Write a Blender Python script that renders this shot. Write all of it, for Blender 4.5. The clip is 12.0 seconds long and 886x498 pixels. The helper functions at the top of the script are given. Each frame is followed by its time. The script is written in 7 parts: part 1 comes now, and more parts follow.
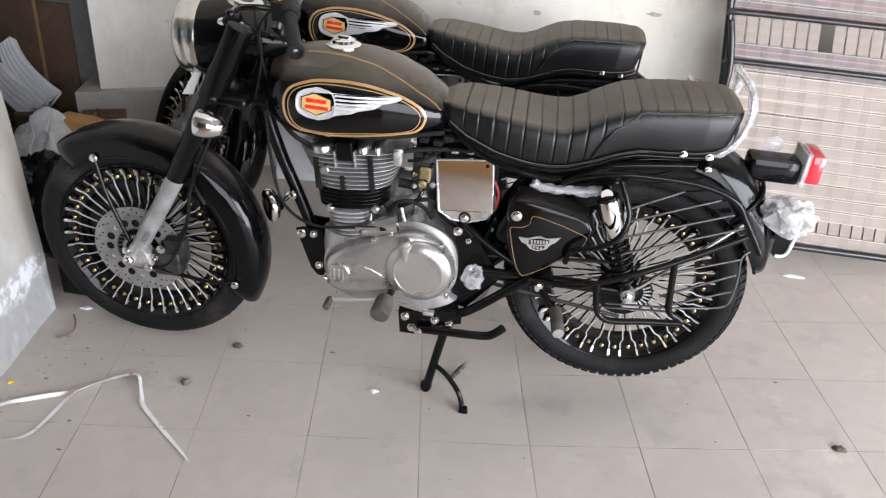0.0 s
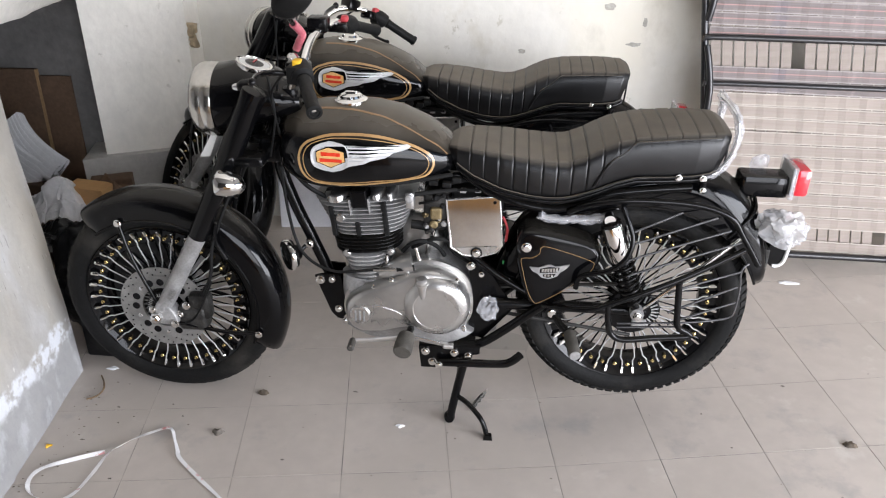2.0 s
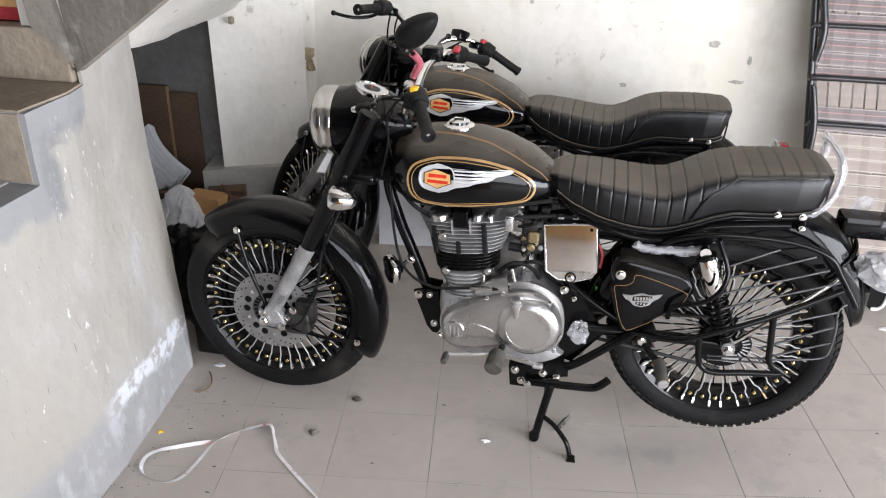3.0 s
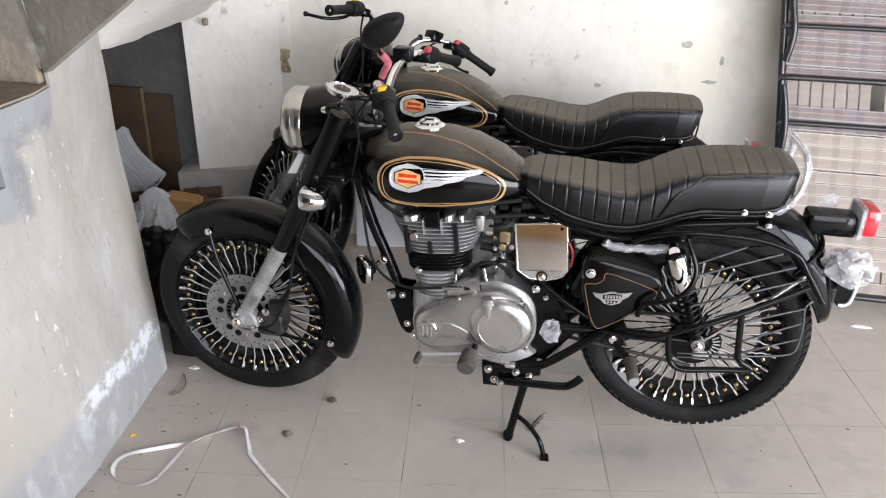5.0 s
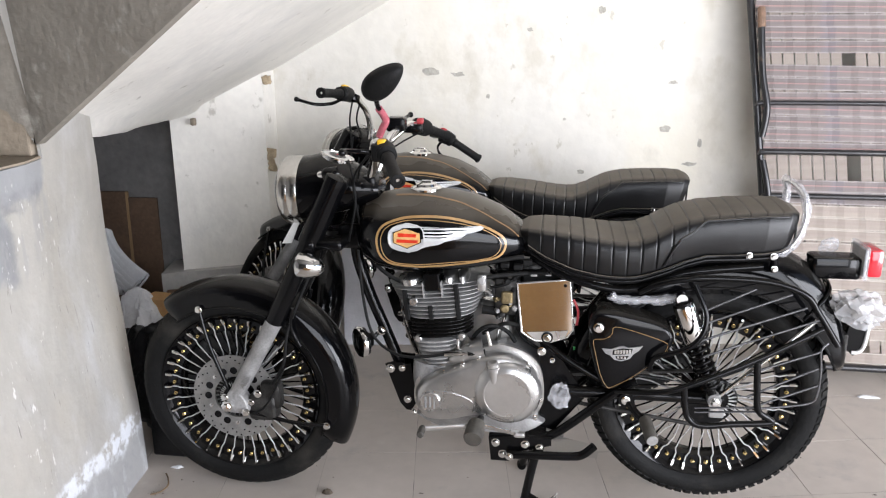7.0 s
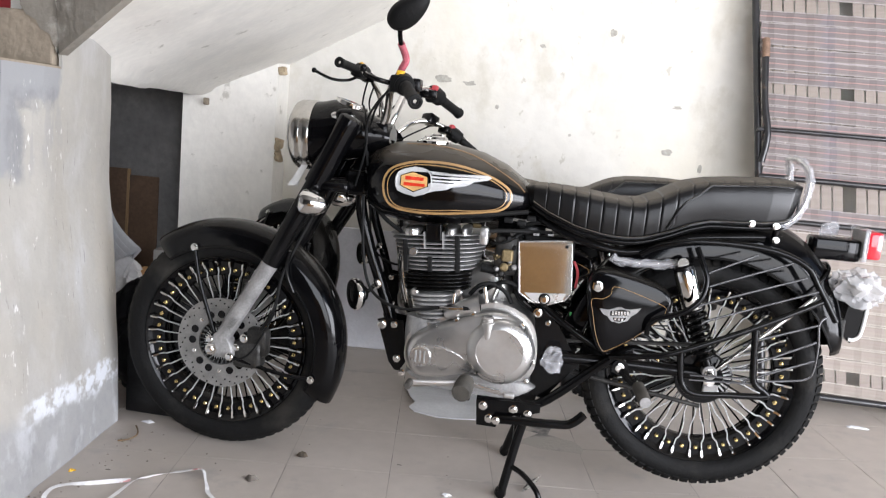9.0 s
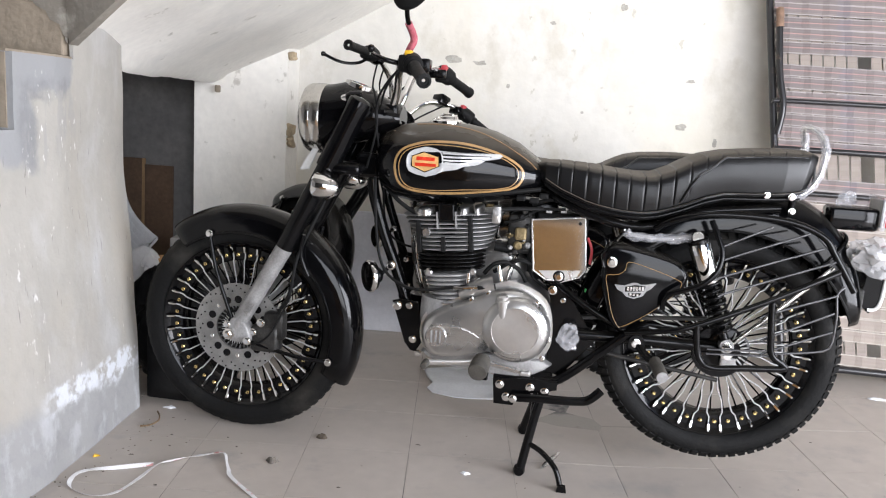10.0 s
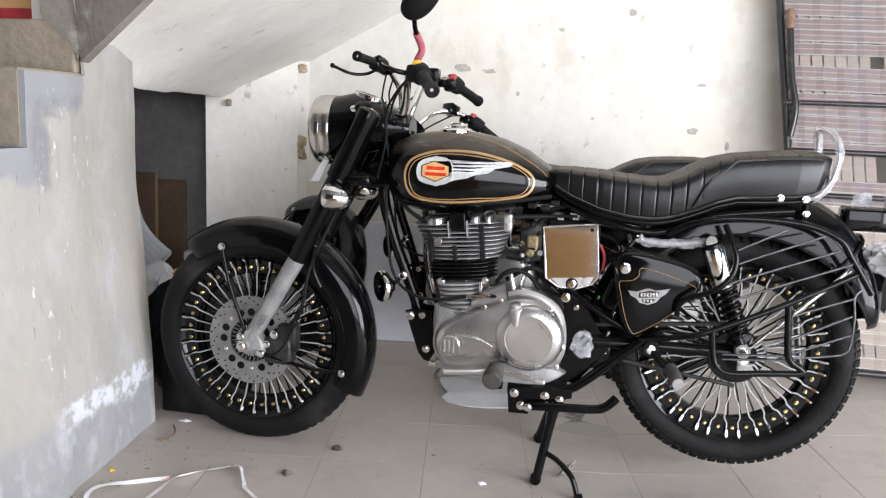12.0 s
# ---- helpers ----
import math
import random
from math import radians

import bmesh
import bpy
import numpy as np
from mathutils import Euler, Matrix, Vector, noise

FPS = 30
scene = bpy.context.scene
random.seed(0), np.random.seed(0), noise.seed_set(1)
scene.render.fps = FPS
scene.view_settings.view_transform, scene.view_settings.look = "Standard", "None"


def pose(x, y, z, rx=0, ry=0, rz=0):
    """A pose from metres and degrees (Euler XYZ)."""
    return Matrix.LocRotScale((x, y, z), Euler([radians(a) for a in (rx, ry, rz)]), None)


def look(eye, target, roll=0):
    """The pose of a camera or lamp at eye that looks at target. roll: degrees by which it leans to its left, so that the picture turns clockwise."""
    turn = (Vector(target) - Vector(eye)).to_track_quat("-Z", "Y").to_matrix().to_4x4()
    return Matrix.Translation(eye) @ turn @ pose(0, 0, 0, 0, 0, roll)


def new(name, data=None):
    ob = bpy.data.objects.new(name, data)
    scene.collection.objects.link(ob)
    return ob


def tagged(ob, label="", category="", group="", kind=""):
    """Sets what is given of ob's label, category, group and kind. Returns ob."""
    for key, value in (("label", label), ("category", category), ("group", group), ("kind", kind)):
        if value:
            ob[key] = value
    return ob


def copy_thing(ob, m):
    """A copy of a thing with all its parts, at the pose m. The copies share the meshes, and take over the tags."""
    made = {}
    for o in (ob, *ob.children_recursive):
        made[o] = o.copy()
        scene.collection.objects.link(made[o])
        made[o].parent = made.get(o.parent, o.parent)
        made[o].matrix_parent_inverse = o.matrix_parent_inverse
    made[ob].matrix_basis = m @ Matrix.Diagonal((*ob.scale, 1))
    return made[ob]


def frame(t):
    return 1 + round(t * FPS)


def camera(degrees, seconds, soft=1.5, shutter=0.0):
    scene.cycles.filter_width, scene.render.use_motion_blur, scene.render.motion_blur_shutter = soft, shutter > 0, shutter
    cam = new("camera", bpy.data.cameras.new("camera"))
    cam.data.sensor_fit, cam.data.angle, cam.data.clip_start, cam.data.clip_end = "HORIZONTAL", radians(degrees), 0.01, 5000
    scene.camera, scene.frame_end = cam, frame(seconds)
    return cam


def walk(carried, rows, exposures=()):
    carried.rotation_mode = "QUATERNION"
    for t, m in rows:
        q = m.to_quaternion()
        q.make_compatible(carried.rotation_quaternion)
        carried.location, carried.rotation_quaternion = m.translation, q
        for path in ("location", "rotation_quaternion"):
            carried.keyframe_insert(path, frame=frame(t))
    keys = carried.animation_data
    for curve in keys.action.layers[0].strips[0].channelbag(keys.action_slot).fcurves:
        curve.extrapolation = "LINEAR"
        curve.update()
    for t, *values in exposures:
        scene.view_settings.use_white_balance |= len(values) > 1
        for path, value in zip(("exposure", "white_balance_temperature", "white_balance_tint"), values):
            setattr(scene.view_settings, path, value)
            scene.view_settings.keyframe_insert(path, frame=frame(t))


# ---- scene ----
cam = camera(59.6, 12.0, soft=1.1, shutter=0.4)
PATH = [
    (0, (1.041, -1.813, 1.515), (0.874, -0.101, 0.495), 5.0),
    (0.5, (1.011, -1.838, 1.518), (0.784, -0.141, 0.483), 4.1),
    (1, (0.99, -1.849, 1.537), (0.721, -0.144, 0.527), -0.4),
    (1.5, (0.988, -1.859, 1.549), (0.741, -0.125, 0.583), -0.9),
    (2, (0.981, -1.903, 1.572), (0.835, -0.147, 0.625), 0.9),
    (2.5, (0.948, -1.967, 1.593), (0.619, -0.225, 0.667), 0.3),
    (3, (0.954, -2.0, 1.601), (0.591, -0.246, 0.711), 1.1),
    (4.8, (0.997, -1.998, 1.597), (0.671, -0.233, 0.714), 1.5),
    (5, (0.997, -1.997, 1.596), (0.667, -0.234, 0.713), 1.2),
    (5.5, (0.994, -1.995, 1.589), (0.683, -0.227, 0.708), 1.4),
    (6, (0.987, -1.994, 1.588), (0.674, -0.229, 0.7), 1.5),
    (6.5, (0.981, -1.992, 1.564), (0.677, -0.176, 0.783), -1.3),
    (6.7, (0.959, -2.008, 1.498), (0.667, -0.149, 0.821), -1.1),
    (8.3, (0.898, -2.118, 1.029), (0.629, -0.157, 0.744), 4.8),
    (8.5, (0.902, -2.12, 1.019), (0.643, -0.155, 0.752), 5.4),
    (9, (0.91, -2.125, 0.995), (0.645, -0.166, 0.691), 5.3),
    (9.5, (0.907, -2.126, 0.983), (0.61, -0.178, 0.642), 4.7),
    (10, (0.921, -2.125, 0.985), (0.617, -0.179, 0.637), 3.7),
    (10.5, (0.908, -2.123, 0.996), (0.6, -0.178, 0.646), 2.8),
    (11, (0.919, -2.115, 0.993), (0.567, -0.167, 0.702), 2.9),
    (11.5, (0.927, -2.11, 0.993), (0.61, -0.158, 0.695), 3.6),
    (12, (0.926, -2.119, 0.986), (0.585, -0.176, 0.658), 2.5),
]
# stops: the picture darkens a little in the first second
EXPOSURES = [(0, 0.14), (0.5, 0.09), (1.0, 0.02), (12, 0.02)]
walk(cam, [(t, look(eye, target, roll)) for t, eye, target, roll in PATH], EXPOSURES)

# ---- light ----
world = bpy.data.worlds.new("sky")
scene.world = world
world.use_nodes = True
wn = world.node_tree
sky = wn.nodes.new("ShaderNodeTexSky")
sky.sky_type, sky.sun_disc = "NISHITA", False
sky.sun_elevation, sky.sun_rotation = radians(48), radians(150)
wn.nodes["Background"].inputs["Strength"].default_value = 0.12
wn.links.new(sky.outputs[0], wn.nodes["Background"].inputs[0])
sun_data = bpy.data.lights.new("sun", "SUN")
sun_data.energy, sun_data.angle, sun_data.color = 3.0, radians(0.5), (1.0, 0.93, 0.82)
sun = new("sun", sun_data)
sun.matrix_world = look((6, -9, 12), (4.0, -5.5, 0))


def opening_light(name, x, y, z, target, w, h, watts, color):
    data = bpy.data.lights.new(name, "AREA")
    data.shape, data.size, data.size_y, data.energy, data.color = "RECTANGLE", w, h, watts, color
    ob = new(name, data)
    ob.matrix_world = look((x, y, z), target)
    return ob


# daylight from the wide opening at the right, ahead of the yard
opening_light("daylight_east", 4.3, -2.0, 1.0, (0.5, 0.2, 1.0), 2.7, 1.85, 262, (0.952, 0.972, 1.055))
# added front fill through an assumed opening; no source is known there
opening_light("daylight_south", 2.6, -4.4, 1.45, (1.1, 0.4, 0.75), 2.8, 2.3, 138, (0.952, 0.972, 1.055))


# ---- materials ----
def mat(name, rgb, rough=0.5, metal=0.0, var=0.12, scale=8.0, bump=0.0, bump_scale=60.0, rgb2=None, coat=0.0, spec=0.5,
        stretch=(1, 1, 1), transmission=0.0, alpha=1.0, rough_var=0.12, seam=0.5, detail=6.0, piece=0.0, ior=1.45):
    m = bpy.data.materials.new(name)
    m.use_nodes = True
    nt, N, L = m.node_tree, m.node_tree.nodes, m.node_tree.links
    b = N["Principled BSDF"]
    b.inputs["Metallic"].default_value, b.inputs["Coat Weight"].default_value = metal, coat
    b.inputs["Coat Roughness"].default_value = 0.05
    b.inputs["Specular IOR Level"].default_value, b.inputs["Transmission Weight"].default_value = spec, transmission
    b.inputs["Alpha"].default_value, b.inputs["IOR"].default_value = alpha, ior
    co = N.new("ShaderNodeTexCoord")
    mp = N.new("ShaderNodeMapping")
    mp.inputs["Scale"].default_value = stretch
    L.new(co.outputs["Object"], mp.inputs[0])
    n1 = N.new("ShaderNodeTexNoise")
    n1.inputs["Scale"].default_value, n1.inputs["Detail"].default_value = scale, detail
    L.new(mp.outputs[0], n1.inputs[0])
    n2 = N.new("ShaderNodeTexNoise")
    n2.inputs["Scale"].default_value, n2.inputs["Detail"].default_value = scale * 9, 4
    L.new(mp.outputs[0], n2.inputs[0])
    rgb2 = rgb2 or tuple(max(0.0, c * (1 - 2.2 * var)) for c in rgb)
    ramp = N.new("ShaderNodeValToRGB")
    ramp.color_ramp.elements[0].position, ramp.color_ramp.elements[1].position = seam - 0.18, seam + 0.18
    ramp.color_ramp.elements[0].color, ramp.color_ramp.elements[1].color = (*rgb2, 1), (*rgb, 1)
    L.new(n1.outputs[0], ramp.inputs[0])
    fine = N.new("ShaderNodeMapRange")
    fine.inputs[1].default_value, fine.inputs[2].default_value = 0.3, 0.7
    fine.inputs[3].default_value, fine.inputs[4].default_value = 1 - var, 1 + var * 0.6
    L.new(n2.outputs[0], fine.inputs[0])
    mul = N.new("ShaderNodeVectorMath")
    mul.operation = "SCALE"
    L.new(ramp.outputs[0], mul.inputs[0])
    L.new(fine.outputs[0], mul.inputs["Scale"])
    tone = mul.outputs[0]
    if piece:
        oi = N.new("ShaderNodeObjectInfo")
        pr = N.new("ShaderNodeMapRange")
        pr.inputs[3].default_value, pr.inputs[4].default_value = 1 - piece, 1 + piece
        L.new(oi.outputs["Random"], pr.inputs[0])
        m2 = N.new("ShaderNodeVectorMath")
        m2.operation = "SCALE"
        L.new(tone, m2.inputs[0])
        L.new(pr.outputs[0], m2.inputs["Scale"])
        tone = m2.outputs[0]
    L.new(tone, b.inputs["Base Color"])
    rr = N.new("ShaderNodeMapRange")
    rr.inputs[1].default_value, rr.inputs[2].default_value = 0.3, 0.7
    rr.inputs[3].default_value, rr.inputs[4].default_value = max(0.02, rough - rough_var * rough), min(1, rough + rough_var * rough)
    L.new(n1.outputs[0], rr.inputs[0])
    L.new(rr.outputs[0], b.inputs["Roughness"])
    if bump:
        n3 = N.new("ShaderNodeTexNoise")
        n3.inputs["Scale"].default_value, n3.inputs["Detail"].default_value = bump_scale, 5
        L.new(mp.outputs[0], n3.inputs[0])
        bp = N.new("ShaderNodeBump")
        bp.inputs["Strength"].default_value, bp.inputs["Distance"].default_value = bump, 0.01
        L.new(n3.outputs[0], bp.inputs["Height"])
        L.new(bp.outputs[0], b.inputs["Normal"])
    return m


def mixed(m, layers):
    """Lays further colours over a material, each where a noise passes a limit: (rgb, scale, low, high, stretch[, roughness])."""
    nt, N, L = m.node_tree, m.node_tree.nodes, m.node_tree.links
    b = N["Principled BSDF"]
    co = N.new("ShaderNodeTexCoord")
    for k, (rgb, scale, low, high, stretch) in enumerate(layers):
        mp = N.new("ShaderNodeMapping")
        mp.inputs["Scale"].default_value, mp.inputs["Location"].default_value = stretch, (3.1 * k + 1, 1.7 * k, 0.9 * k)
        L.new(co.outputs["Object"], mp.inputs[0])
        n = N.new("ShaderNodeTexNoise")
        n.inputs["Scale"].default_value, n.inputs["Detail"].default_value, n.inputs["Roughness"].default_value = scale, 8, 0.62
        L.new(mp.outputs[0], n.inputs[0])
        r = N.new("ShaderNodeMapRange")
        r.inputs[1].default_value, r.inputs[2].default_value = low, high
        L.new(n.outputs[0], r.inputs[0])
        mx = N.new("ShaderNodeMix")
        mx.data_type = "RGBA"
        L.new(r.outputs[0], mx.inputs[0])
        L.new(b.inputs["Base Color"].links[0].from_socket, mx.inputs[6])
        mx.inputs[7].default_value = (*rgb, 1)
        L.new(mx.outputs[2], b.inputs["Base Color"])
    return m


M_TILE = mixed(mat("floor_tile", (0.54, 0.485, 0.437), 0.42, var=0.05, scale=2.2, bump=0.06, bump_scale=24, piece=0.018),
               [((0.46, 0.415, 0.37), 1.6, 0.50, 0.72, (1, 1, 1)), ((0.40, 0.37, 0.345), 6, 0.56, 0.72, (1, 1, 1)), ((0.30, 0.235, 0.16), 9, 0.69, 0.74, (1, 1, 1)), ((0.17, 0.155, 0.14), 34, 0.72, 0.76, (1, 1, 1)), ((0.60, 0.56, 0.51), 5, 0.62, 0.75, (1, 1, 1))])
M_GROUT = mixed(mat("grout", (0.22, 0.21, 0.205), 0.9, var=0.2, scale=6, bump=0.3), [((0.42, 0.385, 0.345), 4.5, 0.43, 0.53, (1, 1, 1))])
M_WALL = mixed(mat("whitewashed_plaster", (0.75, 0.724, 0.675), 0.85, var=0.05, scale=2.2, bump=0.25, bump_scale=22, rgb2=(0.70, 0.675, 0.617)),
               [((0.70, 0.655, 0.55), 1.5, 0.47, 0.70, (1, 1, 0.6)), ((0.62, 0.585, 0.51), 6, 0.56, 0.70, (1, 1, 0.7)), ((0.55, 0.52, 0.45), 13, 0.655, 0.69, (1, 1, 0.8))])


def stain(m, rgb, edges, wob=0.04, scale=9.0, speck=None, strength=1.0, seed=0.0):
    """A patch of another colour on a wall along y and z. Each edge (ay, az, limit, soft) keeps what has ay*y + az*z above the limit, wobbling by a noise; speck (scale, low, high, stretch) breaks it up."""
    nt, N, L = m.node_tree, m.node_tree.nodes, m.node_tree.links
    b = N["Principled BSDF"]
    co, sep = N.new("ShaderNodeTexCoord"), N.new("ShaderNodeSeparateXYZ")
    L.new(co.outputs["Object"], sep.inputs[0])
    mp = N.new("ShaderNodeMapping")
    mp.inputs["Location"].default_value = (seed, seed * 1.7, seed * 0.3)
    L.new(co.outputs["Object"], mp.inputs[0])
    n = N.new("ShaderNodeTexNoise")
    n.inputs["Scale"].default_value, n.inputs["Detail"].default_value, n.inputs["Roughness"].default_value = scale, 9, 0.62
    L.new(mp.outputs[0], n.inputs[0])

    def calc(op, x, y):
        k = N.new("ShaderNodeMath")
        k.operation = op
        for i, v in enumerate((x, y)):
            if isinstance(v, (int, float)):
                k.inputs[i].default_value = v
            else:
                L.new(v, k.inputs[i])
        return k.outputs[0]
    wave = calc("MULTIPLY", calc("SUBTRACT", n.outputs[0], 0.5), 4.0 * wob)
    mask = strength
    for ay, az, limit, soft in edges:
        v = calc("ADD", calc("ADD", calc("MULTIPLY", sep.outputs["Y"], ay), calc("MULTIPLY", sep.outputs["Z"], az)), wave)
        r = N.new("ShaderNodeMapRange")
        r.interpolation_type = "SMOOTHSTEP"
        r.inputs[1].default_value, r.inputs[2].default_value = limit - soft, limit + soft
        L.new(v, r.inputs[0])
        mask = calc("MULTIPLY", r.outputs[0], mask)
    if speck:
        sp = N.new("ShaderNodeMapping")
        sp.inputs["Scale"].default_value, sp.inputs["Location"].default_value = speck[3], (seed, 2 * seed, 5.0)
        L.new(co.outputs["Object"], sp.inputs[0])
        sn = N.new("ShaderNodeTexNoise")
        sn.inputs["Scale"].default_value, sn.inputs["Detail"].default_value, sn.inputs["Roughness"].default_value = speck[0], 7, 0.6
        L.new(sp.outputs[0], sn.inputs[0])
        r = N.new("ShaderNodeMapRange")
        r.inputs[1].default_value, r.inputs[2].default_value = speck[1], speck[2]
        L.new(sn.outputs[0], r.inputs[0])
        mask = calc("MULTIPLY", r.outputs[0], mask)
    mx = N.new("ShaderNodeMix")
    mx.data_type = "RGBA"
    L.new(mask, mx.inputs[0])
    L.new(b.inputs["Base Color"].links[0].from_socket, mx.inputs[6])
    mx.inputs[7].default_value = (*rgb, 1)
    L.new(mx.outputs[2], b.inputs["Base Color"])
    return m


M_LWALL = mixed(mat("old_side_plaster", (0.44, 0.42, 0.384), 0.85, var=0.05, scale=2.6, bump=0.45, bump_scale=24, rgb2=(0.40, 0.382, 0.348)),
                [((0.44, 0.402, 0.342), 3.2, 0.50, 0.74, (1, 1, 0.4)), ((0.52, 0.515, 0.51), 3.4, 0.52, 0.70, (1, 1, 0.6)), ((0.44, 0.415, 0.38), 9, 0.58, 0.74, (1, 1, 0.35))])
# bluish newer cement round the step's end, with a rounded ragged border
stain(M_LWALL, (0.318, 0.321, 0.327), [(-1, 0, 0.225, 0.012), (0, 1, 0.970, 0.012)], 0.030, 6, seed=1.3)
stain(M_LWALL, (0.318, 0.321, 0.327), [(-1, 0, 0.415, 0.012), (1, 0, -0.53, 0.02), (0, 1, 0.790, 0.020)], 0.026, 7, seed=2.1)
stain(M_LWALL, (0.318, 0.321, 0.327), [(-1, 0, 0.47, 0.012), (0, 1, 0.800, 0.015)], 0.026, 7, seed=2.6)
stain(M_LWALL, (0.225, 0.228, 0.235), [(-1, 0, 0.25, 0.03), (0, 1, 0.955, 0.012), (0, -1, -1.005, 0.02)], 0.03, 11, (9, 0.42, 0.56, (1, 1, 1)), 0.7, seed=3.3)
stain(M_LWALL, (0.225, 0.228, 0.235), [(-1, 0, 0.405, 0.012), (1, 0, -0.465, 0.02), (0, 1, 0.79, 0.02), (0, -1, -0.99, 0.03)], 0.026, 7, (9, 0.40, 0.56, (1, 1, 1)), 0.7, seed=2.1)
# scraped zone below it: grey streaks and flakes of whitewash
stain(M_LWALL, (0.36, 0.35, 0.335), [(-1, 0, 0.215, 0.04), (1, 0, -0.43, 0.04), (0, 1, 0.80, 0.05), (0, -1, -0.985, 0.02)], 0.05, 9, (17, 0.50, 0.58, (1, 1.4, 0.35)), 0.8, seed=4.1)
stain(M_LWALL, (0.80, 0.79, 0.77), [(-1, 0, 0.205, 0.03), (1, 0, -0.44, 0.03), (0, 1, 0.76, 0.06), (0, -1, -0.985, 0.02)], 0.05, 9, (52, 0.615, 0.67, (1, 1.3, 0.5)), 0.8, seed=5.7)
stain(M_LWALL, (0.78, 0.765, 0.74), [(-1, 0, 0.42, 0.02), (1, 0, -0.53, 0.02), (0, 1, 0.22, 0.05), (0, -1, -0.62, 0.06)], 0.03, 12, (52, 0.615, 0.67, (1, 1.3, 0.5)), 0.75, seed=6.2)
# thin dark scratches and a few chips
stain(M_LWALL, (0.17, 0.165, 0.16), [(0, 1, 0.30, 0.15), (0, -1, -0.93, 0.05)], 0.02, 8, (46, 0.655, 0.69, (1, 2.4, 0.26)), 0.75, seed=7.9)
stain(M_LWALL, (0.80, 0.78, 0.75), [(0, 1, 0.20, 0.10)], 0.02, 8, (34, 0.685, 0.715, (1, 1.3, 0.5)), 0.8, seed=8.4)
# broad soft grey over the lower wall, fading out upward
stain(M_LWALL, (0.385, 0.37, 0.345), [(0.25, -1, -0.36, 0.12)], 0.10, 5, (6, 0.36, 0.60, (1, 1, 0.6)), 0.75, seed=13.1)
# damp foot of the wall with a salt bloom along its upper border
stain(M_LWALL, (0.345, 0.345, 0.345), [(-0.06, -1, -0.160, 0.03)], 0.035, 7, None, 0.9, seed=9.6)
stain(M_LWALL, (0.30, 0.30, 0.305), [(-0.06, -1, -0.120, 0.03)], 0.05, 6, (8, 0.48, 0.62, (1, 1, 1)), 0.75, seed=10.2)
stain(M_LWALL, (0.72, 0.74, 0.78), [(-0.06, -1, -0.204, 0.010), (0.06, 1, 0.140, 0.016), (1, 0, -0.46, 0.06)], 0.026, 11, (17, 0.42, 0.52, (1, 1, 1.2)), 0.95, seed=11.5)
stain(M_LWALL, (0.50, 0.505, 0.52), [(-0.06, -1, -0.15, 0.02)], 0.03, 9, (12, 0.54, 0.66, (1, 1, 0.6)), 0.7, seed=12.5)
M_CEMENT = mixed(mat("grey_cement", (0.44, 0.43, 0.41), 0.8, var=0.08, scale=6, bump=0.35, bump_scale=35),
                 [((0.36, 0.35, 0.33), 3, 0.5, 0.7, (1, 1, 1))])
M_RAW = mixed(mat("raw_brown_cement", (0.36, 0.30, 0.23), 0.9, var=0.1, scale=7, bump=0.5, bump_scale=45), [((0.27, 0.22, 0.17), 5, 0.5, 0.7, (1, 1, 1))])
M_SOFFIT = mixed(mat("soffit_whitewash", (0.88, 0.85, 0.79), 0.85, var=0.04, scale=4, bump=0.35, bump_scale=20, stretch=(1, 1.6, 1)),
                 [((0.74, 0.72, 0.675), 4, 0.52, 0.72, (0.8, 1.6, 0.8)), ((0.58, 0.55, 0.49), 12, 0.64, 0.70, (1, 1.2, 1))])
# dark tone for unseen walls, so that glossy paint mirrors little
M_SHADE = mat("unseen_wall_dark", (0.07, 0.068, 0.065), 0.9, var=0.15, scale=4, bump=0.4, bump_scale=25)
# grey set low so that the recess under the stair reads dark
M_DARKROOM = mat("dark_recess_plaster", (0.24, 0.232, 0.225), 0.9, var=0.15, scale=4, bump=0.4, bump_scale=25)


# ---- shape helpers ----
def smooth_path(pts, n=6, closed=False):
    p = [Vector(q) for q in pts]
    out = []
    k = len(p)
    for i in range(k if closed else k - 1):
        a, b, c, d = (p[(i - 1) % k], p[i], p[(i + 1) % k], p[(i + 2) % k]) if closed else (p[max(i - 1, 0)], p[i], p[i + 1], p[min(i + 2, k - 1)])
        for j in range(n):
            t = j / n
            out.append(0.5 * (2 * b + (c - a) * t + (2 * a - 5 * b + 4 * c - d) * t * t + (3 * b - a - 3 * c + d) * t ** 3))
    if not closed:
        out.append(p[-1])
    return out


def loft(rings, bm=None, cap=True, closed=False):
    bm = bm or bmesh.new()
    vs = [[bm.verts.new(p) for p in r] for r in rings]
    k = len(vs[0])
    for i in range(len(vs) if closed else len(vs) - 1):
        a, b = vs[i], vs[(i + 1) % len(vs)]
        for j in range(k):
            bm.faces.new((a[j], a[(j + 1) % k], b[(j + 1) % k], b[j]))
    if cap and not closed:
        bm.faces.new(vs[0])
        bm.faces.new(list(reversed(vs[-1])))
    return bm


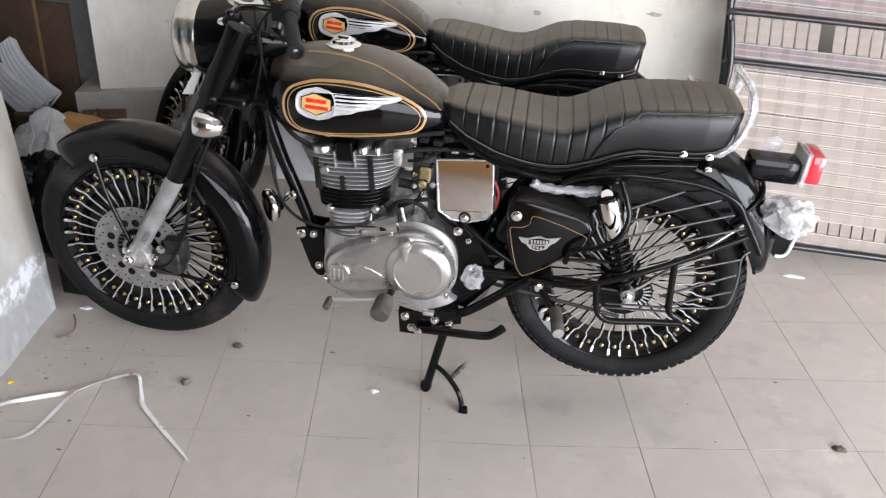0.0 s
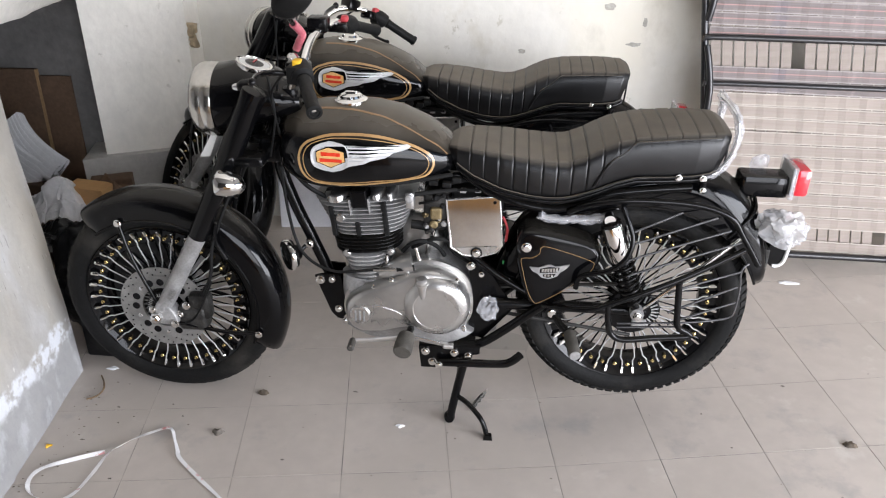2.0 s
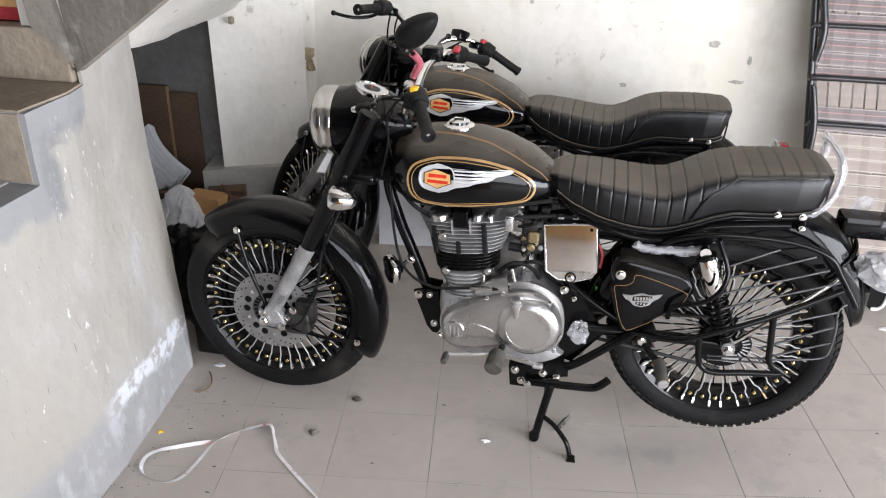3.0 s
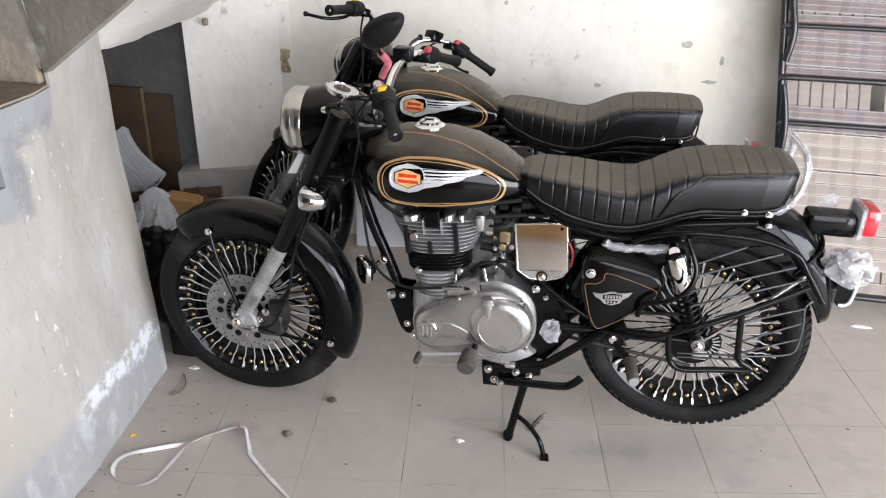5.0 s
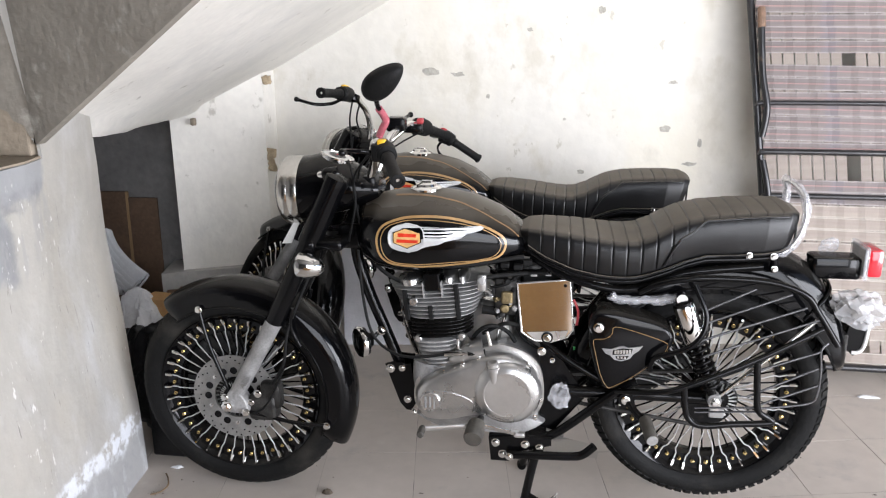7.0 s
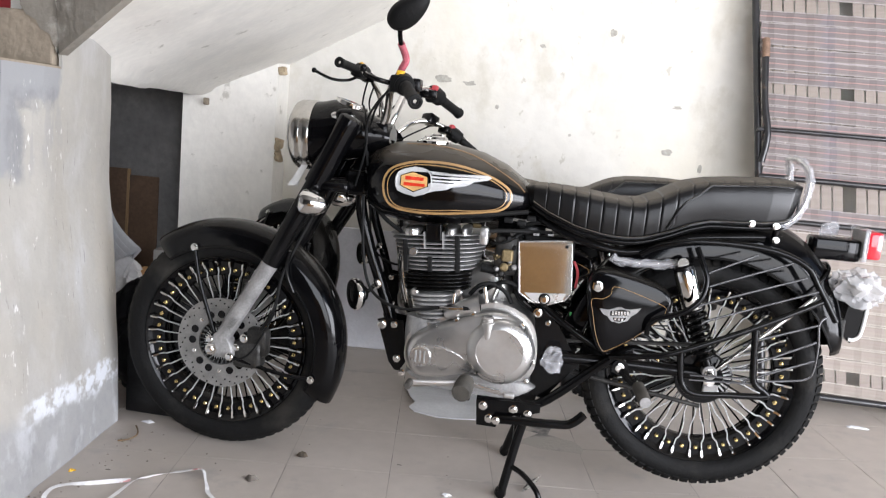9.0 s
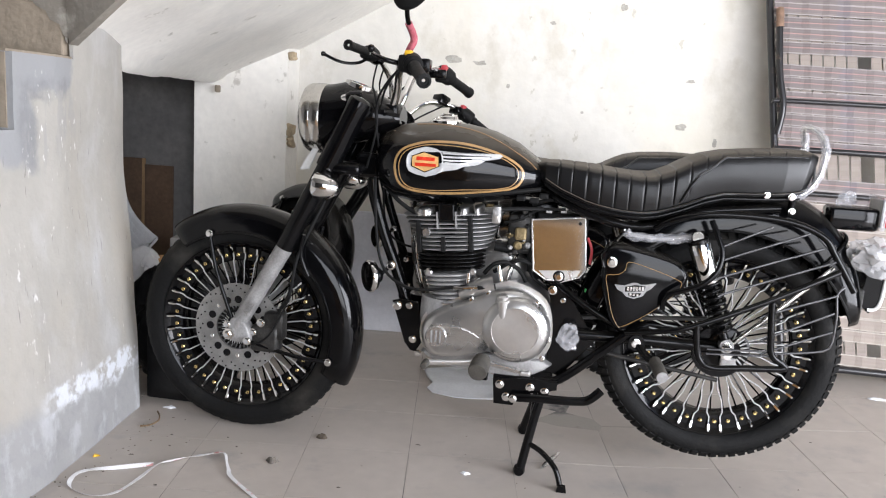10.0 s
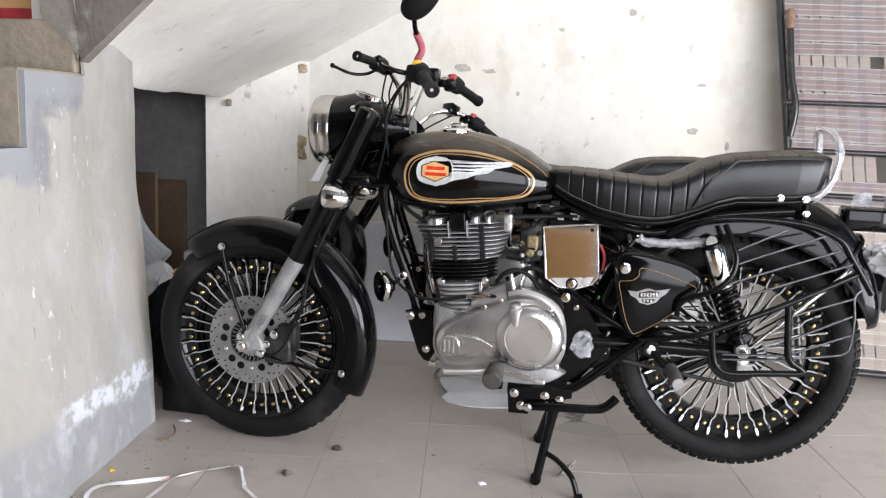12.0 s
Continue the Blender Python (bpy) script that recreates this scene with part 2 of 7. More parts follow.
def tube(pts, r, bm=None, seg=10, n=5, closed=False, flat=1.0):
    """A round bar along points; r may be one radius or one for each end; flat squeezes it sideways."""
    path = smooth_path(pts, n, closed) if len(pts) > 2 else [Vector(q) for q in pts]
    rings, up = [], None
    for i, p in enumerate(path):
        a = path[(i + 1) % len(path)] if closed or i < len(path) - 1 else p
        b = path[i - 1] if closed or i > 0 else p
        d = (a - b).normalized()
        if up is None:
            up = d.cross((0, 1, 0)) if abs(d.y) < 0.9 else d.cross((1, 0, 0))
        up = (up - d * up.dot(d)).normalized()
        side = d.cross(up)
        k = i / max(1, len(path) - 1)
        rad = r if isinstance(r, (int, float)) else r[0] + (r[1] - r[0]) * k
        rings.append([p + rad * (math.cos(t) * up + math.sin(t) * side * flat) for t in (2 * math.pi * j / seg for j in range(seg))])
    return loft(rings, bm, True, closed)


def lathe(prof, c, axis=(0, 1, 0), seg=40, bm=None, closed=False):
    """Turns (radius, along) pairs round an axis through c."""
    ax = Vector(axis).normalized()
    u = ax.cross((0, 0, 1)) if abs(ax.z) < 0.9 else ax.cross((0, 1, 0))
    u.normalize()
    w = ax.cross(u)
    c = Vector(c)
    rings = [[c + ax * h + max(r, 1e-4) * (math.cos(t) * u + math.sin(t) * w) for t in (2 * math.pi * j / seg for j in range(seg))] for r, h in prof]
    return loft(rings, bm, not closed, closed)


def slab(outline, y0, y1, bm=None, inset=0.0, drop=0.0, n=0):
    """An (x, z) outline between two depths; inset and drop round off the near side y0."""
    pts = [Vector((x, 0, z)) for x, z in outline]
    if n:
        pts = smooth_path(pts, n, True)
    c = sum(pts, Vector()) / len(pts)
    rings = [[Vector((p.x, y1, p.z)) for p in pts]]
    if inset:
        size = max((p - c).length for p in pts)
        for k in range(4):
            a = k / 3 * math.pi / 2
            f = 1 - inset / size * (1 - math.cos(a))
            rings.append([Vector((c.x + (p.x - c.x) * f, y0 + drop * (1 - math.sin(a)), c.z + (p.z - c.z) * f)) for p in pts])
    else:
        rings.append([Vector((p.x, y0, p.z)) for p in pts])
    return loft(rings, bm)


def lerp_table(table, x):
    k = [row[0] for row in table]
    return [float(np.interp(x, k, [row[i] for row in table])) for i in range(1, len(table[0]))]



# ---- building helpers ----
def part(name, bm, material, parent=None, label="", smooth=None):
    """Links a bmesh as one mesh object, under a thing or a part."""
    me = bpy.data.meshes.new(name)
    bmesh.ops.recalc_face_normals(bm, faces=bm.faces)
    if smooth is not None:
        for f in bm.faces:
            f.smooth = True
        for e in bm.edges:
            if len(e.link_faces) == 2 and e.calc_face_angle(0) > radians(smooth):
                e.smooth = False
    bm.to_mesh(me)
    bm.free()
    me.materials.append(material)
    ob = new(name, me)
    if parent is not None:
        ob.parent = parent
    return tagged(ob, label)


def thing(name, label, category, m=None, group="", kind=""):
    ob = new(name)
    ob.empty_display_size = 0.1
    if m is not None:
        ob.matrix_basis = m
    return tagged(ob, label, category, group, kind)


def box(x0, x1, y0, y1, z0, z1, bevel=0.0, bm=None):
    bm = bm or bmesh.new()
    r = bmesh.ops.create_cube(bm, size=1.0, matrix=Matrix.Translation(((x0 + x1) / 2, (y0 + y1) / 2, (z0 + z1) / 2)) @ Matrix.Diagonal((x1 - x0, y1 - y0, z1 - z0, 1)))
    if bevel:
        edges = list({e for v in r["verts"] for e in v.link_edges})
        bmesh.ops.bevel(bm, geom=edges, offset=bevel, segments=2, affect="EDGES", profile=0.5)
    return bm


def solid(corners, bm=None, bevel=0.0):
    """A block from eight corners: four of one side, then the four opposite."""
    bm = bm or bmesh.new()
    v = [bm.verts.new(c) for c in corners]
    for f in ((3, 2, 1, 0), (4, 5, 6, 7), (0, 1, 5, 4), (1, 2, 6, 5), (2, 3, 7, 6), (3, 0, 4, 7)):
        bm.faces.new([v[i] for i in f])
    if bevel:
        bmesh.ops.bevel(bm, geom=list({e for w in v for e in w.link_edges}), offset=bevel, segments=2, affect="EDGES", profile=0.5)
    return bm


def setting(name, bm, material, label, category, smooth=None):
    return tagged(part(name, bm, material, None, label, smooth), "", category, "", "structure")


def floor_z(x, y):
    return 0.045 * max(0.0, x - 1.1) + 0.03 * max(0.0, y - 0.35) * (1.0 if x > 1.1 else max(0.0, x - 0.5) / 0.6)


# ---- floor ----
bm = bmesh.new()
xs, ys = np.arange(-1.9, 4.61, 0.25), np.arange(-4.4, 1.81, 0.23)
grid = [[bm.verts.new((x, y, floor_z(x, y) - 0.0010)) for y in ys] for x in xs]
for i in range(len(xs) - 1):
    for j in range(len(ys) - 1):
        bm.faces.new((grid[i][j], grid[i + 1][j], grid[i + 1][j + 1], grid[i][j + 1]))
r = bmesh.ops.extrude_face_region(bm, geom=list(bm.faces))
for v in r["geom"]:
    if isinstance(v, bmesh.types.BMVert):
        v.co.z -= 0.15
floor = setting("floor", bm, M_GROUT, "grey dusty cement floor laid with square tiles", "floor")

bm = bmesh.new()
ground = box(-60, 60, -60, -4.4, -0.30, -0.15, bm=bm)
setting("ground", bm, M_CEMENT, "bare concrete yard outside the opening", "ground")

# ---- walls that close the place ----
BACK_Y = 1.25
setting("wall_north", box(-1.9, 4.6, BACK_Y, BACK_Y + 0.2, -0.1, 3.0), M_WALL, "whitewashed plaster wall with stains and flaking patches", "wall")
setting("wall_west", box(-2.1, -1.9, -4.4, 1.45, -0.1, 3.0), M_DARKROOM, "unseen dark-toned plaster wall", "wall")
# unseen wall, toned dark to keep reflections in the black paint low
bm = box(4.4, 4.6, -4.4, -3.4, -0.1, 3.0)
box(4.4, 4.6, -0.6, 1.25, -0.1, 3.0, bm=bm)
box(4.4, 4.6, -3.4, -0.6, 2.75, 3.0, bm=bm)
setting("wall_east", bm, M_SHADE, "unseen wall toned dark for reflections, with a wide doorway", "wall")
# unseen dark wall; its opening is added to pass the front fill
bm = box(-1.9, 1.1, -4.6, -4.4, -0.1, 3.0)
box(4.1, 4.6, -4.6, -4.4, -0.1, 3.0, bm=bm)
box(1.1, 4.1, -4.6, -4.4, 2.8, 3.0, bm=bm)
setting("wall_south", bm, M_SHADE, "unseen wall toned dark, with an added opening for fill light", "wall")
# unseen ceiling, its grey chosen for the fill it bounces down
M_CEIL = mixed(mat("bounce_ceiling_concrete", (0.24, 0.23, 0.215), 0.9, var=0.08, scale=3, bump=0.3, bump_scale=20), [((0.19, 0.18, 0.165), 2, 0.5, 0.7, (1, 1, 1))])
setting("ceiling", box(-2.1, 4.6, -4.6, 1.45, 3.0, 3.2), M_CEIL, "unseen concrete ceiling, grey set for bounced fill", "ceiling")


# ---- stair: side wall of the lower flight, stepped at the top ----
STEP_Y = [-0.48, -0.72, -0.95, -1.23, -1.51, -1.79]


def side_top(y):
    z = 1.06
    for s in STEP_Y:
        if y < s:
            z -= 0.18
    return max(z, 0.0)


def side_x(y, z):
    s = min(1.0, max(0.0, z) / 0.74) ** 1.25
    yy = max(y, -0.5)
    low = -0.357 - 0.115 * yy if y > -0.45 else -0.300
    high = -0.455 - 0.25 * yy if y > -0.3 else -0.38 - 0.06 * (yy + 0.3)
    return low * (1 - s) + high * s + 0.004 * noise.noise((y * 6, z * 6, 0.3))


def side_end(z):
    return 0.035 + 0.145 * min(1.0, max(0.0, z) / 0.74) ** 1.25


def skin(name, rows, thick, material, label):
    """A plaster skin through rows of points, with thickness towards -x."""
    bm = bmesh.new()
    front = [[bm.verts.new(p) for p in r] for r in rows]
    back = [[bm.verts.new((p[0] - thick, p[1], p[2])) for p in r] for r in rows]
    n, k = len(rows), len(rows[0])
    for i in range(n - 1):
        for j in range(k - 1):
            bm.faces.new((front[i][j], front[i][j + 1], front[i + 1][j + 1], front[i + 1][j]))
            bm.faces.new((back[i][j], back[i + 1][j], back[i + 1][j + 1], back[i][j + 1]))
    for i in range(n - 1):
        bm.faces.new((front[i][0], front[i + 1][0], back[i + 1][0], back[i][0]))
        bm.faces.new((front[i][-1], back[i][-1], back[i + 1][-1], front[i + 1][-1]))
    for j in range(k - 1):
        bm.faces.new((front[0][j], back[0][j], back[0][j + 1], front[0][j + 1]))
        bm.faces.new((front[-1][j], front[-1][j + 1], back[-1][j + 1], back[-1][j]))
    return setting(name, bm, material, label, "wall", smooth=40)


stretch_y = [(-2.07, -1.79), (-1.79, -1.51), (-1.51, -1.23), (-1.23, -0.95), (-0.95, -0.72), (-0.72, -0.48)]
rows = []
for i in range(36):
    z = 1.06 * i / 35
    rows.append([(side_x(y, z), y, z) for y in [-0.48 + (side_end(z) + 0.48) * j / 23 for j in range(24)]])
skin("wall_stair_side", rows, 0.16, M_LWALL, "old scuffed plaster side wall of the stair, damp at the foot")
for n, (ya, yb) in enumerate(stretch_y):
    zt = side_top((ya + yb) / 2)
    rows = [[(side_x(y, zt * i / 17), y, zt * i / 17) for y in [ya + (yb - ya) * j / 8 for j in range(9)]] for i in range(18)]
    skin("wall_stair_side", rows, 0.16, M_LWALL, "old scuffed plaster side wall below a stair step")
    bm = box(-1.4, -0.54, ya + 0.004, yb, 0.0, zt - 0.004)
    tagged(part("stair_step", bm, M_RAW, None, "raw brown cement step of the lower flight", None), "", "step", "lower stair steps", "structure")
setting("raw_end", box(-0.56, -0.387, -0.4835, -0.4805, 0.884, 1.058), M_RAW, "raw brown cement end of the stair side wall", "step")
bm = box(-1.4, -0.62, -0.476, -0.2, 0.9, 1.055)
tagged(part("stair_step", bm, M_RAW, None, "raw brown cement landing of the stair", None), "", "step", "", "structure")

# ---- upper flight: soffit slab with a bare cement side ----
S0, S1 = Vector((-0.405, -0.20, 1.098)), Vector((0.15, -0.42, 1.43))
E0 = Vector((-0.507, 0.18, 1.05))
B0, B1 = Vector((-0.69, BACK_Y, 1.055)), Vector((0.072, BACK_Y, 1.449))


def along(a, b, k):
    return a + (b - a) * k


FAR = 3.2
up = Vector((0, 0, 0.5))
LIP = [(-0.20, -0.560, 1.075), (0.05, -0.560, 1.058), (0.20, -0.560, 1.049), (0.50, -0.560, 1.044), (0.75, -0.575, 1.043), (1.10, -0.593, 1.046), (1.25, -0.598, 1.050)]
rings = []
far0, far1 = along(S0, S1, FAR), along(B0, B1, FAR * 0.75)
for k in range(41):
    y = -0.20 + 1.45 * k / 40
    lx, lz = lerp_table(LIP, y)
    t = k / 40
    lip = Vector((lx, y, lz + 0.005 * noise.noise((y * 9, 0.4, 0.2)) + 0.003 * noise.noise((y * 31, 1.4, 0.2))))
    turn = S0 if k == 0 else Vector((lx + 0.052, y, lz + 0.055 - 0.02 * t + 0.022 * min(1.0, max(0.0, (0.45 - y) / 0.25)) + 0.003 * noise.noise((y * 7, 3.4, 0.2))))
    mid = along(turn, Vector((lx, y, lz)), 0.45) + Vector((0.004, 0, -0.004))
    far = along(far0, far1, t)
    rings.append([lip, mid, turn, along(turn, far, 0.1), far, far + up, lip + up])
setting("stair_soffit", loft(rings), M_SOFFIT, "whitewashed sloping underside of the upper stair flight", "stair", 50)

# cement side of the upper flight, landing step below it
end = along(S0, S1, FAR)
out = Vector((-0.004, -0.008, 0))
bm = solid([Vector((-0.402, -0.226, 1.097)), end + out, end + out + up + Vector((0, -0.03, 0)), Vector((-0.402, -0.275, 1.597)), Vector((-0.40, -0.19, 1.097)), end, end + up, Vector((-0.40, -0.19, 1.597))])
M_STAIRSIDE = mixed(mat("dark_stair_cement", (0.33, 0.30, 0.255), 0.9, var=0.10, scale=6, bump=0.5, bump_scale=40), [((0.24, 0.215, 0.18), 4, 0.48, 0.68, (1, 1, 1)), ((0.45, 0.42, 0.37), 9, 0.60, 0.72, (1, 1, 1))])
setting("stair_side", bm, M_STAIRSIDE, "bare grey cement side of the upper stair flight", "stair")
rag = [(min(-0.404, x + 0.036 if x < -0.37 and z < 1.6 else x), max(z, 1.098)) for x, z in [(-0.405, 1.076), (-0.425, 1.092), (-0.430, 1.112), (-0.452, 1.120), (-0.462, 1.146), (-0.490, 1.158), (-0.502, 1.180), (-0.530, 1.192), (-0.548, 1.215), (-0.545, 1.62), (-0.36, 1.62), (-0.34, 1.12), (-0.385, 1.09)]]
bm = loft([[(x, -0.2285, z) for x, z in rag], [(x, -0.205, z) for x, z in rag]])
setting("stair_side", bm, M_STAIRSIDE, "ragged grey cement patch on the stair side", "stair")
bm = box(-1.9, -0.74, -0.16, BACK_Y, 1.075, 1.205)
box(-1.9, -0.42, -0.225, -0.16, 1.066, 1.205, 0.006, bm=bm)
setting("landing", bm, M_RAW, "raw brown cement step at the turn of the stair", "step")
bm = loft([[(x, y, z) for x, y in ((-0.388, -0.478), (-0.384, -0.30), (-0.408, -0.20), (-1.4, -0.20), (-1.4, -0.478))] for z in (1.050, 1.066)])
setting("tread", bm, M_RAW, "brown cement tread with a worn edge", "step")
bm = box(-1.4, -0.455, -0.718, -0.482, 0.868, 0.884, 0.004)
setting("tread", bm, M_CEMENT, "grey cement tread with a worn edge", "step")


def plaster_patch(name, y0, y1, low, high, lift, material, label, ny=60, nz=14):
    """A thin uneven layer on the side wall between two heights."""
    rows = []
    for i in range(nz + 1):
        row = []
        for j in range(ny + 1):
            y = y0 + (y1 - y0) * j / ny
            z = max(0.002 * i, low(y) + (high(y) - low(y)) * i / nz)
            y = min(y, side_end(z) - 0.002)
            edge = min(i, nz - i, 3) / 3
            row.append((side_x(y, z) + lift * (0.25 + 0.75 * edge) - 0.0015, y, z))
        rows.append(row)
    return skin(name, rows, 0.01, material, label)


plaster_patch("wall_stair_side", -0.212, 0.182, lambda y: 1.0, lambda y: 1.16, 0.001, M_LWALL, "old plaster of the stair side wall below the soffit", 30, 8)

# ---- under the stair ----
pier = [(-0.655, 0.96), (-0.312, 1.13), (-0.305, BACK_Y), (-0.72, BACK_Y)]
bm = loft([[(x, y, -0.1) for x, y in pier], [(x, y, 1.30) for x, y in pier]])
setting("pillar", bm, M_SOFFIT, "whitewashed masonry pier under the stair", "pillar")
pier = [(-0.724, 0.89), (-0.36, 1.062), (-0.31, BACK_Y - 0.01), (-0.80, BACK_Y - 0.01)]
bm = loft([[(x, y, -0.1) for x, y in pier], [(x, y, 0.384) for x, y in pier]])
setting("plinth", bm, M_CEMENT, "low grey cement plinth at the foot of the pier", "plinth")
setting("wall_under_stair", box(-1.75, -1.70, -0.2, BACK_Y, -0.1, 1.1), M_DARKROOM, "dark-toned plaster wall under the stair", "wall")
setting("wall_under_stair", box(-1.70, -0.70, 1.10, 1.14, -0.1, 1.1), M_DARKROOM, "dark-toned plaster wall under the stair", "wall")
bm = box(-0.565, -0.545, 0.955, 0.98, 1.006, 1.036, 0.006)
setting("stub", bm, M_RAW, "broken mortar stub under the soffit", "stub")
M_BRICK = mat("broken_brick", (0.54, 0.43, 0.29), 0.9, var=0.2, scale=18, bump=0.6, bump_scale=50)
for k, (z0, z1, w) in enumerate(((1.168, 1.198, 0.032), (0.842, 0.888, 0.026), (0.795, 0.836, 0.020))):
    bm = box(-0.312, -0.301 + w * 0.6, 1.128, 1.168, z0, z1, 0.006)
    bmesh.ops.subdivide_edges(bm, edges=list(bm.edges), cuts=2, use_grid_fill=True)
    for v in bm.verts:
        v.co += Vector((0.014 * noise.noise(v.co * 45), 0.006 * noise.noise(v.co * 60), 0.014 * noise.noise(v.co * 40 + Vector((3, 1, 2)))))
    setting("mortar_patch", bm, M_BRICK, "exposed mortar where the plaster broke off", "wall")

# ---- floor tiles: square, turned a little against the wall ----
TURN = radians(8.5)
tc, tsn = math.cos(TURN), math.sin(TURN)
base_pt = Vector((1.1265, 0.05))
rng = random.Random(4)
for i in range(-9, 11):
    for j in range(-12, 6):
        u, w = 0.3 * (i + 0.5), 0.3 * (j + 0.5)
        x, y = base_pt.x + u * tc - w * tsn, base_pt.y + u * tsn + w * tc
        if not (-0.62 < x < 3.9 and -3.1 < y < 1.42):
            continue
        h, lift = 0.1489, rng.uniform(-0.0003, 0.0003)
        rings = []
        for inset, dz in ((0.0, -0.02), (0.0, 0.0)):
            ring = []
            for su, sw in ((-1, -1), (1, -1), (1, 1), (-1, 1)):
                px, py = x + (h - inset) * (su * tc - sw * tsn), y + (h - inset) * (su * tsn + sw * tc)
                ring.append((px, py, floor_z(px, py) + dz + lift))
            rings.append(ring)
        part("tile", loft(rings), M_TILE, floor)

# flaked patches on the back wall
M_FLAKE = mat("bare_grey_plaster", (0.50, 0.475, 0.42), 0.9, var=0.15, scale=20, bump=0.4, bump_scale=60)
for x, z, w, h, seed in ((0.384, 1.211, 0.038, 0.014, 1), (0.504, 1.201, 0.028, 0.009, 2), (1.360, 0.985, 0.022, 0.014, 3), (1.027, 0.80, 0.014, 0.010, 4), (1.468, 0.842, 0.026, 0.008, 5), (1.082, 1.455, 0.016, 0.014, 6), (1.379, 1.172, 0.018, 0.006, 7), (0.629, 1.112, 0.010, 0.008, 8), (1.50, 0.93, 0.008, 0.02, 9), (0.95, 1.02, 0.007, 0.005, 10), (0.80, 1.38, 0.012, 0.007, 11)):
    pts = []
    for k in range(22):
        a = 2 * math.pi * k / 22
        r = 1 + 0.55 * noise.noise((math.cos(a) * 1.6 + seed * 3, math.sin(a) * 1.6, seed))
        pts.append((x + w * r * math.cos(a), z + h * r * math.sin(a)))
    bm = loft([[(px, BACK_Y - 0.0022, pz) for px, pz in pts], [(px, BACK_Y + 0.003, pz) for px, pz in pts]])
    setting("flaked_patch", bm, M_FLAKE, "grey patch where whitewash has flaked off", "wall")


# ---- metals, paint, rubber ----
def dusty(m, rgb, amount):
    """Settled dust on faces that look up."""
    nt, N, L = m.node_tree, m.node_tree.nodes, m.node_tree.links
    b = N["Principled BSDF"]
    geo, sep, co, n = N.new("ShaderNodeNewGeometry"), N.new("ShaderNodeSeparateXYZ"), N.new("ShaderNodeTexCoord"), N.new("ShaderNodeTexNoise")
    L.new(geo.outputs["Normal"], sep.inputs[0])
    r = N.new("ShaderNodeMapRange")
    r.inputs[1].default_value, r.inputs[2].default_value, r.inputs[4].default_value = 0.45, 1.0, amount
    L.new(sep.outputs["Z"], r.inputs[0])
    n.inputs["Scale"].default_value, n.inputs["Detail"].default_value = 14, 7
    L.new(co.outputs["Object"], n.inputs[0])
    rn = N.new("ShaderNodeMapRange")
    rn.inputs[1].default_value, rn.inputs[2].default_value, rn.inputs[3].default_value = 0.3, 0.65, 0.72
    L.new(n.outputs[0], rn.inputs[0])
    mu = N.new("ShaderNodeMath")
    mu.operation = "MULTIPLY"
    L.new(r.outputs[0], mu.inputs[0])
    L.new(rn.outputs[0], mu.inputs[1])
    mx = N.new("ShaderNodeMix")
    mx.data_type = "RGBA"
    L.new(mu.outputs[0], mx.inputs[0])
    L.new(b.inputs["Base Color"].links[0].from_socket, mx.inputs[6])
    mx.inputs[7].default_value = (*rgb, 1)
    L.new(mx.outputs[2], b.inputs["Base Color"])
    ra = N.new("ShaderNodeMath")
    ra.operation = "ADD"
    ra.use_clamp = True
    L.new(b.inputs["Roughness"].links[0].from_socket, ra.inputs[0])
    L.new(mu.outputs[0], ra.inputs[1])
    L.new(ra.outputs[0], b.inputs["Roughness"])
    cm = N.new("ShaderNodeMapRange")
    cm.inputs[1].default_value, cm.inputs[2].default_value = 0.0, max(0.05, amount)
    cm.inputs[3].default_value, cm.inputs[4].default_value = b.inputs["Coat Weight"].default_value, 0.1 * b.inputs["Coat Weight"].default_value
    L.new(mu.outputs[0], cm.inputs[0])
    L.new(cm.outputs[0], b.inputs["Coat Weight"])
    return m


M_PAINT = dusty(mat("gloss_black_paint", (0.003, 0.003, 0.0035), 0.09, var=0.2, scale=5, coat=0.0, spec=0.28), (0.16, 0.145, 0.12), 0.15)
M_TANK = dusty(mat("dusty_tank_paint", (0.003, 0.003, 0.0035), 0.09, var=0.2, scale=5, spec=0.36), (0.31, 0.262, 0.20), 0.31)
M_FRAME = dusty(mat("black_enamel", (0.0035, 0.0035, 0.004), 0.19, var=0.25, scale=14, spec=0.26), (0.08, 0.07, 0.055), 0.10)
M_RUBBER = dusty(mat("black_rubber", (0.007, 0.007, 0.007), 0.6, var=0.25, scale=20, bump=0.15, bump_scale=120, spec=0.25), (0.11, 0.10, 0.09), 0.16)
M_TYRE = mixed(mat("tyre_rubber", (0.007, 0.007, 0.007), 0.66, var=0.2, scale=12, bump=0.2, bump_scale=90, spec=0.22), [((0.026, 0.024, 0.021), 7, 0.5, 0.72, (1, 1, 1))])
M_VINYL = dusty(mat("black_vinyl", (0.004, 0.004, 0.0045), 0.34, var=0.15, scale=16, bump=0.05, bump_scale=320, spec=0.5), (0.33, 0.285, 0.225), 0.42)
M_CHROME = mat("chrome", (0.78, 0.77, 0.75), 0.07, metal=1.0, var=0.05, scale=9)
M_ALU = mat("polished_aluminium", (0.57, 0.56, 0.545), 0.31, metal=0.92, var=0.05, scale=7, bump=0.006, bump_scale=160, rough_var=0.3)
M_CAST = mat("cast_aluminium", (0.37, 0.365, 0.36), 0.42, metal=0.35, var=0.16, scale=20, bump=0.2, bump_scale=180)
M_RIM = mat("bright_rim_chrome", (0.80, 0.79, 0.77), 0.17, metal=0.75, var=0.05, scale=9)
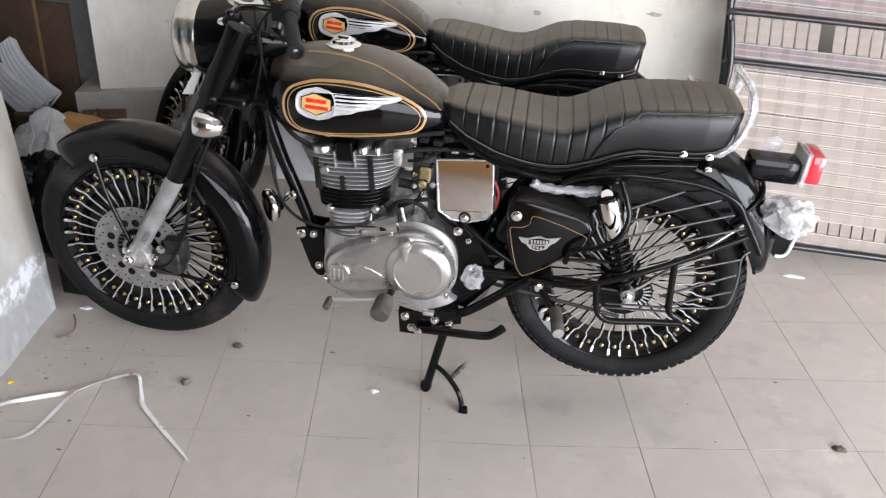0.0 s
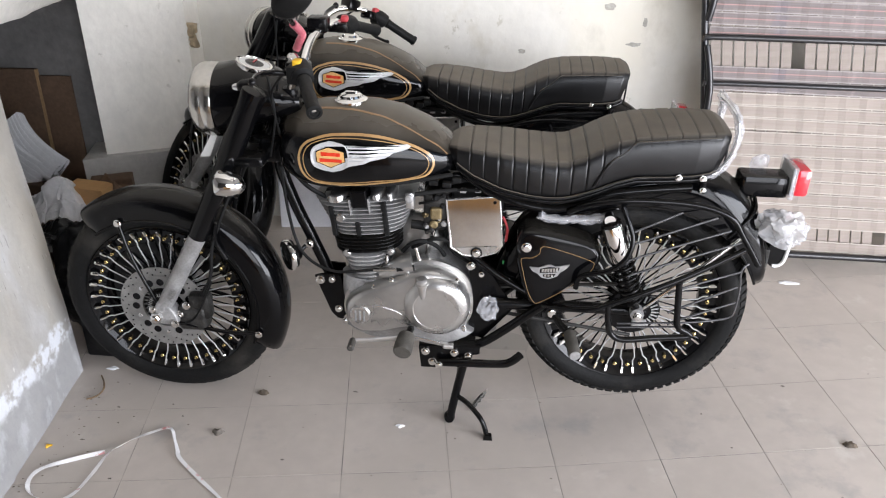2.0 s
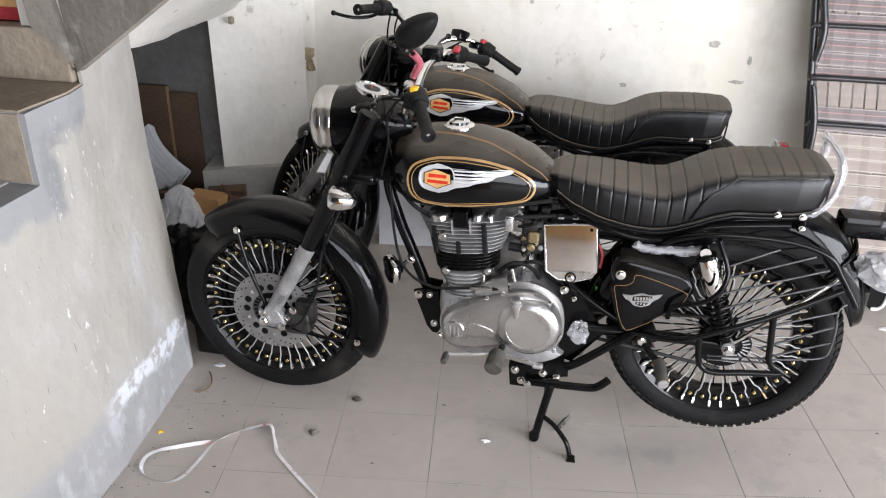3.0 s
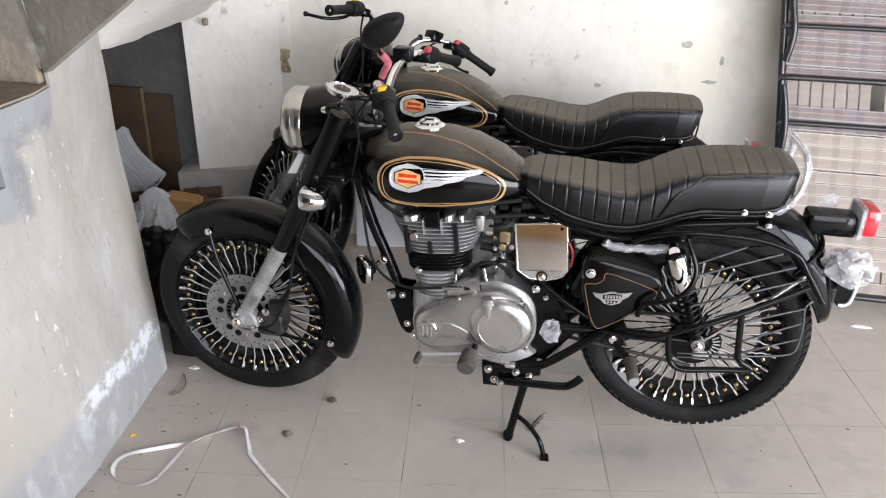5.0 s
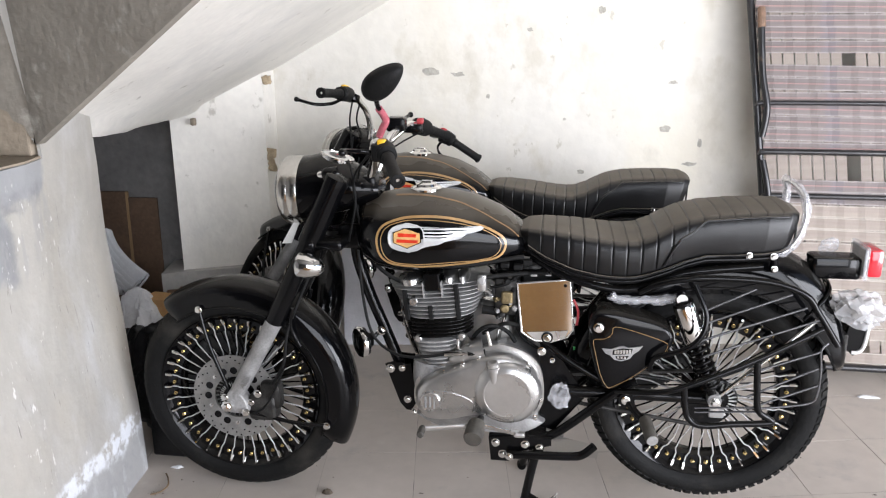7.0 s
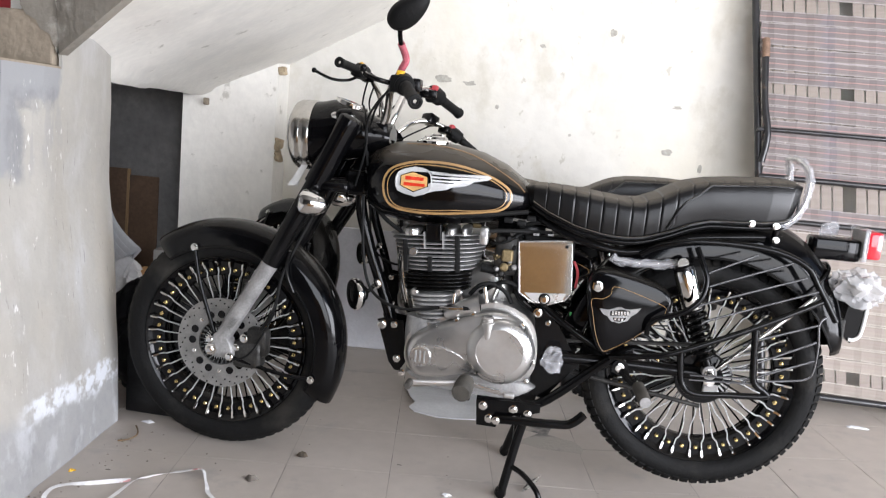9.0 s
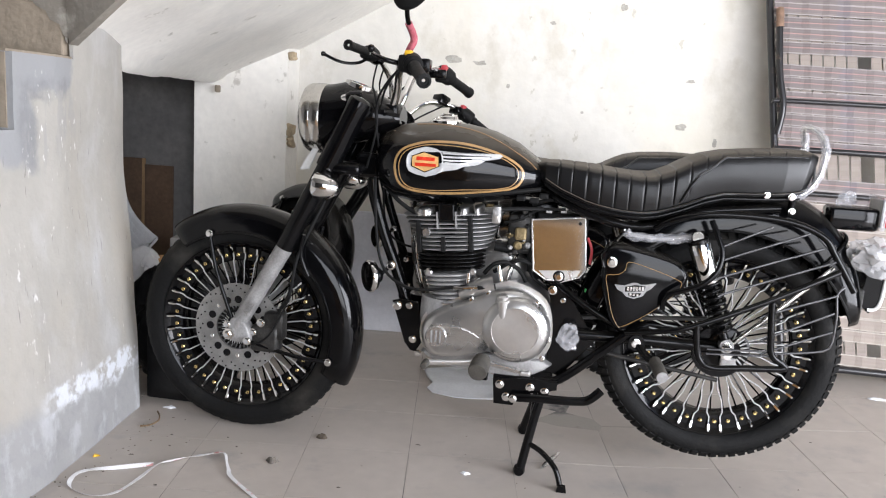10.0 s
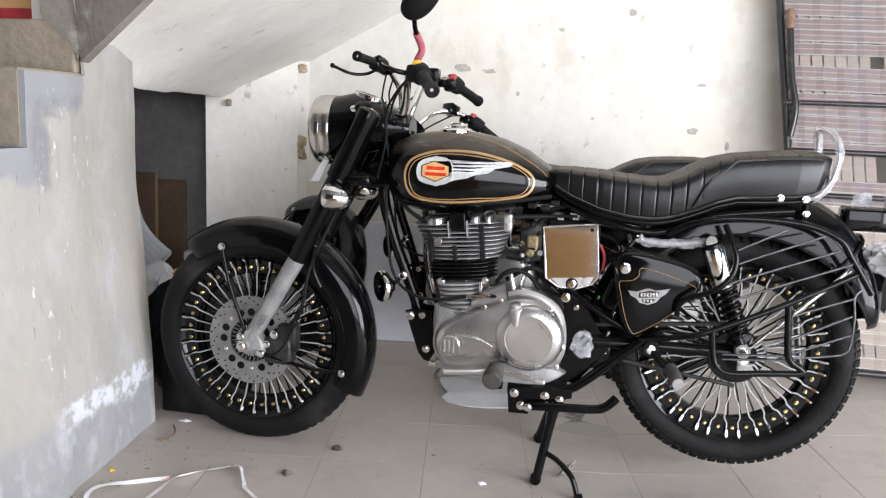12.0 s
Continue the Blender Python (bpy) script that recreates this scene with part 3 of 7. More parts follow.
M_SPOKE = mat("bright_spoke_metal", (0.52, 0.52, 0.515), 0.28, metal=0.45, var=0.06, scale=20)
M_BADGE = mat("satin_badge_silver", (0.80, 0.80, 0.80), 0.33, metal=0.55, var=0.05, scale=20)
M_OLDBRASS = mat("dull_brass", (0.30, 0.23, 0.12), 0.5, metal=0.6, var=0.25, scale=30, bump=0.2, bump_scale=90)
M_BRASS = mat("brass", (0.72, 0.54, 0.24), 0.25, metal=1.0, var=0.1, scale=30)
M_DISC = mat("brushed_disc_steel", (0.29, 0.283, 0.272), 0.40, metal=0.5, var=0.12, scale=30, stretch=(1, 1, 1))
M_GOLD = mat("gold_pinstripe", (0.42, 0.25, 0.10), 0.35, var=0.08, scale=20, coat=0.6)
M_RED = mat("red_lens", (0.62, 0.015, 0.03), 0.12, var=0.08, scale=20, coat=0.8)
M_REDCAP = mat("red_plastic", (0.46, 0.045, 0.055), 0.4, var=0.12, scale=30)
M_ORANGE = mat("red_enamel", (0.66, 0.045, 0.02), 0.25, var=0.1, scale=30, coat=0.6)
M_YELLOW = mat("yellow_plastic", (0.85, 0.50, 0.03), 0.4, var=0.08, scale=30)
M_CREAM = mat("amber_enamel", (0.74, 0.44, 0.17), 0.25, var=0.12, scale=30, coat=0.6)
M_WRAP = mat("clear_plastic_wrap", (0.76, 0.76, 0.79), 0.12, var=0.10, scale=30, bump=0.6, bump_scale=45, alpha=0.33, spec=0.8)
M_PINKWRAP = mat("pink_plastic_wrap", (0.62, 0.16, 0.20), 0.25, var=0.15, scale=30, bump=0.8, bump_scale=80, alpha=0.9)
M_GLASS = mat("headlamp_glass", (0.9, 0.92, 0.92), 0.06, var=0.02, scale=20, transmission=0.9, spec=0.6, bump=0.25, bump_scale=60)
M_DIAL = mat("dial_face", (0.62, 0.62, 0.60), 0.3, var=0.06, scale=40, coat=0.8)
M_GREEN = mat("green_plastic", (0.05, 0.42, 0.10), 0.4, var=0.1, scale=40)
M_DARKMETAL = mat("dark_engine_metal", (0.05, 0.048, 0.045), 0.45, metal=0.5, var=0.3, scale=25, bump=0.2, bump_scale=90)
M_LAMPRIM = mat("satin_lamp_chrome", (0.66, 0.64, 0.60), 0.20, metal=1.0, var=0.08, scale=9)
# lifted grey stands in for the highlights along thin black bars
M_ROD = mat("highlit_dark_rod", (0.13, 0.13, 0.135), 0.22, metal=0.6, var=0.15, scale=30)
M_BAG = mat("milky_plastic_bag", (0.70, 0.70, 0.71), 0.18, var=0.08, scale=30, bump=0.4, bump_scale=40, alpha=0.42, spec=0.7)
M_PEG = mat("worn_grey_rubber", (0.080, 0.073, 0.062), 0.7, var=0.2, scale=30, bump=0.2, bump_scale=120)
M_GOLDTHIN = mat("dull_gold_line", (0.26, 0.155, 0.075), 0.4, var=0.1, scale=20, coat=0.3)
M_WHITEPAINT = mat("white_marking", (0.75, 0.75, 0.73), 0.5, var=0.05, scale=20)

# ---- motorcycle ----
FW, RW = Vector((0.0, 0.0, 0.322)), Vector((1.357, 0.005, 0.405))
TILT = radians(-5.5)


def mesh_once(store, key, make):
    if key not in store:
        me = bpy.data.meshes.new(key)
        bm, material = make()
        bmesh.ops.recalc_face_normals(bm, faces=bm.faces)
        bm.to_mesh(me)
        bm.free()
        me.materials.append(material)
        store[key] = me
    return store[key]


MESHES = {}


def piece(name, key, make, parent, m):
    ob = new(name, mesh_once(MESHES, key, make))
    ob.parent = parent
    ob.matrix_basis = m
    return ob


def bolt(parent, x, y, z, r=0.008, h=0.006, name="bolt"):
    def make():
        bm = lathe([(1.25, 0), (1.25, -0.25), (1.0, -0.28), (0.95, -0.9), (0.7, -1.0)], (0, 0, 0), (0, 1, 0), 10)
        for f in bm.faces:
            f.smooth = False
        return bm, M_CHROME
    return piece(name, "bolt", make, parent, pose(x, y, z) @ Matrix.Diagonal((r, h, r, 1)))


def wheel(bike, name, c, rear):
    R, W = (0.318, 0.050) if rear else (0.322, 0.045)
    rim = part(name, lathe([(0.243, -0.036), (0.249, -0.040), (0.251, -0.036), (0.238, -0.028), (0.226, -0.014), (0.224, 0.0), (0.226, 0.014), (0.238, 0.028),
                            (0.251, 0.036), (0.249, 0.040), (0.243, 0.036), (0.232, 0.024), (0.219, 0.012), (0.2175, 0.0), (0.219, -0.012), (0.232, -0.024)],
                           c, (0, 1, 0), 72, closed=True), M_PAINT, bike, "gloss black spoked wheel rim", 40)
    prof = []
    for k in range(15):
        a = radians(-118 + 236 * k / 14)
        prof.append((0.283 + (R - 0.283) * math.cos(a) if abs(a) < radians(90) else 0.283 + 0.052 * math.cos(a), W * math.sin(a)))
    prof = [(0.246, -0.030)] + prof + [(0.246, 0.030), (0.240, 0.0)]
    bm = lathe(prof, c, (0, 1, 0), 72, closed=True)
    part("tyre", bm, M_TYRE, rim, "dusty black tyre with moulded tread", 50)
    bm = bmesh.new()
    n = 76 if rear else 64
    for k in range(n):
        a = 2 * math.pi * k / n
        for side in (-1, 1):
            rot = Matrix.Translation(c) @ Matrix.Rotation(a + (0.5 * math.pi / n if side > 0 else 0), 4, "Y")
            rows = ([(0.318, 0.012), (0.311, 0.030), (0.296, 0.044)] if rear else [(0.3215, 0.006), (0.316, 0.020), (0.306, 0.034)])
            for (r0, y0), (r1, y1) in zip(rows, rows[1:]):
                w = 0.0088 if rear else 0.0095
                lift = 0.0055 if rear else 0.0025
                q = [Vector((-w, side * (y0 + 0.001), r0)), Vector((w, side * (y0 + 0.001), r0)), Vector((w * 0.9, side * (y1 - 0.001), r1)), Vector((-w * 0.9, side * (y1 - 0.001), r1))]
                out = Vector((0, side * (r0 - r1), y1 - y0)).normalized() * lift
                solid([rot @ p for p in q] + [rot @ (p + out) for p in q], bm)
    tagged(part("tread", bm, M_TYRE, rim, "", None), kind="stuff")
    part("hub", lathe([(0.03, -0.062), (0.052, -0.058), (0.056, -0.044), (0.034, -0.036), (0.030, 0.0), (0.034, 0.036), (0.056, 0.044), (0.052, 0.058), (0.03, 0.062)], c, (0, 1, 0), 32), M_FRAME, rim, "", 40)

    part("rim_web", lathe([(0.193, -0.018), (0.197, -0.024), (0.236, -0.027), (0.240, -0.022), (0.240, 0.022), (0.236, 0.027), (0.197, 0.024), (0.193, 0.018)], c, (0, 1, 0), 72, closed=True), M_PAINT, rim, "", 40)

    def spoke_mesh():
        if rear:
            return tube([(0.004, 0.030, 0.046), (0.004, 0.031, 0.120), (-0.004, 0.0320, 0.152), (-0.004, 0.0325, 0.186), (0.0030, 0.033, 0.199), (0.0030, 0.036, 0.226)], 0.0021, seg=6, n=1), M_SPOKE
        return tube([(-0.004, 0.030, 0.048), (-0.004, 0.031, 0.118), (0.0015, 0.0325, 0.136), (0.0015, 0.0330, 0.194), (0.0050, 0.0335, 0.204), (0.0050, 0.036, 0.226)], 0.0021, seg=6, n=1), M_SPOKE

    def far_spoke_mesh():
        return tube([(0, 0.030, 0.048), (0, 0.033, 0.200), (0.003, 0.036, 0.226)], 0.0026, seg=5, n=1), M_FRAME

    def nipple_mesh():
        return lathe([(0.0032, -0.012), (0.0050, -0.010), (0.0050, 0.006), (0.0036, 0.010)], (0, 0, 0), (0, 0, 1), 6), M_CHROME

    def nut_mesh():
        return lathe([(0.0058, 0.0), (0.0058, -0.006), (0.0035, -0.0075), (0.0030, -0.012)], (0, 0, 0), (0, 0, 1), 6), M_BRASS
    n = 36
    for k in range(n):
        a = 2 * math.pi * k / n
        for side in (-1, 1):
            rot = Matrix.Translation(c) @ Matrix.Rotation(a + (0 if side < 0 else math.pi / n), 4, "Y")
            flip = Matrix.Diagonal((1 if k % 2 else -1, side, 1, 1)) if rear else Matrix.Diagonal((1, side, 1, 1))
            piece("spoke", ("rear" if rear else "front") + ("_spoke" if side < 0 else "_inner_spoke"), spoke_mesh if side < 0 else far_spoke_mesh, rim, rot @ flip)
            piece("nipple", "nipple", nipple_mesh, rim, rot @ pose(0.004 if (k % 2 or not rear) else -0.004, side * 0.037, 0.230, side * -20, 0, 0))
        rot = Matrix.Translation(c) @ Matrix.Rotation(a + math.pi / n, 4, "Y")
        piece("nut", "nut", nut_mesh, rim, rot @ pose(0, -0.0265, 0.213, -80, 0, 0))
    return rim


def brake_disc(rim, c, y, r0, r1, rin):
    n, bm = 72, bmesh.new()
    # outer friction ring
    lathe([(r0, y - 0.002), (r1, y - 0.002), (r1, y + 0.002), (r0, y + 0.002)], (c.x, 0, c.z), (0, 1, 0), 64, bm, True)
    disc = part("brake_disc", bm, M_DISC, rim, "drilled steel brake disc", 30)
    bm = lathe([(rin, y - 0.004), (r0 + 0.003, y - 0.004), (r0 + 0.003, y + 0.003), (rin, y + 0.003)], (c.x, 0, c.z), (0, 1, 0), 64, None, True)
    part("disc_carrier", bm, M_DISC, rim, "grey cast disc carrier", 30)

    def hole_mesh():
        return lathe([(1, -0.0004), (1, 0.0004)], (0, 0, 0), (0, 1, 0), 10), M_FRAME
    for k in range(54):
        a = 2 * math.pi * k / 54
        r = r0 + (r1 - r0) * (0.22, 0.5, 0.78)[k % 3]
        piece("hole", "hole", hole_mesh, rim, pose(c.x + r * math.cos(a), y - 0.0024, c.z + r * math.sin(a)) @ Matrix.Diagonal((0.0024, 1, 0.0024, 1)))
    for k in range(16):
        a = 2 * math.pi * k / 16
        r = rin + (r0 - rin) * 0.52
        if k % 3 == 0:
            bolt(rim, c.x + r * math.cos(a), y - 0.004, c.z + r * math.sin(a), 0.0050, 0.004)
        else:
            piece("hole", "hole", hole_mesh, rim, pose(c.x + r * math.cos(a), y - 0.0045, c.z + r * math.sin(a), 0, -math.degrees(a), 0) @ Matrix.Diagonal((0.0115, 1, 0.0115, 1)))
    part("sensor_ring", lathe([(0.030, y - 0.006), (0.051, y - 0.006), (0.051, y), (0.030, y)], (c.x, 0, c.z), (0, 1, 0), 40, None, True), M_FRAME, rim, "", 30)

    def tooth_mesh():
        return box(-0.0012, 0.0012, -0.0012, 0.0012, -0.0055, 0.0055), M_SPOKE
    for k in range(40):
        a = 2 * math.pi * k / 40
        piece("tooth", "tooth", tooth_mesh, rim, pose(c.x, y - 0.0065, c.z) @ Matrix.Rotation(a, 4, "Y") @ pose(0, 0, 0.043))


def mudguard(bike, name, c, r_crown, half, r_skirt, a0, a1, label, crown=None):
    """A curved guard with rolled edges over a wheel, from angle a0 to a1 (degrees from the rear, over the top); crown may give (angle, radius) pairs."""
    prof = [(r_skirt, half - 0.004), (r_skirt, half), (r_skirt + 0.45 * (r_crown - r_skirt), half * 0.99), (r_skirt + 0.75 * (r_crown - r_skirt), half * 0.88),
            (r_skirt + 0.93 * (r_crown - r_skirt), half * 0.62), (r_crown, half * 0.3), (r_crown + 0.002, 0)]
    outer = [(r, -y) for r, y in prof[1:]] + [(r, y) for r, y in reversed(prof[1:-1])]
    inner = [(r - 0.004 if i not in (0, len(outer) - 1) else r, y * 0.95) for i, (r, y) in enumerate(outer)][::-1]
    ring = outer + inner
    n = 48

    def at(k, r, y):
        a = a0 + (a1 - a0) * k / n
        if crown:
            r = r_skirt + (r - r_skirt) * (lerp_table(crown, a)[0] - r_skirt) / (r_crown - r_skirt)
        return (c.x + r * math.cos(radians(a)), c.y + y, c.z + r * math.sin(radians(a)))
    rings = []
    for k in range(n + 1):
        t = k / n
        s = 1.0 - 0.35 * max(0.0, (0.06 - t) / 0.06) ** 2 - 0.35 * max(0.0, (t - 0.94) / 0.06) ** 2
        rings.append([at(k, r, y * s) for r, y in ring])
    g = part(name, loft(rings), M_PAINT, bike, label, 50)
    for side in (-1, 1):
        part("rolled_edge", tube([at(k, r_skirt, side * half) for k in range(1, n)], 0.004, seg=6, n=1), M_PAINT, g, "", 60)
    if crown:
        k = n * (50 - a0) / (a1 - a0)
        part("crown_strap", tube([at(k, r + 0.003, y) for r, y in outer], 0.0055, seg=8, n=2), M_FRAME, g, "", 60)
    return g


TANK = [(0.378, 0.883, 0.831, 0.020), (0.388, 0.903, 0.802, 0.060), (0.410, 0.925, 0.764, 0.098), (0.450, 0.944, 0.742, 0.126), (0.500, 0.954, 0.733, 0.140), (0.570, 0.959, 0.733, 0.145),
        (0.640, 0.957, 0.739, 0.142), (0.710, 0.944, 0.748, 0.131), (0.780, 0.915, 0.761, 0.112), (0.830, 0.880, 0.785, 0.088), (0.860, 0.854, 0.807, 0.062), (0.872, 0.840, 0.824, 0.030)]


def tank_y(x, z):
    zt, zb, hw = lerp_table(TANK, x)
    zm = zb + 0.46 * (zt - zb)
    t = (z - zm) / (zt - zm) if z > zm else (zm - z) / (zm - zb)
    t = min(0.999, max(0.0, t))
    p = 2.25 if z > zm else 3.0
    return hw * (1 - t ** p) ** (1 / 2.1)


def on_tank(x, z, lift=0.0012):
    e = 0.003
    n = Vector(((tank_y(x + e, z) - tank_y(x - e, z)) / (2 * e), 1.0, (tank_y(x, z + e) - tank_y(x, z - e)) / (2 * e)))
    n = Vector((-n.x, 1, -n.z)).normalized()
    p = Vector((x, tank_y(x, z), z)) + n * lift
    return p


def tank_ribbon(path, width, lift, side, closed=True):
    pts = smooth_path([(x, 0, z) for x, z in path], 8, closed)
    rings = []
    k = len(pts)
    for i, p in enumerate(pts):
        d = (pts[(i + 1) % k] - pts[i - 1]) if closed or 0 < i < k - 1 else (pts[min(i + 1, k - 1)] - pts[max(i - 1, 0)])
        nrm = Vector((-d.z, 0, d.x)).normalized() * width / 2
        quad = []
        for s, l in ((-1, lift), (1, lift), (1, -0.002), (-1, -0.002)):
            q = on_tank(p.x + s * nrm.x, p.z + s * nrm.z, l)
            quad.append((q.x, q.y * side, q.z))
        rings.append(quad)
    return loft(rings, None, True, closed)


STRIPE = [(0.461, 0.8440), (0.477, 0.8790), (0.520, 0.8990), (0.570, 0.9070), (0.646, 0.9060), (0.726, 0.8890), (0.784, 0.8620), (0.802, 0.8350), (0.786, 0.8040), (0.737, 0.7890), (0.650, 0.7780), (0.570, 0.7720), (0.500, 0.7780), (0.470, 0.8000)]


def shrink(path, d):
    cx, cz = sum(p[0] for p in path) / len(path), sum(p[1] for p in path) / len(path)
    out = []
    for x, z in path:
        r = math.hypot(x - cx, z - cz)
        out.append((x - (x - cx) / r * d * (1.25 if abs(x - cx) > 0.1 else 1), z - (z - cz) / r * d))
    return out


def tank_plate(outline, lift0, lift1, side, n=0):
    rings = []
    for l in (lift0, lift1):
        ring = []
        for x, z in outline:
            q = on_tank(x, z, l)
            ring.append((q.x, q.y * side, q.z))
        rings.append(ring)
    return loft(rings)


def fuel_tank(bike):
    rings = []
    xs = sorted(set(list(np.linspace(0.378, 0.43, 9)) + list(np.linspace(0.43, 0.82, 30)) + list(np.linspace(0.82, 0.872, 9))))
    for x in xs:
        zt, zb, hw = lerp_table(TANK, float(x))
        zm = zb + 0.46 * (zt - zb)
        ring = []
        for k in range(48):
            a = 2 * math.pi * k / 48
            s, c = math.sin(a), math.cos(a)
            pz, py = (2 / 2.25 if s > 0 else 2 / 3.0), 2 / 2.1
            z = zm + (abs(s) ** pz) * ((zt - zm) if s > 0 else -(zm - zb))
            t = min(0.999999, abs(z - zm) / ((zt - zm) if s > 0 else (zm - zb)))
            y = hw * (1 - t ** (2.25 if s > 0 else 3.0)) ** (1 / 2.1) * (1 if c >= 0 else -1)
            ring.append((float(x), y, z))
        rings.append(ring)
    tank = part("fuel_tank", loft(rings), M_TANK, bike, "gloss black teardrop fuel tank with gold pinstripes, dusty on top", 60)
    for side in (-1, 1):
        part("pinstripe", tank_ribbon(STRIPE, 0.0058, 0.0011, side), M_GOLD, tank, "broad gold pinstripe", 60)
        part("pinstripe", tank_ribbon(shrink(STRIPE, 0.0095), 0.0018, 0.0011, side), M_GOLD, tank, "thin gold pinstripe", 60)
        upper = [(0.50, 0.9485), (0.57, 0.9515), (0.64, 0.9455), (0.70, 0.9300), (0.76, 0.9020), (0.81, 0.8720), (0.835, 0.850)]
        part("pinstripe", tank_ribbon(upper, 0.0020, 0.0011, side, False), M_GOLDTHIN, tank, "gold line along the tank shoulder", 60)
        # winged badge
        wing = [(0.498, 0.862), (0.503, 0.876), (0.543, 0.891), (0.558, 0.890), (0.581, 0.883), (0.634, 0.8825), (0.687, 0.883), (0.736, 0.884), (0.745, 0.879), (0.738, 0.8735), (0.717, 0.869), (0.701, 0.866),
                (0.695, 0.861), (0.683, 0.8545), (0.646, 0.847), (0.631, 0.8395), (0.597, 0.8325), (0.584, 0.8275), (0.551, 0.8145), (0.503, 0.826), (0.498, 0.840)]
        badge = part("badge", tank_plate(wing, -0.004, 0.0040, side), M_BADGE, tank, "chrome winged badge with an amber panel", 30)
        hexa = [(0.5085, 0.866), (0.541, 0.8785), (0.583, 0.868), (0.585, 0.844), (0.547, 0.826), (0.509, 0.840)]
        part("panel_frame", tank_plate(hexa, 0.001, 0.0046, side), M_FRAME, badge)
        inner = [(0.546 + 0.93 * (x - 0.546), 0.853 + 0.92 * (z - 0.853)) for x, z in hexa]
        part("enamel_panel", tank_plate(inner, 0.002, 0.0054, side), M_CREAM, badge, "amber enamel panel", 30)
        for xa, xb, z0, h0 in ((0.5225, 0.5715, 0.8605, 0.0046), (0.5195, 0.5755, 0.8455, 0.0042)):
            part("bar", tank_plate([(xa, z0 - h0), (xb, z0 - h0 + 0.001), (xb, z0 + h0), (xa, z0 + h0)], 0.004, 0.0062, side), M_ORANGE, badge)
        for k in range(5):
            xe, ze = (0.735, 0.712, 0.692, 0.655, 0.622)[k], (0.8785, 0.8730, 0.8645, 0.8555, 0.8440)[k]
            z0 = 0.8775 - 0.0085 * k
            part("feather", tank_ribbon([(0.590, z0), (0.630, z0 + 0.0005), ((0.63 + xe) / 2, (z0 + ze) / 2 + 0.0004), (xe, ze)], 0.0042, 0.0062, side, False), M_BADGE, badge, "", 40)
        border = [(0.546 + 0.955 * (x - 0.546), 0.853 + 0.95 * (z - 0.853)) for x, z in ((0.500, 0.872), (0.543, 0.889), (0.587, 0.880), (0.591, 0.834), (0.551, 0.817), (0.502, 0.829))]
        part("badge_rim", tank_ribbon(border, 0.0030, 0.0058, side), M_BADGE, badge, "", 40)
    cap = part("fuel_cap", lathe([(0.043, -0.006), (0.043, 0.004), (0.038, 0.008), (0.030, 0.010), (0.028, 0.016), (0.022, 0.019), (0.004, 0.020)], (0.575, 0.0, 0.957), (-0.02, 0, 1), 36), M_CHROME, tank, "chrome fuel filler cap", 30)
    part("cap_lock", box(0.560, 0.592, -0.006, 0.006, 0.972, 0.982, 0.003), M_CHROME, cap)
    return tank


SEAT = [(0.838, 0.868, 0.838, 0.062), (0.86, 0.876, 0.812, 0.086), (0.90, 0.878, 0.790, 0.105), (0.98, 0.874, 0.760, 0.118), (1.05, 0.866, 0.748, 0.124), (1.10, 0.862, 0.746, 0.127),
        (1.14, 0.864, 0.750, 0.128), (1.18, 0.880, 0.762, 0.128), (1.22, 0.904, 0.778, 0.126), (1.26, 0.923, 0.797, 0.125), (1.31, 0.935, 0.812, 0.124), (1.38, 0.943, 0.815, 0.122), (1.45, 0.948, 0.820, 0.118), (1.50, 0.948, 0.829, 0.108), (1.518, 0.940, 0.840, 0.095)]
PLEATS = [0.895 + 0.0365 * k for k in range(17)]


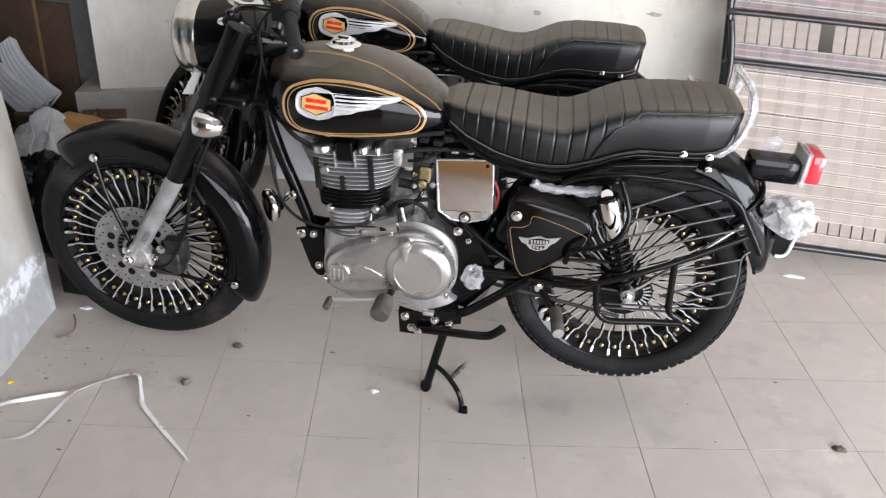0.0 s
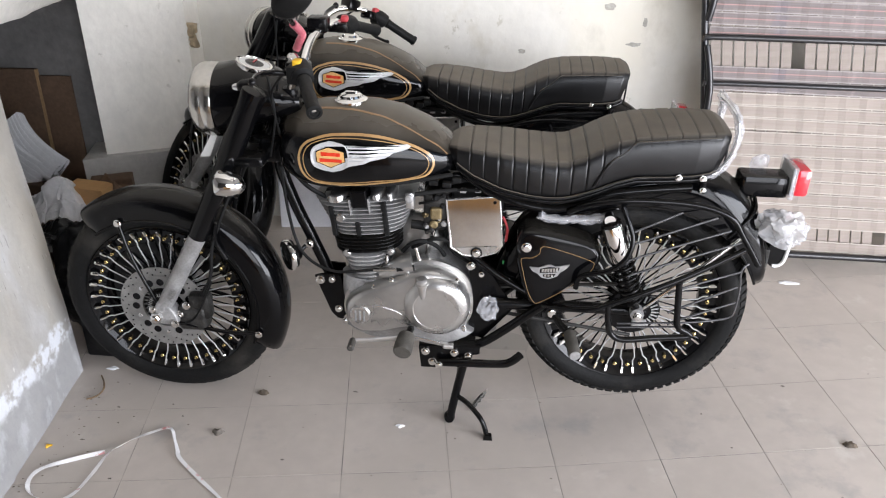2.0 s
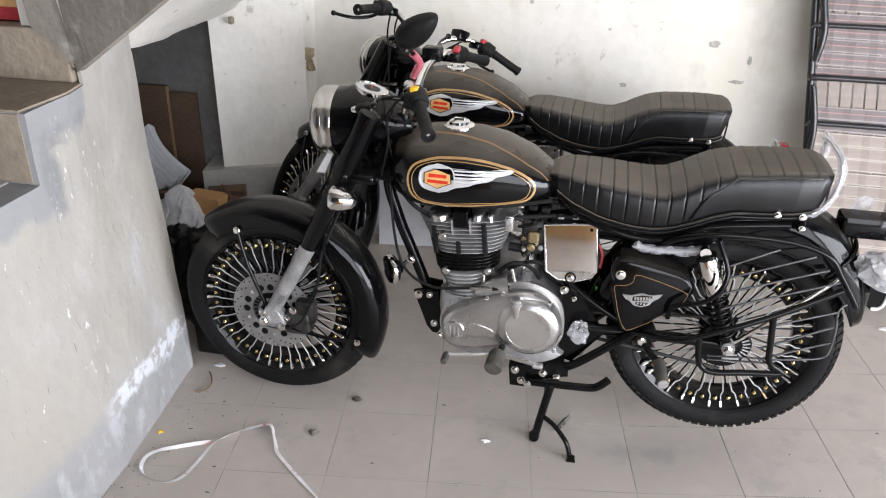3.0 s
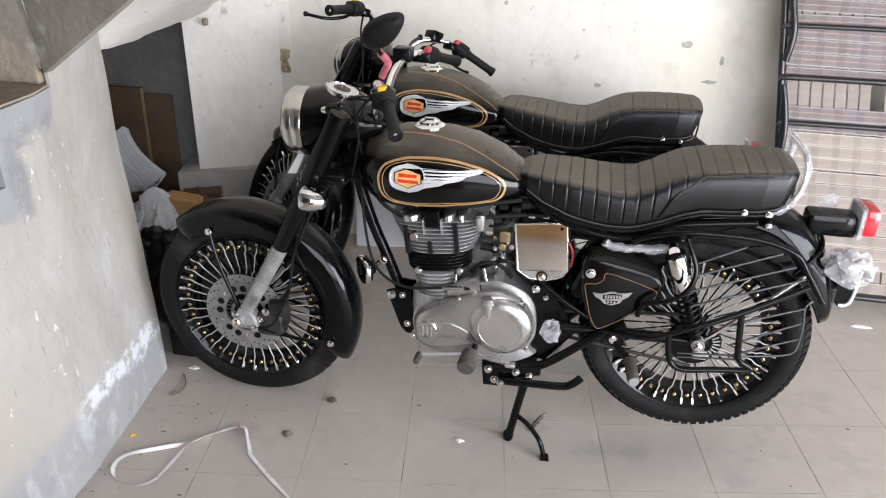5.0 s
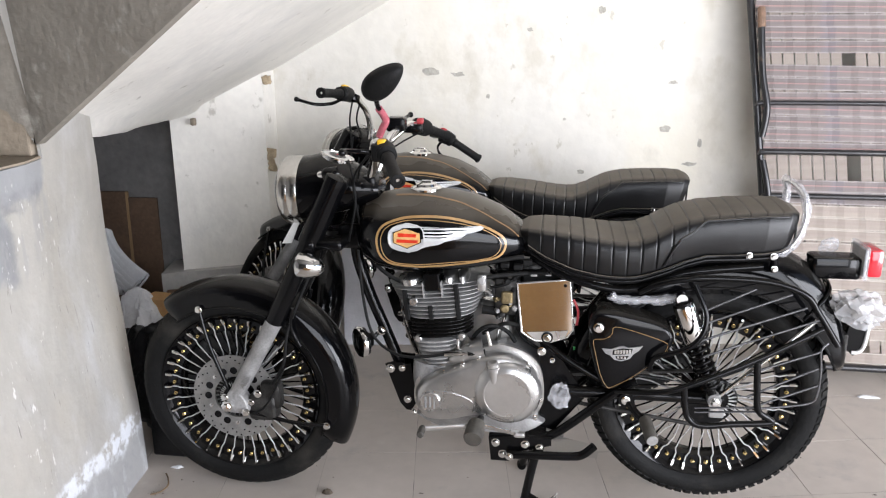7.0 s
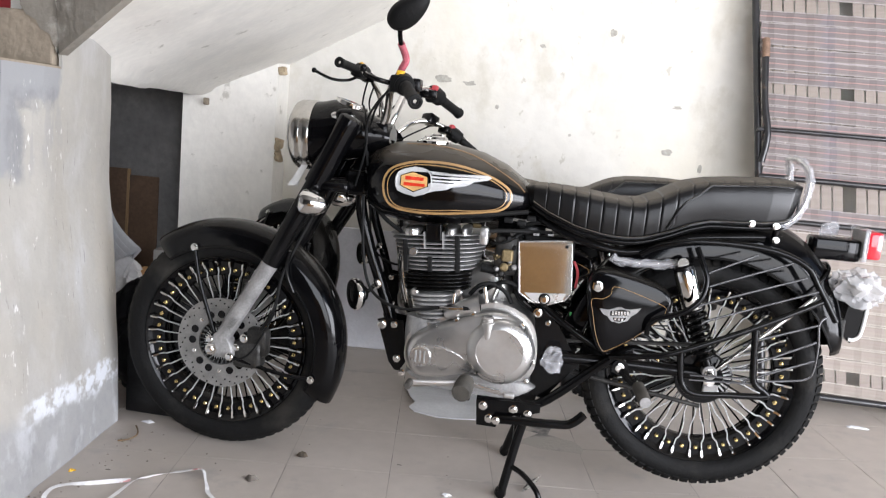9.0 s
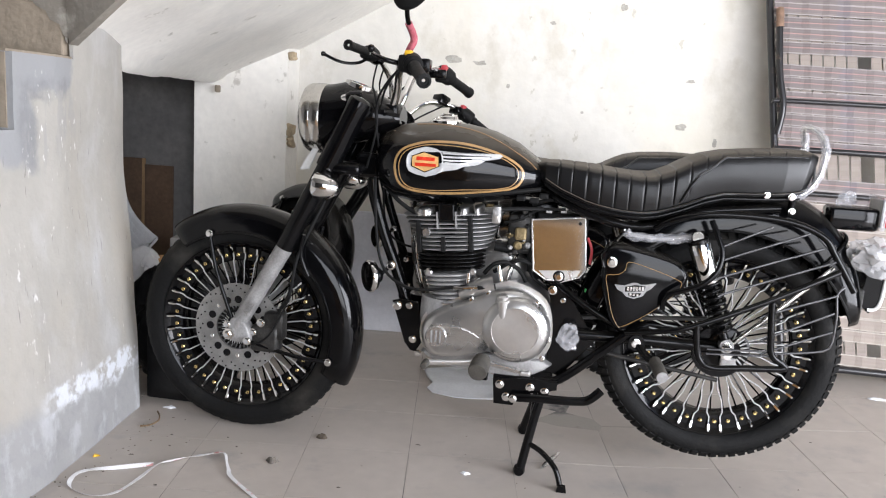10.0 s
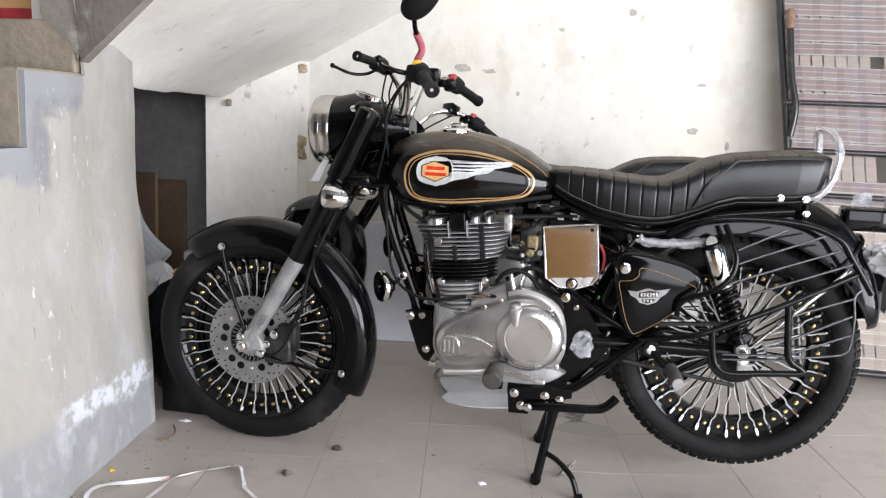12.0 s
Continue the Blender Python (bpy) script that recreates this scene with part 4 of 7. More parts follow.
def seat(bike):
    rings = []
    for x in np.linspace(0.838, 1.518, 360):
        zt, zb, hw = lerp_table(SEAT, float(x))
        groove = max(math.exp(-((x - p) / 0.0016) ** 2) for p in PLEATS) if x < 1.49 else 0.0
        ring = []
        prof = []
        h = zt - zb
        for k in range(7):
            prof.append((-hw * (0.93 + 0.07 * math.sin(math.pi * k / 7)), zb + h * (0.05 + 0.78 * k / 6)))
        for k in range(1, 5):
            a = math.pi / 2 * k / 4
            prof.append((-hw * (0.93 - 0.12 * (1 - math.cos(a))), zb + h * (0.83 + 0.13 * math.sin(a))))
        for k in range(1, 8):
            t = k / 7
            prof.append((-hw * 0.81 * (1 - t), zb + h * (0.96 + 0.04 * math.sin(t * math.pi / 2))))
        full = [(y, z) for y, z in prof] + [(-y, z) for y, z in reversed(prof[:-1])]
        for i, (y, z) in enumerate(full):
            f = (z - zb) / h
            lim = 1.212 + 0.09 * f ** 2
            d = 0.0030 * groove if (f > 0.86 or x < lim) and f > 0.10 else 0.0
            ny = y / hw
            up = 1.0 if f > 0.9 else 0.0
            ring.append((float(x) + 0.024 * (f - 0.5) * max(0.0, (x - 1.40) / 0.118), y - d * ny * (1 - up), z - d * up))
        ring += [(float(x), hw * 0.9, zb), (float(x), -hw * 0.9, zb)]
        rings.append(ring)
    s = part("seat", loft(rings), M_VINYL, bike, "black vinyl dual seat with pleated top, dusty", 50)
    for side in (-1, 1):
        low = [(x, side * (lerp_table(SEAT, x)[2] * 0.985 + 0.001), lerp_table(SEAT, x)[1] + 0.016) for x in np.linspace(0.86, 1.51, 30)]
        part("piping", tube(low, 0.0035, seg=6, n=1), M_VINYL, s, "", 60)
        top = [(x, side * lerp_table(SEAT, x)[2] * 0.945, lerp_table(SEAT, x)[1] + 0.86 * (lerp_table(SEAT, x)[0] - lerp_table(SEAT, x)[1])) for x in np.linspace(1.30, 1.51, 14)]
        zb = lerp_table(SEAT, 1.212)[1]
        curve = [(1.205, side * 0.126, zb + 0.022), (1.222, side * 0.128, zb + 0.062), (1.245, side * 0.126, zb + 0.095), (1.27, side * 0.122, zb + 0.112)]
        part("piping", tube(curve + top, 0.0032, seg=6, n=3), M_VINYL, s, "", 60)
        skirt = [(x, side * (lerp_table(SEAT, x)[2] * 0.95), lerp_table(SEAT, x)[1] + 0.004) for x in np.linspace(0.86, 1.51, 30)]
        part("seat_base_edge", tube(skirt, 0.006, seg=6, n=1, flat=0.6), M_FRAME, s, "", 60)
        for x in (1.411, 1.470):
            bolt(s, x, side * 0.118, 0.832, 0.0072, 0.008 * -side) if side < 0 else None
    part("rear_wall_piping", tube([(1.520, -0.09, 0.842), (1.521, -0.093, 0.90), (1.519, -0.085, 0.935)], 0.003, seg=6), M_VINYL, s)
    return s


def engine(bike):
    tilt = Matrix.Translation((0.63, 0, 0.62)) @ Matrix.Rotation(TILT, 4, "Y") @ Matrix.Translation((-0.63, 0, -0.62))

    CX = 0.617

    def fin_stack(name, zs, half_x, half_y, th, material, label, core, core_material, shift=0.0):
        bm = lathe([(core, zs[0] - 0.62 - 0.004), (core, zs[-1] - 0.62 + 0.004)], (0, 0, 0), (0, 0, 1), 28)
        for v in bm.verts:
            v.co = tilt @ Vector((CX + shift + v.co.x, v.co.y * 0.95, v.co.z + 0.62))
        block = part(name, bm, core_material, bike, label, 40)
        for i, z in enumerate(zs):
            hx = half_x[0] + (half_x[1] - half_x[0]) * i / max(1, len(zs) - 1)
            o = []
            for k in range(28):
                a = 2 * math.pi * k / 28
                c, q = math.cos(a), math.sin(a)
                o.append((CX + shift + hx * math.copysign(abs(c) ** 0.72, c), half_y * math.copysign(abs(q) ** 0.72, q)))
            ring = lambda f, zz: [(CX + shift + (x - CX - shift) * f, y * f, zz) for x, y in o]
            bm = loft([ring(0.985, z - th / 2), ring(1, z - th / 4), ring(1, z + th / 4), ring(0.985, z + th / 2)])
            for v in bm.verts:
                v.co = tilt @ v.co
            part("fin", bm, material, block, "", 60)
        return block
    # head core is black, which puts the dark of the fin gaps into colour
    head = fin_stack("cylinder_head", [0.618 + 0.0118 * k for k in range(9)], (0.102, 0.142), 0.098, 0.0034, M_CAST, "finned aluminium cylinder head", 0.072, M_FRAME, 0.004)
    fin_stack("cylinder_barrel", [0.560 + 0.0105 * k for k in range(5)], (0.096, 0.099), 0.092, 0.0045, M_FRAME, "black finned cylinder barrel", 0.06, M_FRAME, -0.006)
    low = fin_stack("cylinder_base", [0.470 + 0.0125 * k for k in range(7)], (0.050, 0.074), 0.094, 0.0065, M_CAST, "ribbed aluminium cylinder base", 0.052, M_CAST, -0.012)
    for dx in (-0.062, 0.060):
        bm = lathe([(0.011, 0.010), (0.011, -0.004), (0.007, -0.008)], (CX + dx, -0.078, 0.553), (0, 1, 0), 12)
        for v in bm.verts:
            v.co = tilt @ v.co
        part("base_nut", bm, M_ALU, low, "", 40)
    for x0, x1 in ((-0.104, -0.030), (0.020, 0.062), (0.066, 0.094)):
        bm = lathe([(0.5, 0), (0.5, 0.75), (0.47, 0.92), (0.40, 1.0), (0.02, 1.0)], (0, 0, 0), (0, 0, 1), 24)
        for v in bm.verts:
            v.co = tilt @ Vector((CX + (x0 + x1) / 2 + v.co.x * (x1 - x0), -0.04 + v.co.y * 0.11, 0.712 + 0.022 * v.co.z))
        part("rocker_cover", bm, M_ALU, bike, "polished aluminium rocker cover", 40)
    # solid black block, flush with the fins, stands in for the dark pocket
    bm = box(CX - 0.026, CX + 0.018, -0.0995, 0.08, 0.696, 0.745, 0.004)
    for v in bm.verts:
        v.co = tilt @ v.co
    part("head_recess", bm, M_FRAME, head)
    for dx in (-0.030, 0.021):
        bm = box(CX + dx - 0.0018, CX + dx + 0.0018, -0.1005, -0.08, 0.676, 0.722)
        for v in bm.verts:
            v.co = tilt @ v.co
        part("head_rib", bm, M_CAST, head)
    for dx, z1 in ((-0.085, 0.700), (-0.016, 0.655), (0.060, 0.712)):
        y0 = -0.099 if abs(dx) < 0.07 else -0.088
        bm = box(CX + dx - 0.0065, CX + dx + 0.0065, y0, y0 + 0.012, 0.612, z1, 0.002)
        for v in bm.verts:
            v.co = tilt @ v.co
        part("fin_damper", bm, M_RUBBER, head)
    part("plug", lathe([(0.0125, 0.02), (0.0125, 0.0), (0.010, -0.003)], (0.551, -0.096, 0.660), (0, 1, 0), 20), M_ALU, head)
    # crankcase
    bm = slab([(0.552, 0.40), (0.562, 0.435), (0.60, 0.462), (0.68, 0.485), (0.74, 0.515), (0.80, 0.540), (0.88, 0.50), (0.905, 0.42), (0.90, 0.345), (0.86, 0.315), (0.60, 0.300), (0.565, 0.335)], -0.082, 0.12, n=4)
    case = part("crankcase", bm, M_CAST, bike, "cast aluminium crankcase", 45)
    part("sump", slab([(0.575, 0.335), (0.60, 0.300), (0.66, 0.288), (0.82, 0.284), (0.88, 0.296), (0.90, 0.335)], -0.105, 0.09, None, 0.012, 0.016, 3), M_CAST, case, "", 45)
    part("case_flange", slab([(0.550, 0.40), (0.575, 0.445), (0.70, 0.510), (0.795, 0.545), (0.89, 0.505), (0.915, 0.41), (0.895, 0.345), (0.82, 0.318), (0.74, 0.333), (0.60, 0.312), (0.556, 0.345)], -0.090, -0.078, n=4), M_ALU, case, "", 45)
    part("case_front", tube([(0.590, -0.045, 0.47), (0.585, -0.05, 0.42), (0.590, -0.05, 0.36)], (0.050, 0.040), seg=18), M_CAST, case, "", 50)
    outline = [(0.556, 0.397), (0.575, 0.432), (0.625, 0.464), (0.700, 0.496), (0.745, 0.520), (0.795, 0.532), (0.842, 0.522), (0.882, 0.494), (0.903, 0.452), (0.906, 0.407), (0.890, 0.360), (0.860, 0.336), (0.815, 0.329), (0.743, 0.346), (0.655, 0.325), (0.590, 0.323), (0.562, 0.353)]
    cover = part("primary_cover", slab(outline, -0.148, -0.085, None, 0.028, 0.030, 4), M_ALU, bike, "polished aluminium primary drive cover", 60)
    cover.location.y = 0.014
    part("clutch_dome", lathe([(0.093, 0.014), (0.091, -0.001), (0.085, -0.010), (0.076, -0.016), (0.065, -0.0195), (0.063, -0.0198), (0.062, -0.0185), (0.004, -0.0185)], (0.816, -0.146, 0.423), (0, 1, 0), 56), M_ALU, cover, "", 40)
    boss = lathe([(0.031, 0.012), (0.030, -0.003), (0.027, -0.006), (0.004, -0.006)], (0.602, -0.147, 0.382), (0, 1, 0), 36)
    medal = part("round_boss", boss, M_ALU, cover, "", 40)
    for k, dx in enumerate((-0.012, 0.0, 0.012)):
        part("bar", box(0.602 + dx - 0.0025, 0.602 + dx + 0.0025, -0.156, -0.150, 0.365 + 0.003 * (k % 2), 0.399, 0.001), M_CAST, medal)
    part("raised_rib", tube([(0.60, -0.146, 0.412), (0.66, -0.147, 0.411), (0.70, -0.147, 0.400), (0.722, -0.147, 0.387)], (0.008, 0.002), seg=8, flat=0.6), M_ALU, cover, "", 60)
    filler = part("oil_filler", lathe([(0.012, -0.030), (0.013, 0.0), (0.013, 0.012), (0.018, 0.014), (0.018, 0.019), (0.0155, 0.021), (0.0155, 0.030), (0.011, 0.034)], (0.778, -0.158, 0.486), (-0.06, -0.15, 1), 20), M_ALU, cover, "", 40)
    for x, z in ((0.690, 0.490), (0.868, 0.500), (0.893, 0.462), (0.905, 0.40), (0.893, 0.345), (0.640, 0.463), (0.825, 0.518), (0.735, 0.512)):
        bolt(case, x, -0.112, z, 0.006, 0.012)
    part("starter_cover", tube([(0.655, -0.092, 0.495), (0.676, -0.094, 0.504), (0.715, -0.094, 0.524), (0.745, -0.090, 0.532)], (0.012, 0.033), seg=16), M_ALU, bike, "polished starter housing", 60)
    part("clutch_arm", tube([(0.675, -0.095, 0.530), (0.675, -0.095, 0.558)], 0.005), M_CHROME, case)
    part("clutch_arm", tube([(0.765, -0.095, 0.545), (0.755, -0.095, 0.585)], 0.005), M_CHROME, case)
    part("cable_adjuster", tube([(0.640, -0.11, 0.516), (0.675, -0.112, 0.520), (0.740, -0.112, 0.528)], 0.006), M_CHROME, case)
    part("cable_boot", tube([(0.705, -0.112, 0.524), (0.752, -0.112, 0.530)], 0.0085, seg=12), M_RUBBER, case)
    part("clutch_cable", tube([(0.40, -0.09, 0.80), (0.405, -0.075, 0.66), (0.425, -0.075, 0.56), (0.47, -0.09, 0.515), (0.54, -0.105, 0.500), (0.64, -0.11, 0.516)], 0.0042), M_RUBBER, case)
    part("breather_hose", tube([(0.715, -0.07, 0.556), (0.74, -0.075, 0.585), (0.775, -0.07, 0.592), (0.81, -0.06, 0.572), (0.83, -0.05, 0.54)], 0.006), M_RUBBER, case)
    part("right_case", lathe([(0.074, 0.03), (0.074, 0.0), (0.062, -0.016), (0.04, -0.022), (0.004, -0.024)], (0.750, 0.0, 0.568), (0.1, 1, 0), 36), M_ALU, bike, "cast case seen behind the cylinder", 45)
    kick = part("kick_lever", tube([(0.777, -0.035, 0.520), (0.786, -0.038, 0.566), (0.798, -0.04, 0.612), (0.796, -0.04, 0.622)], 0.0065), M_CHROME, bike, "folded chrome kick lever", 60)
    part("kick_rubber", tube([(0.800, -0.04, 0.619), (0.770, -0.043, 0.626), (0.736, -0.046, 0.630)], 0.0125, seg=14), M_RUBBER, kick, "", 60)
    # fuel body, hoses and clutter under the tank
    # added black backing, so the gap behind the cylinder reads dark
    part("air_box", box(0.765, 0.90, 0.02, 0.11, 0.56, 0.76, 0.012), M_FRAME, bike, "added black backing block behind the throttle body", 40)
    tb = part("throttle_body", box(0.770, 0.838, -0.055, 0.03, 0.615, 0.725, 0.012), M_DARKMETAL, bike, "dark throttle body with brass fittings", 40)
    part("fitting", box(0.79, 0.822, -0.068, -0.05, 0.655, 0.69, 0.006), M_OLDBRASS, tb)
    part("fitting", lathe([(0.012, 0.02), (0.012, -0.004), (0.007, -0.008)], (0.80, -0.06, 0.64), (0, 1, 0), 14), M_OLDBRASS, tb)
    rng = random.Random(7)
    for k in range(16):
        x, z, r = rng.uniform(0.772, 0.835), rng.uniform(0.60, 0.735), rng.uniform(0.004, 0.010)
        part("fitting", lathe([(r, 0.012), (r, -0.003), (r * 0.6, -0.006)], (x, -0.056 - rng.uniform(0, 0.008), z), (rng.uniform(-0.4, 0.4), 1, rng.uniform(-0.4, 0.4)), 9), (M_DARKMETAL, M_OLDBRASS, M_CAST, M_RUBBER)[k % 4], tb, "", 30)
    part("wiring", tube([(0.835, -0.05, 0.72), (0.842, -0.058, 0.66), (0.832, -0.05, 0.60), (0.85, -0.04, 0.55), (0.90, -0.05, 0.52)], 0.005), M_RUBBER, tb, "", 60)
    part("wiring", tube([(0.76, -0.06, 0.70), (0.80, -0.066, 0.712), (0.85, -0.06, 0.742), (0.92, -0.07, 0.75)], 0.004), M_RUBBER, tb, "", 60)
    tap = part("fuel_tap", box(0.728, 0.752, -0.105, -0.08, 0.700, 0.748, 0.006), M_ALU, bike, "aluminium sensor housing on the cylinder head", 40)
    part("screw", lathe([(0.011, 0.01), (0.011, -0.004), (0.006, -0.006)], (0.740, -0.106, 0.733), (0, 1, 0), 16), M_CAST, tap)
    for pts in ([(0.750, -0.09, 0.738), (0.79, -0.08, 0.742), (0.86, -0.06, 0.745)], [(0.74, -0.05, 0.56), (0.80, -0.07, 0.60), (0.84, -0.06, 0.59), (0.86, -0.04, 0.55)], [(0.40, -0.05, 0.80), (0.46, -0.07, 0.74), (0.52, -0.06, 0.70)],
                [(0.83, -0.05, 0.755), (0.90, -0.06, 0.775), (0.98, -0.07, 0.755)], [(0.55, -0.11, 0.77), (0.68, -0.115, 0.775), (0.85, -0.09, 0.80)]):
        part("hose", tube(pts, 0.006), M_RUBBER, tb)
    for x, z in ((0.80, 0.772), (0.835, 0.768), (0.86, 0.782)):
        part("connector", box(x - 0.012, x + 0.012, -0.09, -0.07, z - 0.007, z + 0.007, 0.003), M_RUBBER, tb)
    part("exhaust_header", tube([(0.535, 0.05, 0.68), (0.505, 0.07, 0.655), (0.492, 0.085, 0.60), (0.505, 0.09, 0.52), (0.53, 0.095, 0.44), (0.57, 0.11, 0.36), (0.66, 0.13, 0.31)], 0.017, seg=16), M_CHROME, bike, "chrome exhaust header pipe", 60)
    return head


def frame_and_stands(bike):
    f = part("frame", tube([(0.405, 0, 0.92), (0.37, 0, 0.79), (0.40, 0, 0.665), (0.445, 0, 0.55), (0.50, 0, 0.41)], 0.0165, seg=14), M_FRAME, bike, "black tubular steel frame", 60)
    part("head_tube", tube([(0.355, 0, 0.83), (0.43, 0, 0.965)], 0.030, seg=18), M_FRAME, f, "", 60)
    part("top_tube", tube([(0.40, 0, 0.90), (0.60, 0, 0.80), (0.88, 0, 0.79), (1.10, 0, 0.745)], 0.017), M_FRAME, f, "", 60)
    for s in (-1, 1):
        part("seat_rail", tube([(0.87, s * 0.05, 0.79), (0.98, s * 0.095, 0.745), (1.12, s * 0.105, 0.725), (1.26, s * 0.105, 0.775), (1.45, s * 0.10, 0.80)], 0.011), M_FRAME, f, "", 60)
        part("lower_rail", tube([(0.78, s * 0.085, 0.262), (0.905, s * 0.088, 0.275), (0.96, s * 0.10, 0.30), (1.106, s * 0.115, 0.436), (1.16, s * 0.115, 0.47)], 0.013), M_FRAME, f, "", 60)
        part("seat_tube", tube([(0.885, s * 0.06, 0.565), (0.99, s * 0.085, 0.50), (1.10, s * 0.10, 0.445)], 0.010), M_FRAME, f, "", 60)
        part("swing_arm", tube([(0.955, s * 0.085, 0.415), (1.15, s * 0.085, 0.42), (1.39, s * 0.085, 0.420)], 0.016, seg=12), M_FRAME, f, "", 60)
        part("engine_plate", slab([(0.455, 0.445), (0.475, 0.452), (0.529, 0.448), (0.548, 0.333), (0.530, 0.302), (0.515, 0.304), (0.497, 0.326)], s * 0.040, s * 0.033), M_FRAME, f)
        part("rear_plate", slab([(0.90, 0.55), (0.965, 0.50), (1.03, 0.40), (0.945, 0.29), (0.905, 0.30)], s * 0.078, s * 0.070), M_FRAME, f)
    for x, z, r in ((0.470, 0.433, 0.011), (0.505, 0.436, 0.008), (0.520, 0.338, 0.009), (0.446, 0.548, 0.011), (0.905, 0.530, 0.010), (0.935, 0.505, 0.006), (1.010, 0.492, 0.006), (0.538, 0.298, 0.008), (1.133, 0.42, 0.013)):
        bolt(f, x, -0.040 if x < 0.6 else (-0.122 if x > 1.1 else -0.082), z, r, 0.010)
    # lower bracket
    br = part("lower_bracket", box(0.765, 0.925, -0.112, 0.09, 0.252, 0.286, 0.004), M_FRAME, f)
    part("bracket_plate", slab([(0.765, 0.276), (0.85, 0.285), (0.94, 0.285), (0.94, 0.262), (0.835, 0.235), (0.825, 0.205), (0.772, 0.205)], -0.118, -0.108), M_FRAME, f)
    for x, z in ((0.785, 0.262), (0.868, 0.262), (0.908, 0.254), (0.805, 0.228)):
        bolt(f, x, -0.118, z, 0.010, 0.010)
    # centre stand
    st = part("centre_stand", tube([(0.905, -0.09, 0.25), (0.885, -0.095, 0.16), (0.860, -0.105, 0.02)], 0.0125, seg=12), M_FRAME, bike, "black centre stand, lowered", 60)
    part("leg", tube([(0.905, 0.09, 0.25), (0.880, 0.13, 0.14), (0.850, 0.185, 0.02)], 0.0125, seg=12), M_FRAME, st, "", 60)
    for y, x in ((-0.105, 0.857), (0.187, 0.849)):
        part("foot", lathe([(0.016, 0.012), (0.017, 0.0), (0.013, -0.012)], (x, y, 0.013), (0, 1, 0), 16), M_FRAME, st, "", 40)
    part("cross_bar", tube([(0.882, -0.096, 0.15), (0.878, 0.13, 0.14)], 0.009), M_FRAME, st, "", 60)
    part("foot_tang", tube([(0.872, -0.100, 0.095), (0.912, -0.124, 0.085), (0.950, -0.156, 0.062), (0.965, -0.166, 0.035), (0.972, -0.172, 0.008)], 0.0075, seg=10), M_FRAME, st, "", 60)
    part("tang_pad", slab([(0.962, 0.0), (0.990, 0.0), (0.986, 0.018), (0.966, 0.020)], -0.184, -0.169), M_FRAME, st)
    spring = [(0.885 + 0.02 * k / 40 - 0.004 + 0.007 * math.cos(k * 1.4), -0.09 + 0.007 * math.sin(k * 1.4), 0.12 + 0.12 * k / 40) for k in range(41)]
    part("return_spring", tube(spring, 0.0016, seg=5, n=2), M_CHROME, st, "", 60)
    # side stand, folded up
    ss = part("side_stand", tube([(0.822, -0.128, 0.232), (0.90, -0.132, 0.238), (1.00, -0.134, 0.244), (1.030, -0.134, 0.254), (1.056, -0.135, 0.281)], 0.0125, seg=10, flat=0.8), M_FRAME, bike, "black side stand, folded up", 60)
    bolt(ss, 0.825, -0.139, 0.232, 0.009, 0.008)
    # pegs and shift lever
    peg = part("front_footpeg", tube([(0.742, -0.10, 0.325), (0.738, -0.150, 0.336), (0.736, -0.160, 0.334)], 0.010), M_FRAME, bike, "rubber front footpeg on a steel arm", 60)
    part("peg_rubber", lathe([(0.019, 0.0), (0.0235, 0.003), (0.0250, 0.012), (0.0235, 0.016), (0.0255, 0.022), (0.0240, 0.028), (0.0262, 0.034), (0.0262, 0.058), (0.0240, 0.064), (0.004, 0.0645)], (0.736, -0.152, 0.335), (-0.10, -1, -0.26), 24), M_PEG, peg, "ribbed black peg rubber", 40)
    rp = part("rear_footpeg", tube([(1.133, -0.115, 0.42), (1.160, -0.150, 0.395), (1.182, -0.172, 0.388)], 0.0105), M_FRAME, bike, "folding rear footpeg", 60)
    part("peg_rubber", lathe([(0.013, 0.0), (0.0165, 0.004), (0.0165, 0.085), (0.014, 0.088)], (1.181, -0.168, 0.388), (0.12, -1, -0.14), 20), M_PEG, rp, "", 40)
    part("peg_end", lathe([(0.014, 0.0), (0.014, 0.0025)], (1.1915, -0.255, 0.376), (0.12, -1, -0.14), 20), M_CAST, rp)
    part("peg_joint", lathe([(0.021, 0.01), (0.021, -0.012)], (1.135, -0.115, 0.42), (0, 1, 0), 20), M_FRAME, rp, "", 40)
    sh = part("gear_lever", tube([(0.585, -0.172, 0.318), (0.646, -0.165, 0.322), (0.705, -0.158, 0.327), (0.745, -0.152, 0.330), (0.80, -0.155, 0.322), (0.850, -0.158, 0.316)], 0.0078, seg=8, flat=0.4), M_ALU, bike, "polished heel-and-toe gear lever", 60)
    part("lever_rubber", lathe([(0.008, 0.0), (0.010, 0.004), (0.010, 0.042), (0.007, 0.045)], (0.586, -0.166, 0.318), (0, -1, 0.02), 16), M_PEG, sh, "", 40)
    part("lever_pad", box(0.838, 0.868, -0.170, -0.150, 0.308, 0.320, 0.004), M_ALU, sh)
    # horn
    horn = part("horn", lathe([(0.012, 0.034), (0.020, 0.030), (0.026, 0.016), (0.041, 0.012), (0.042, 0.0), (0.034, -0.004), (0.030, -0.001), (0.014, -0.003), (0.004, -0.004)], (0.388, -0.045, 0.512), (1, 0.80, 0.05), 32), M_FRAME, bike, "round black horn with a chrome rim", 40)
    part("rim_ring", lathe([(0.042, 0.006), (0.046, 0.002), (0.046, -0.006), (0.042, -0.011), (0.037, -0.009), (0.038, 0.0)], (0.388, -0.045, 0.512), (1, 0.80, 0.05), 32, None, True), M_CHROME, horn, "", 40)
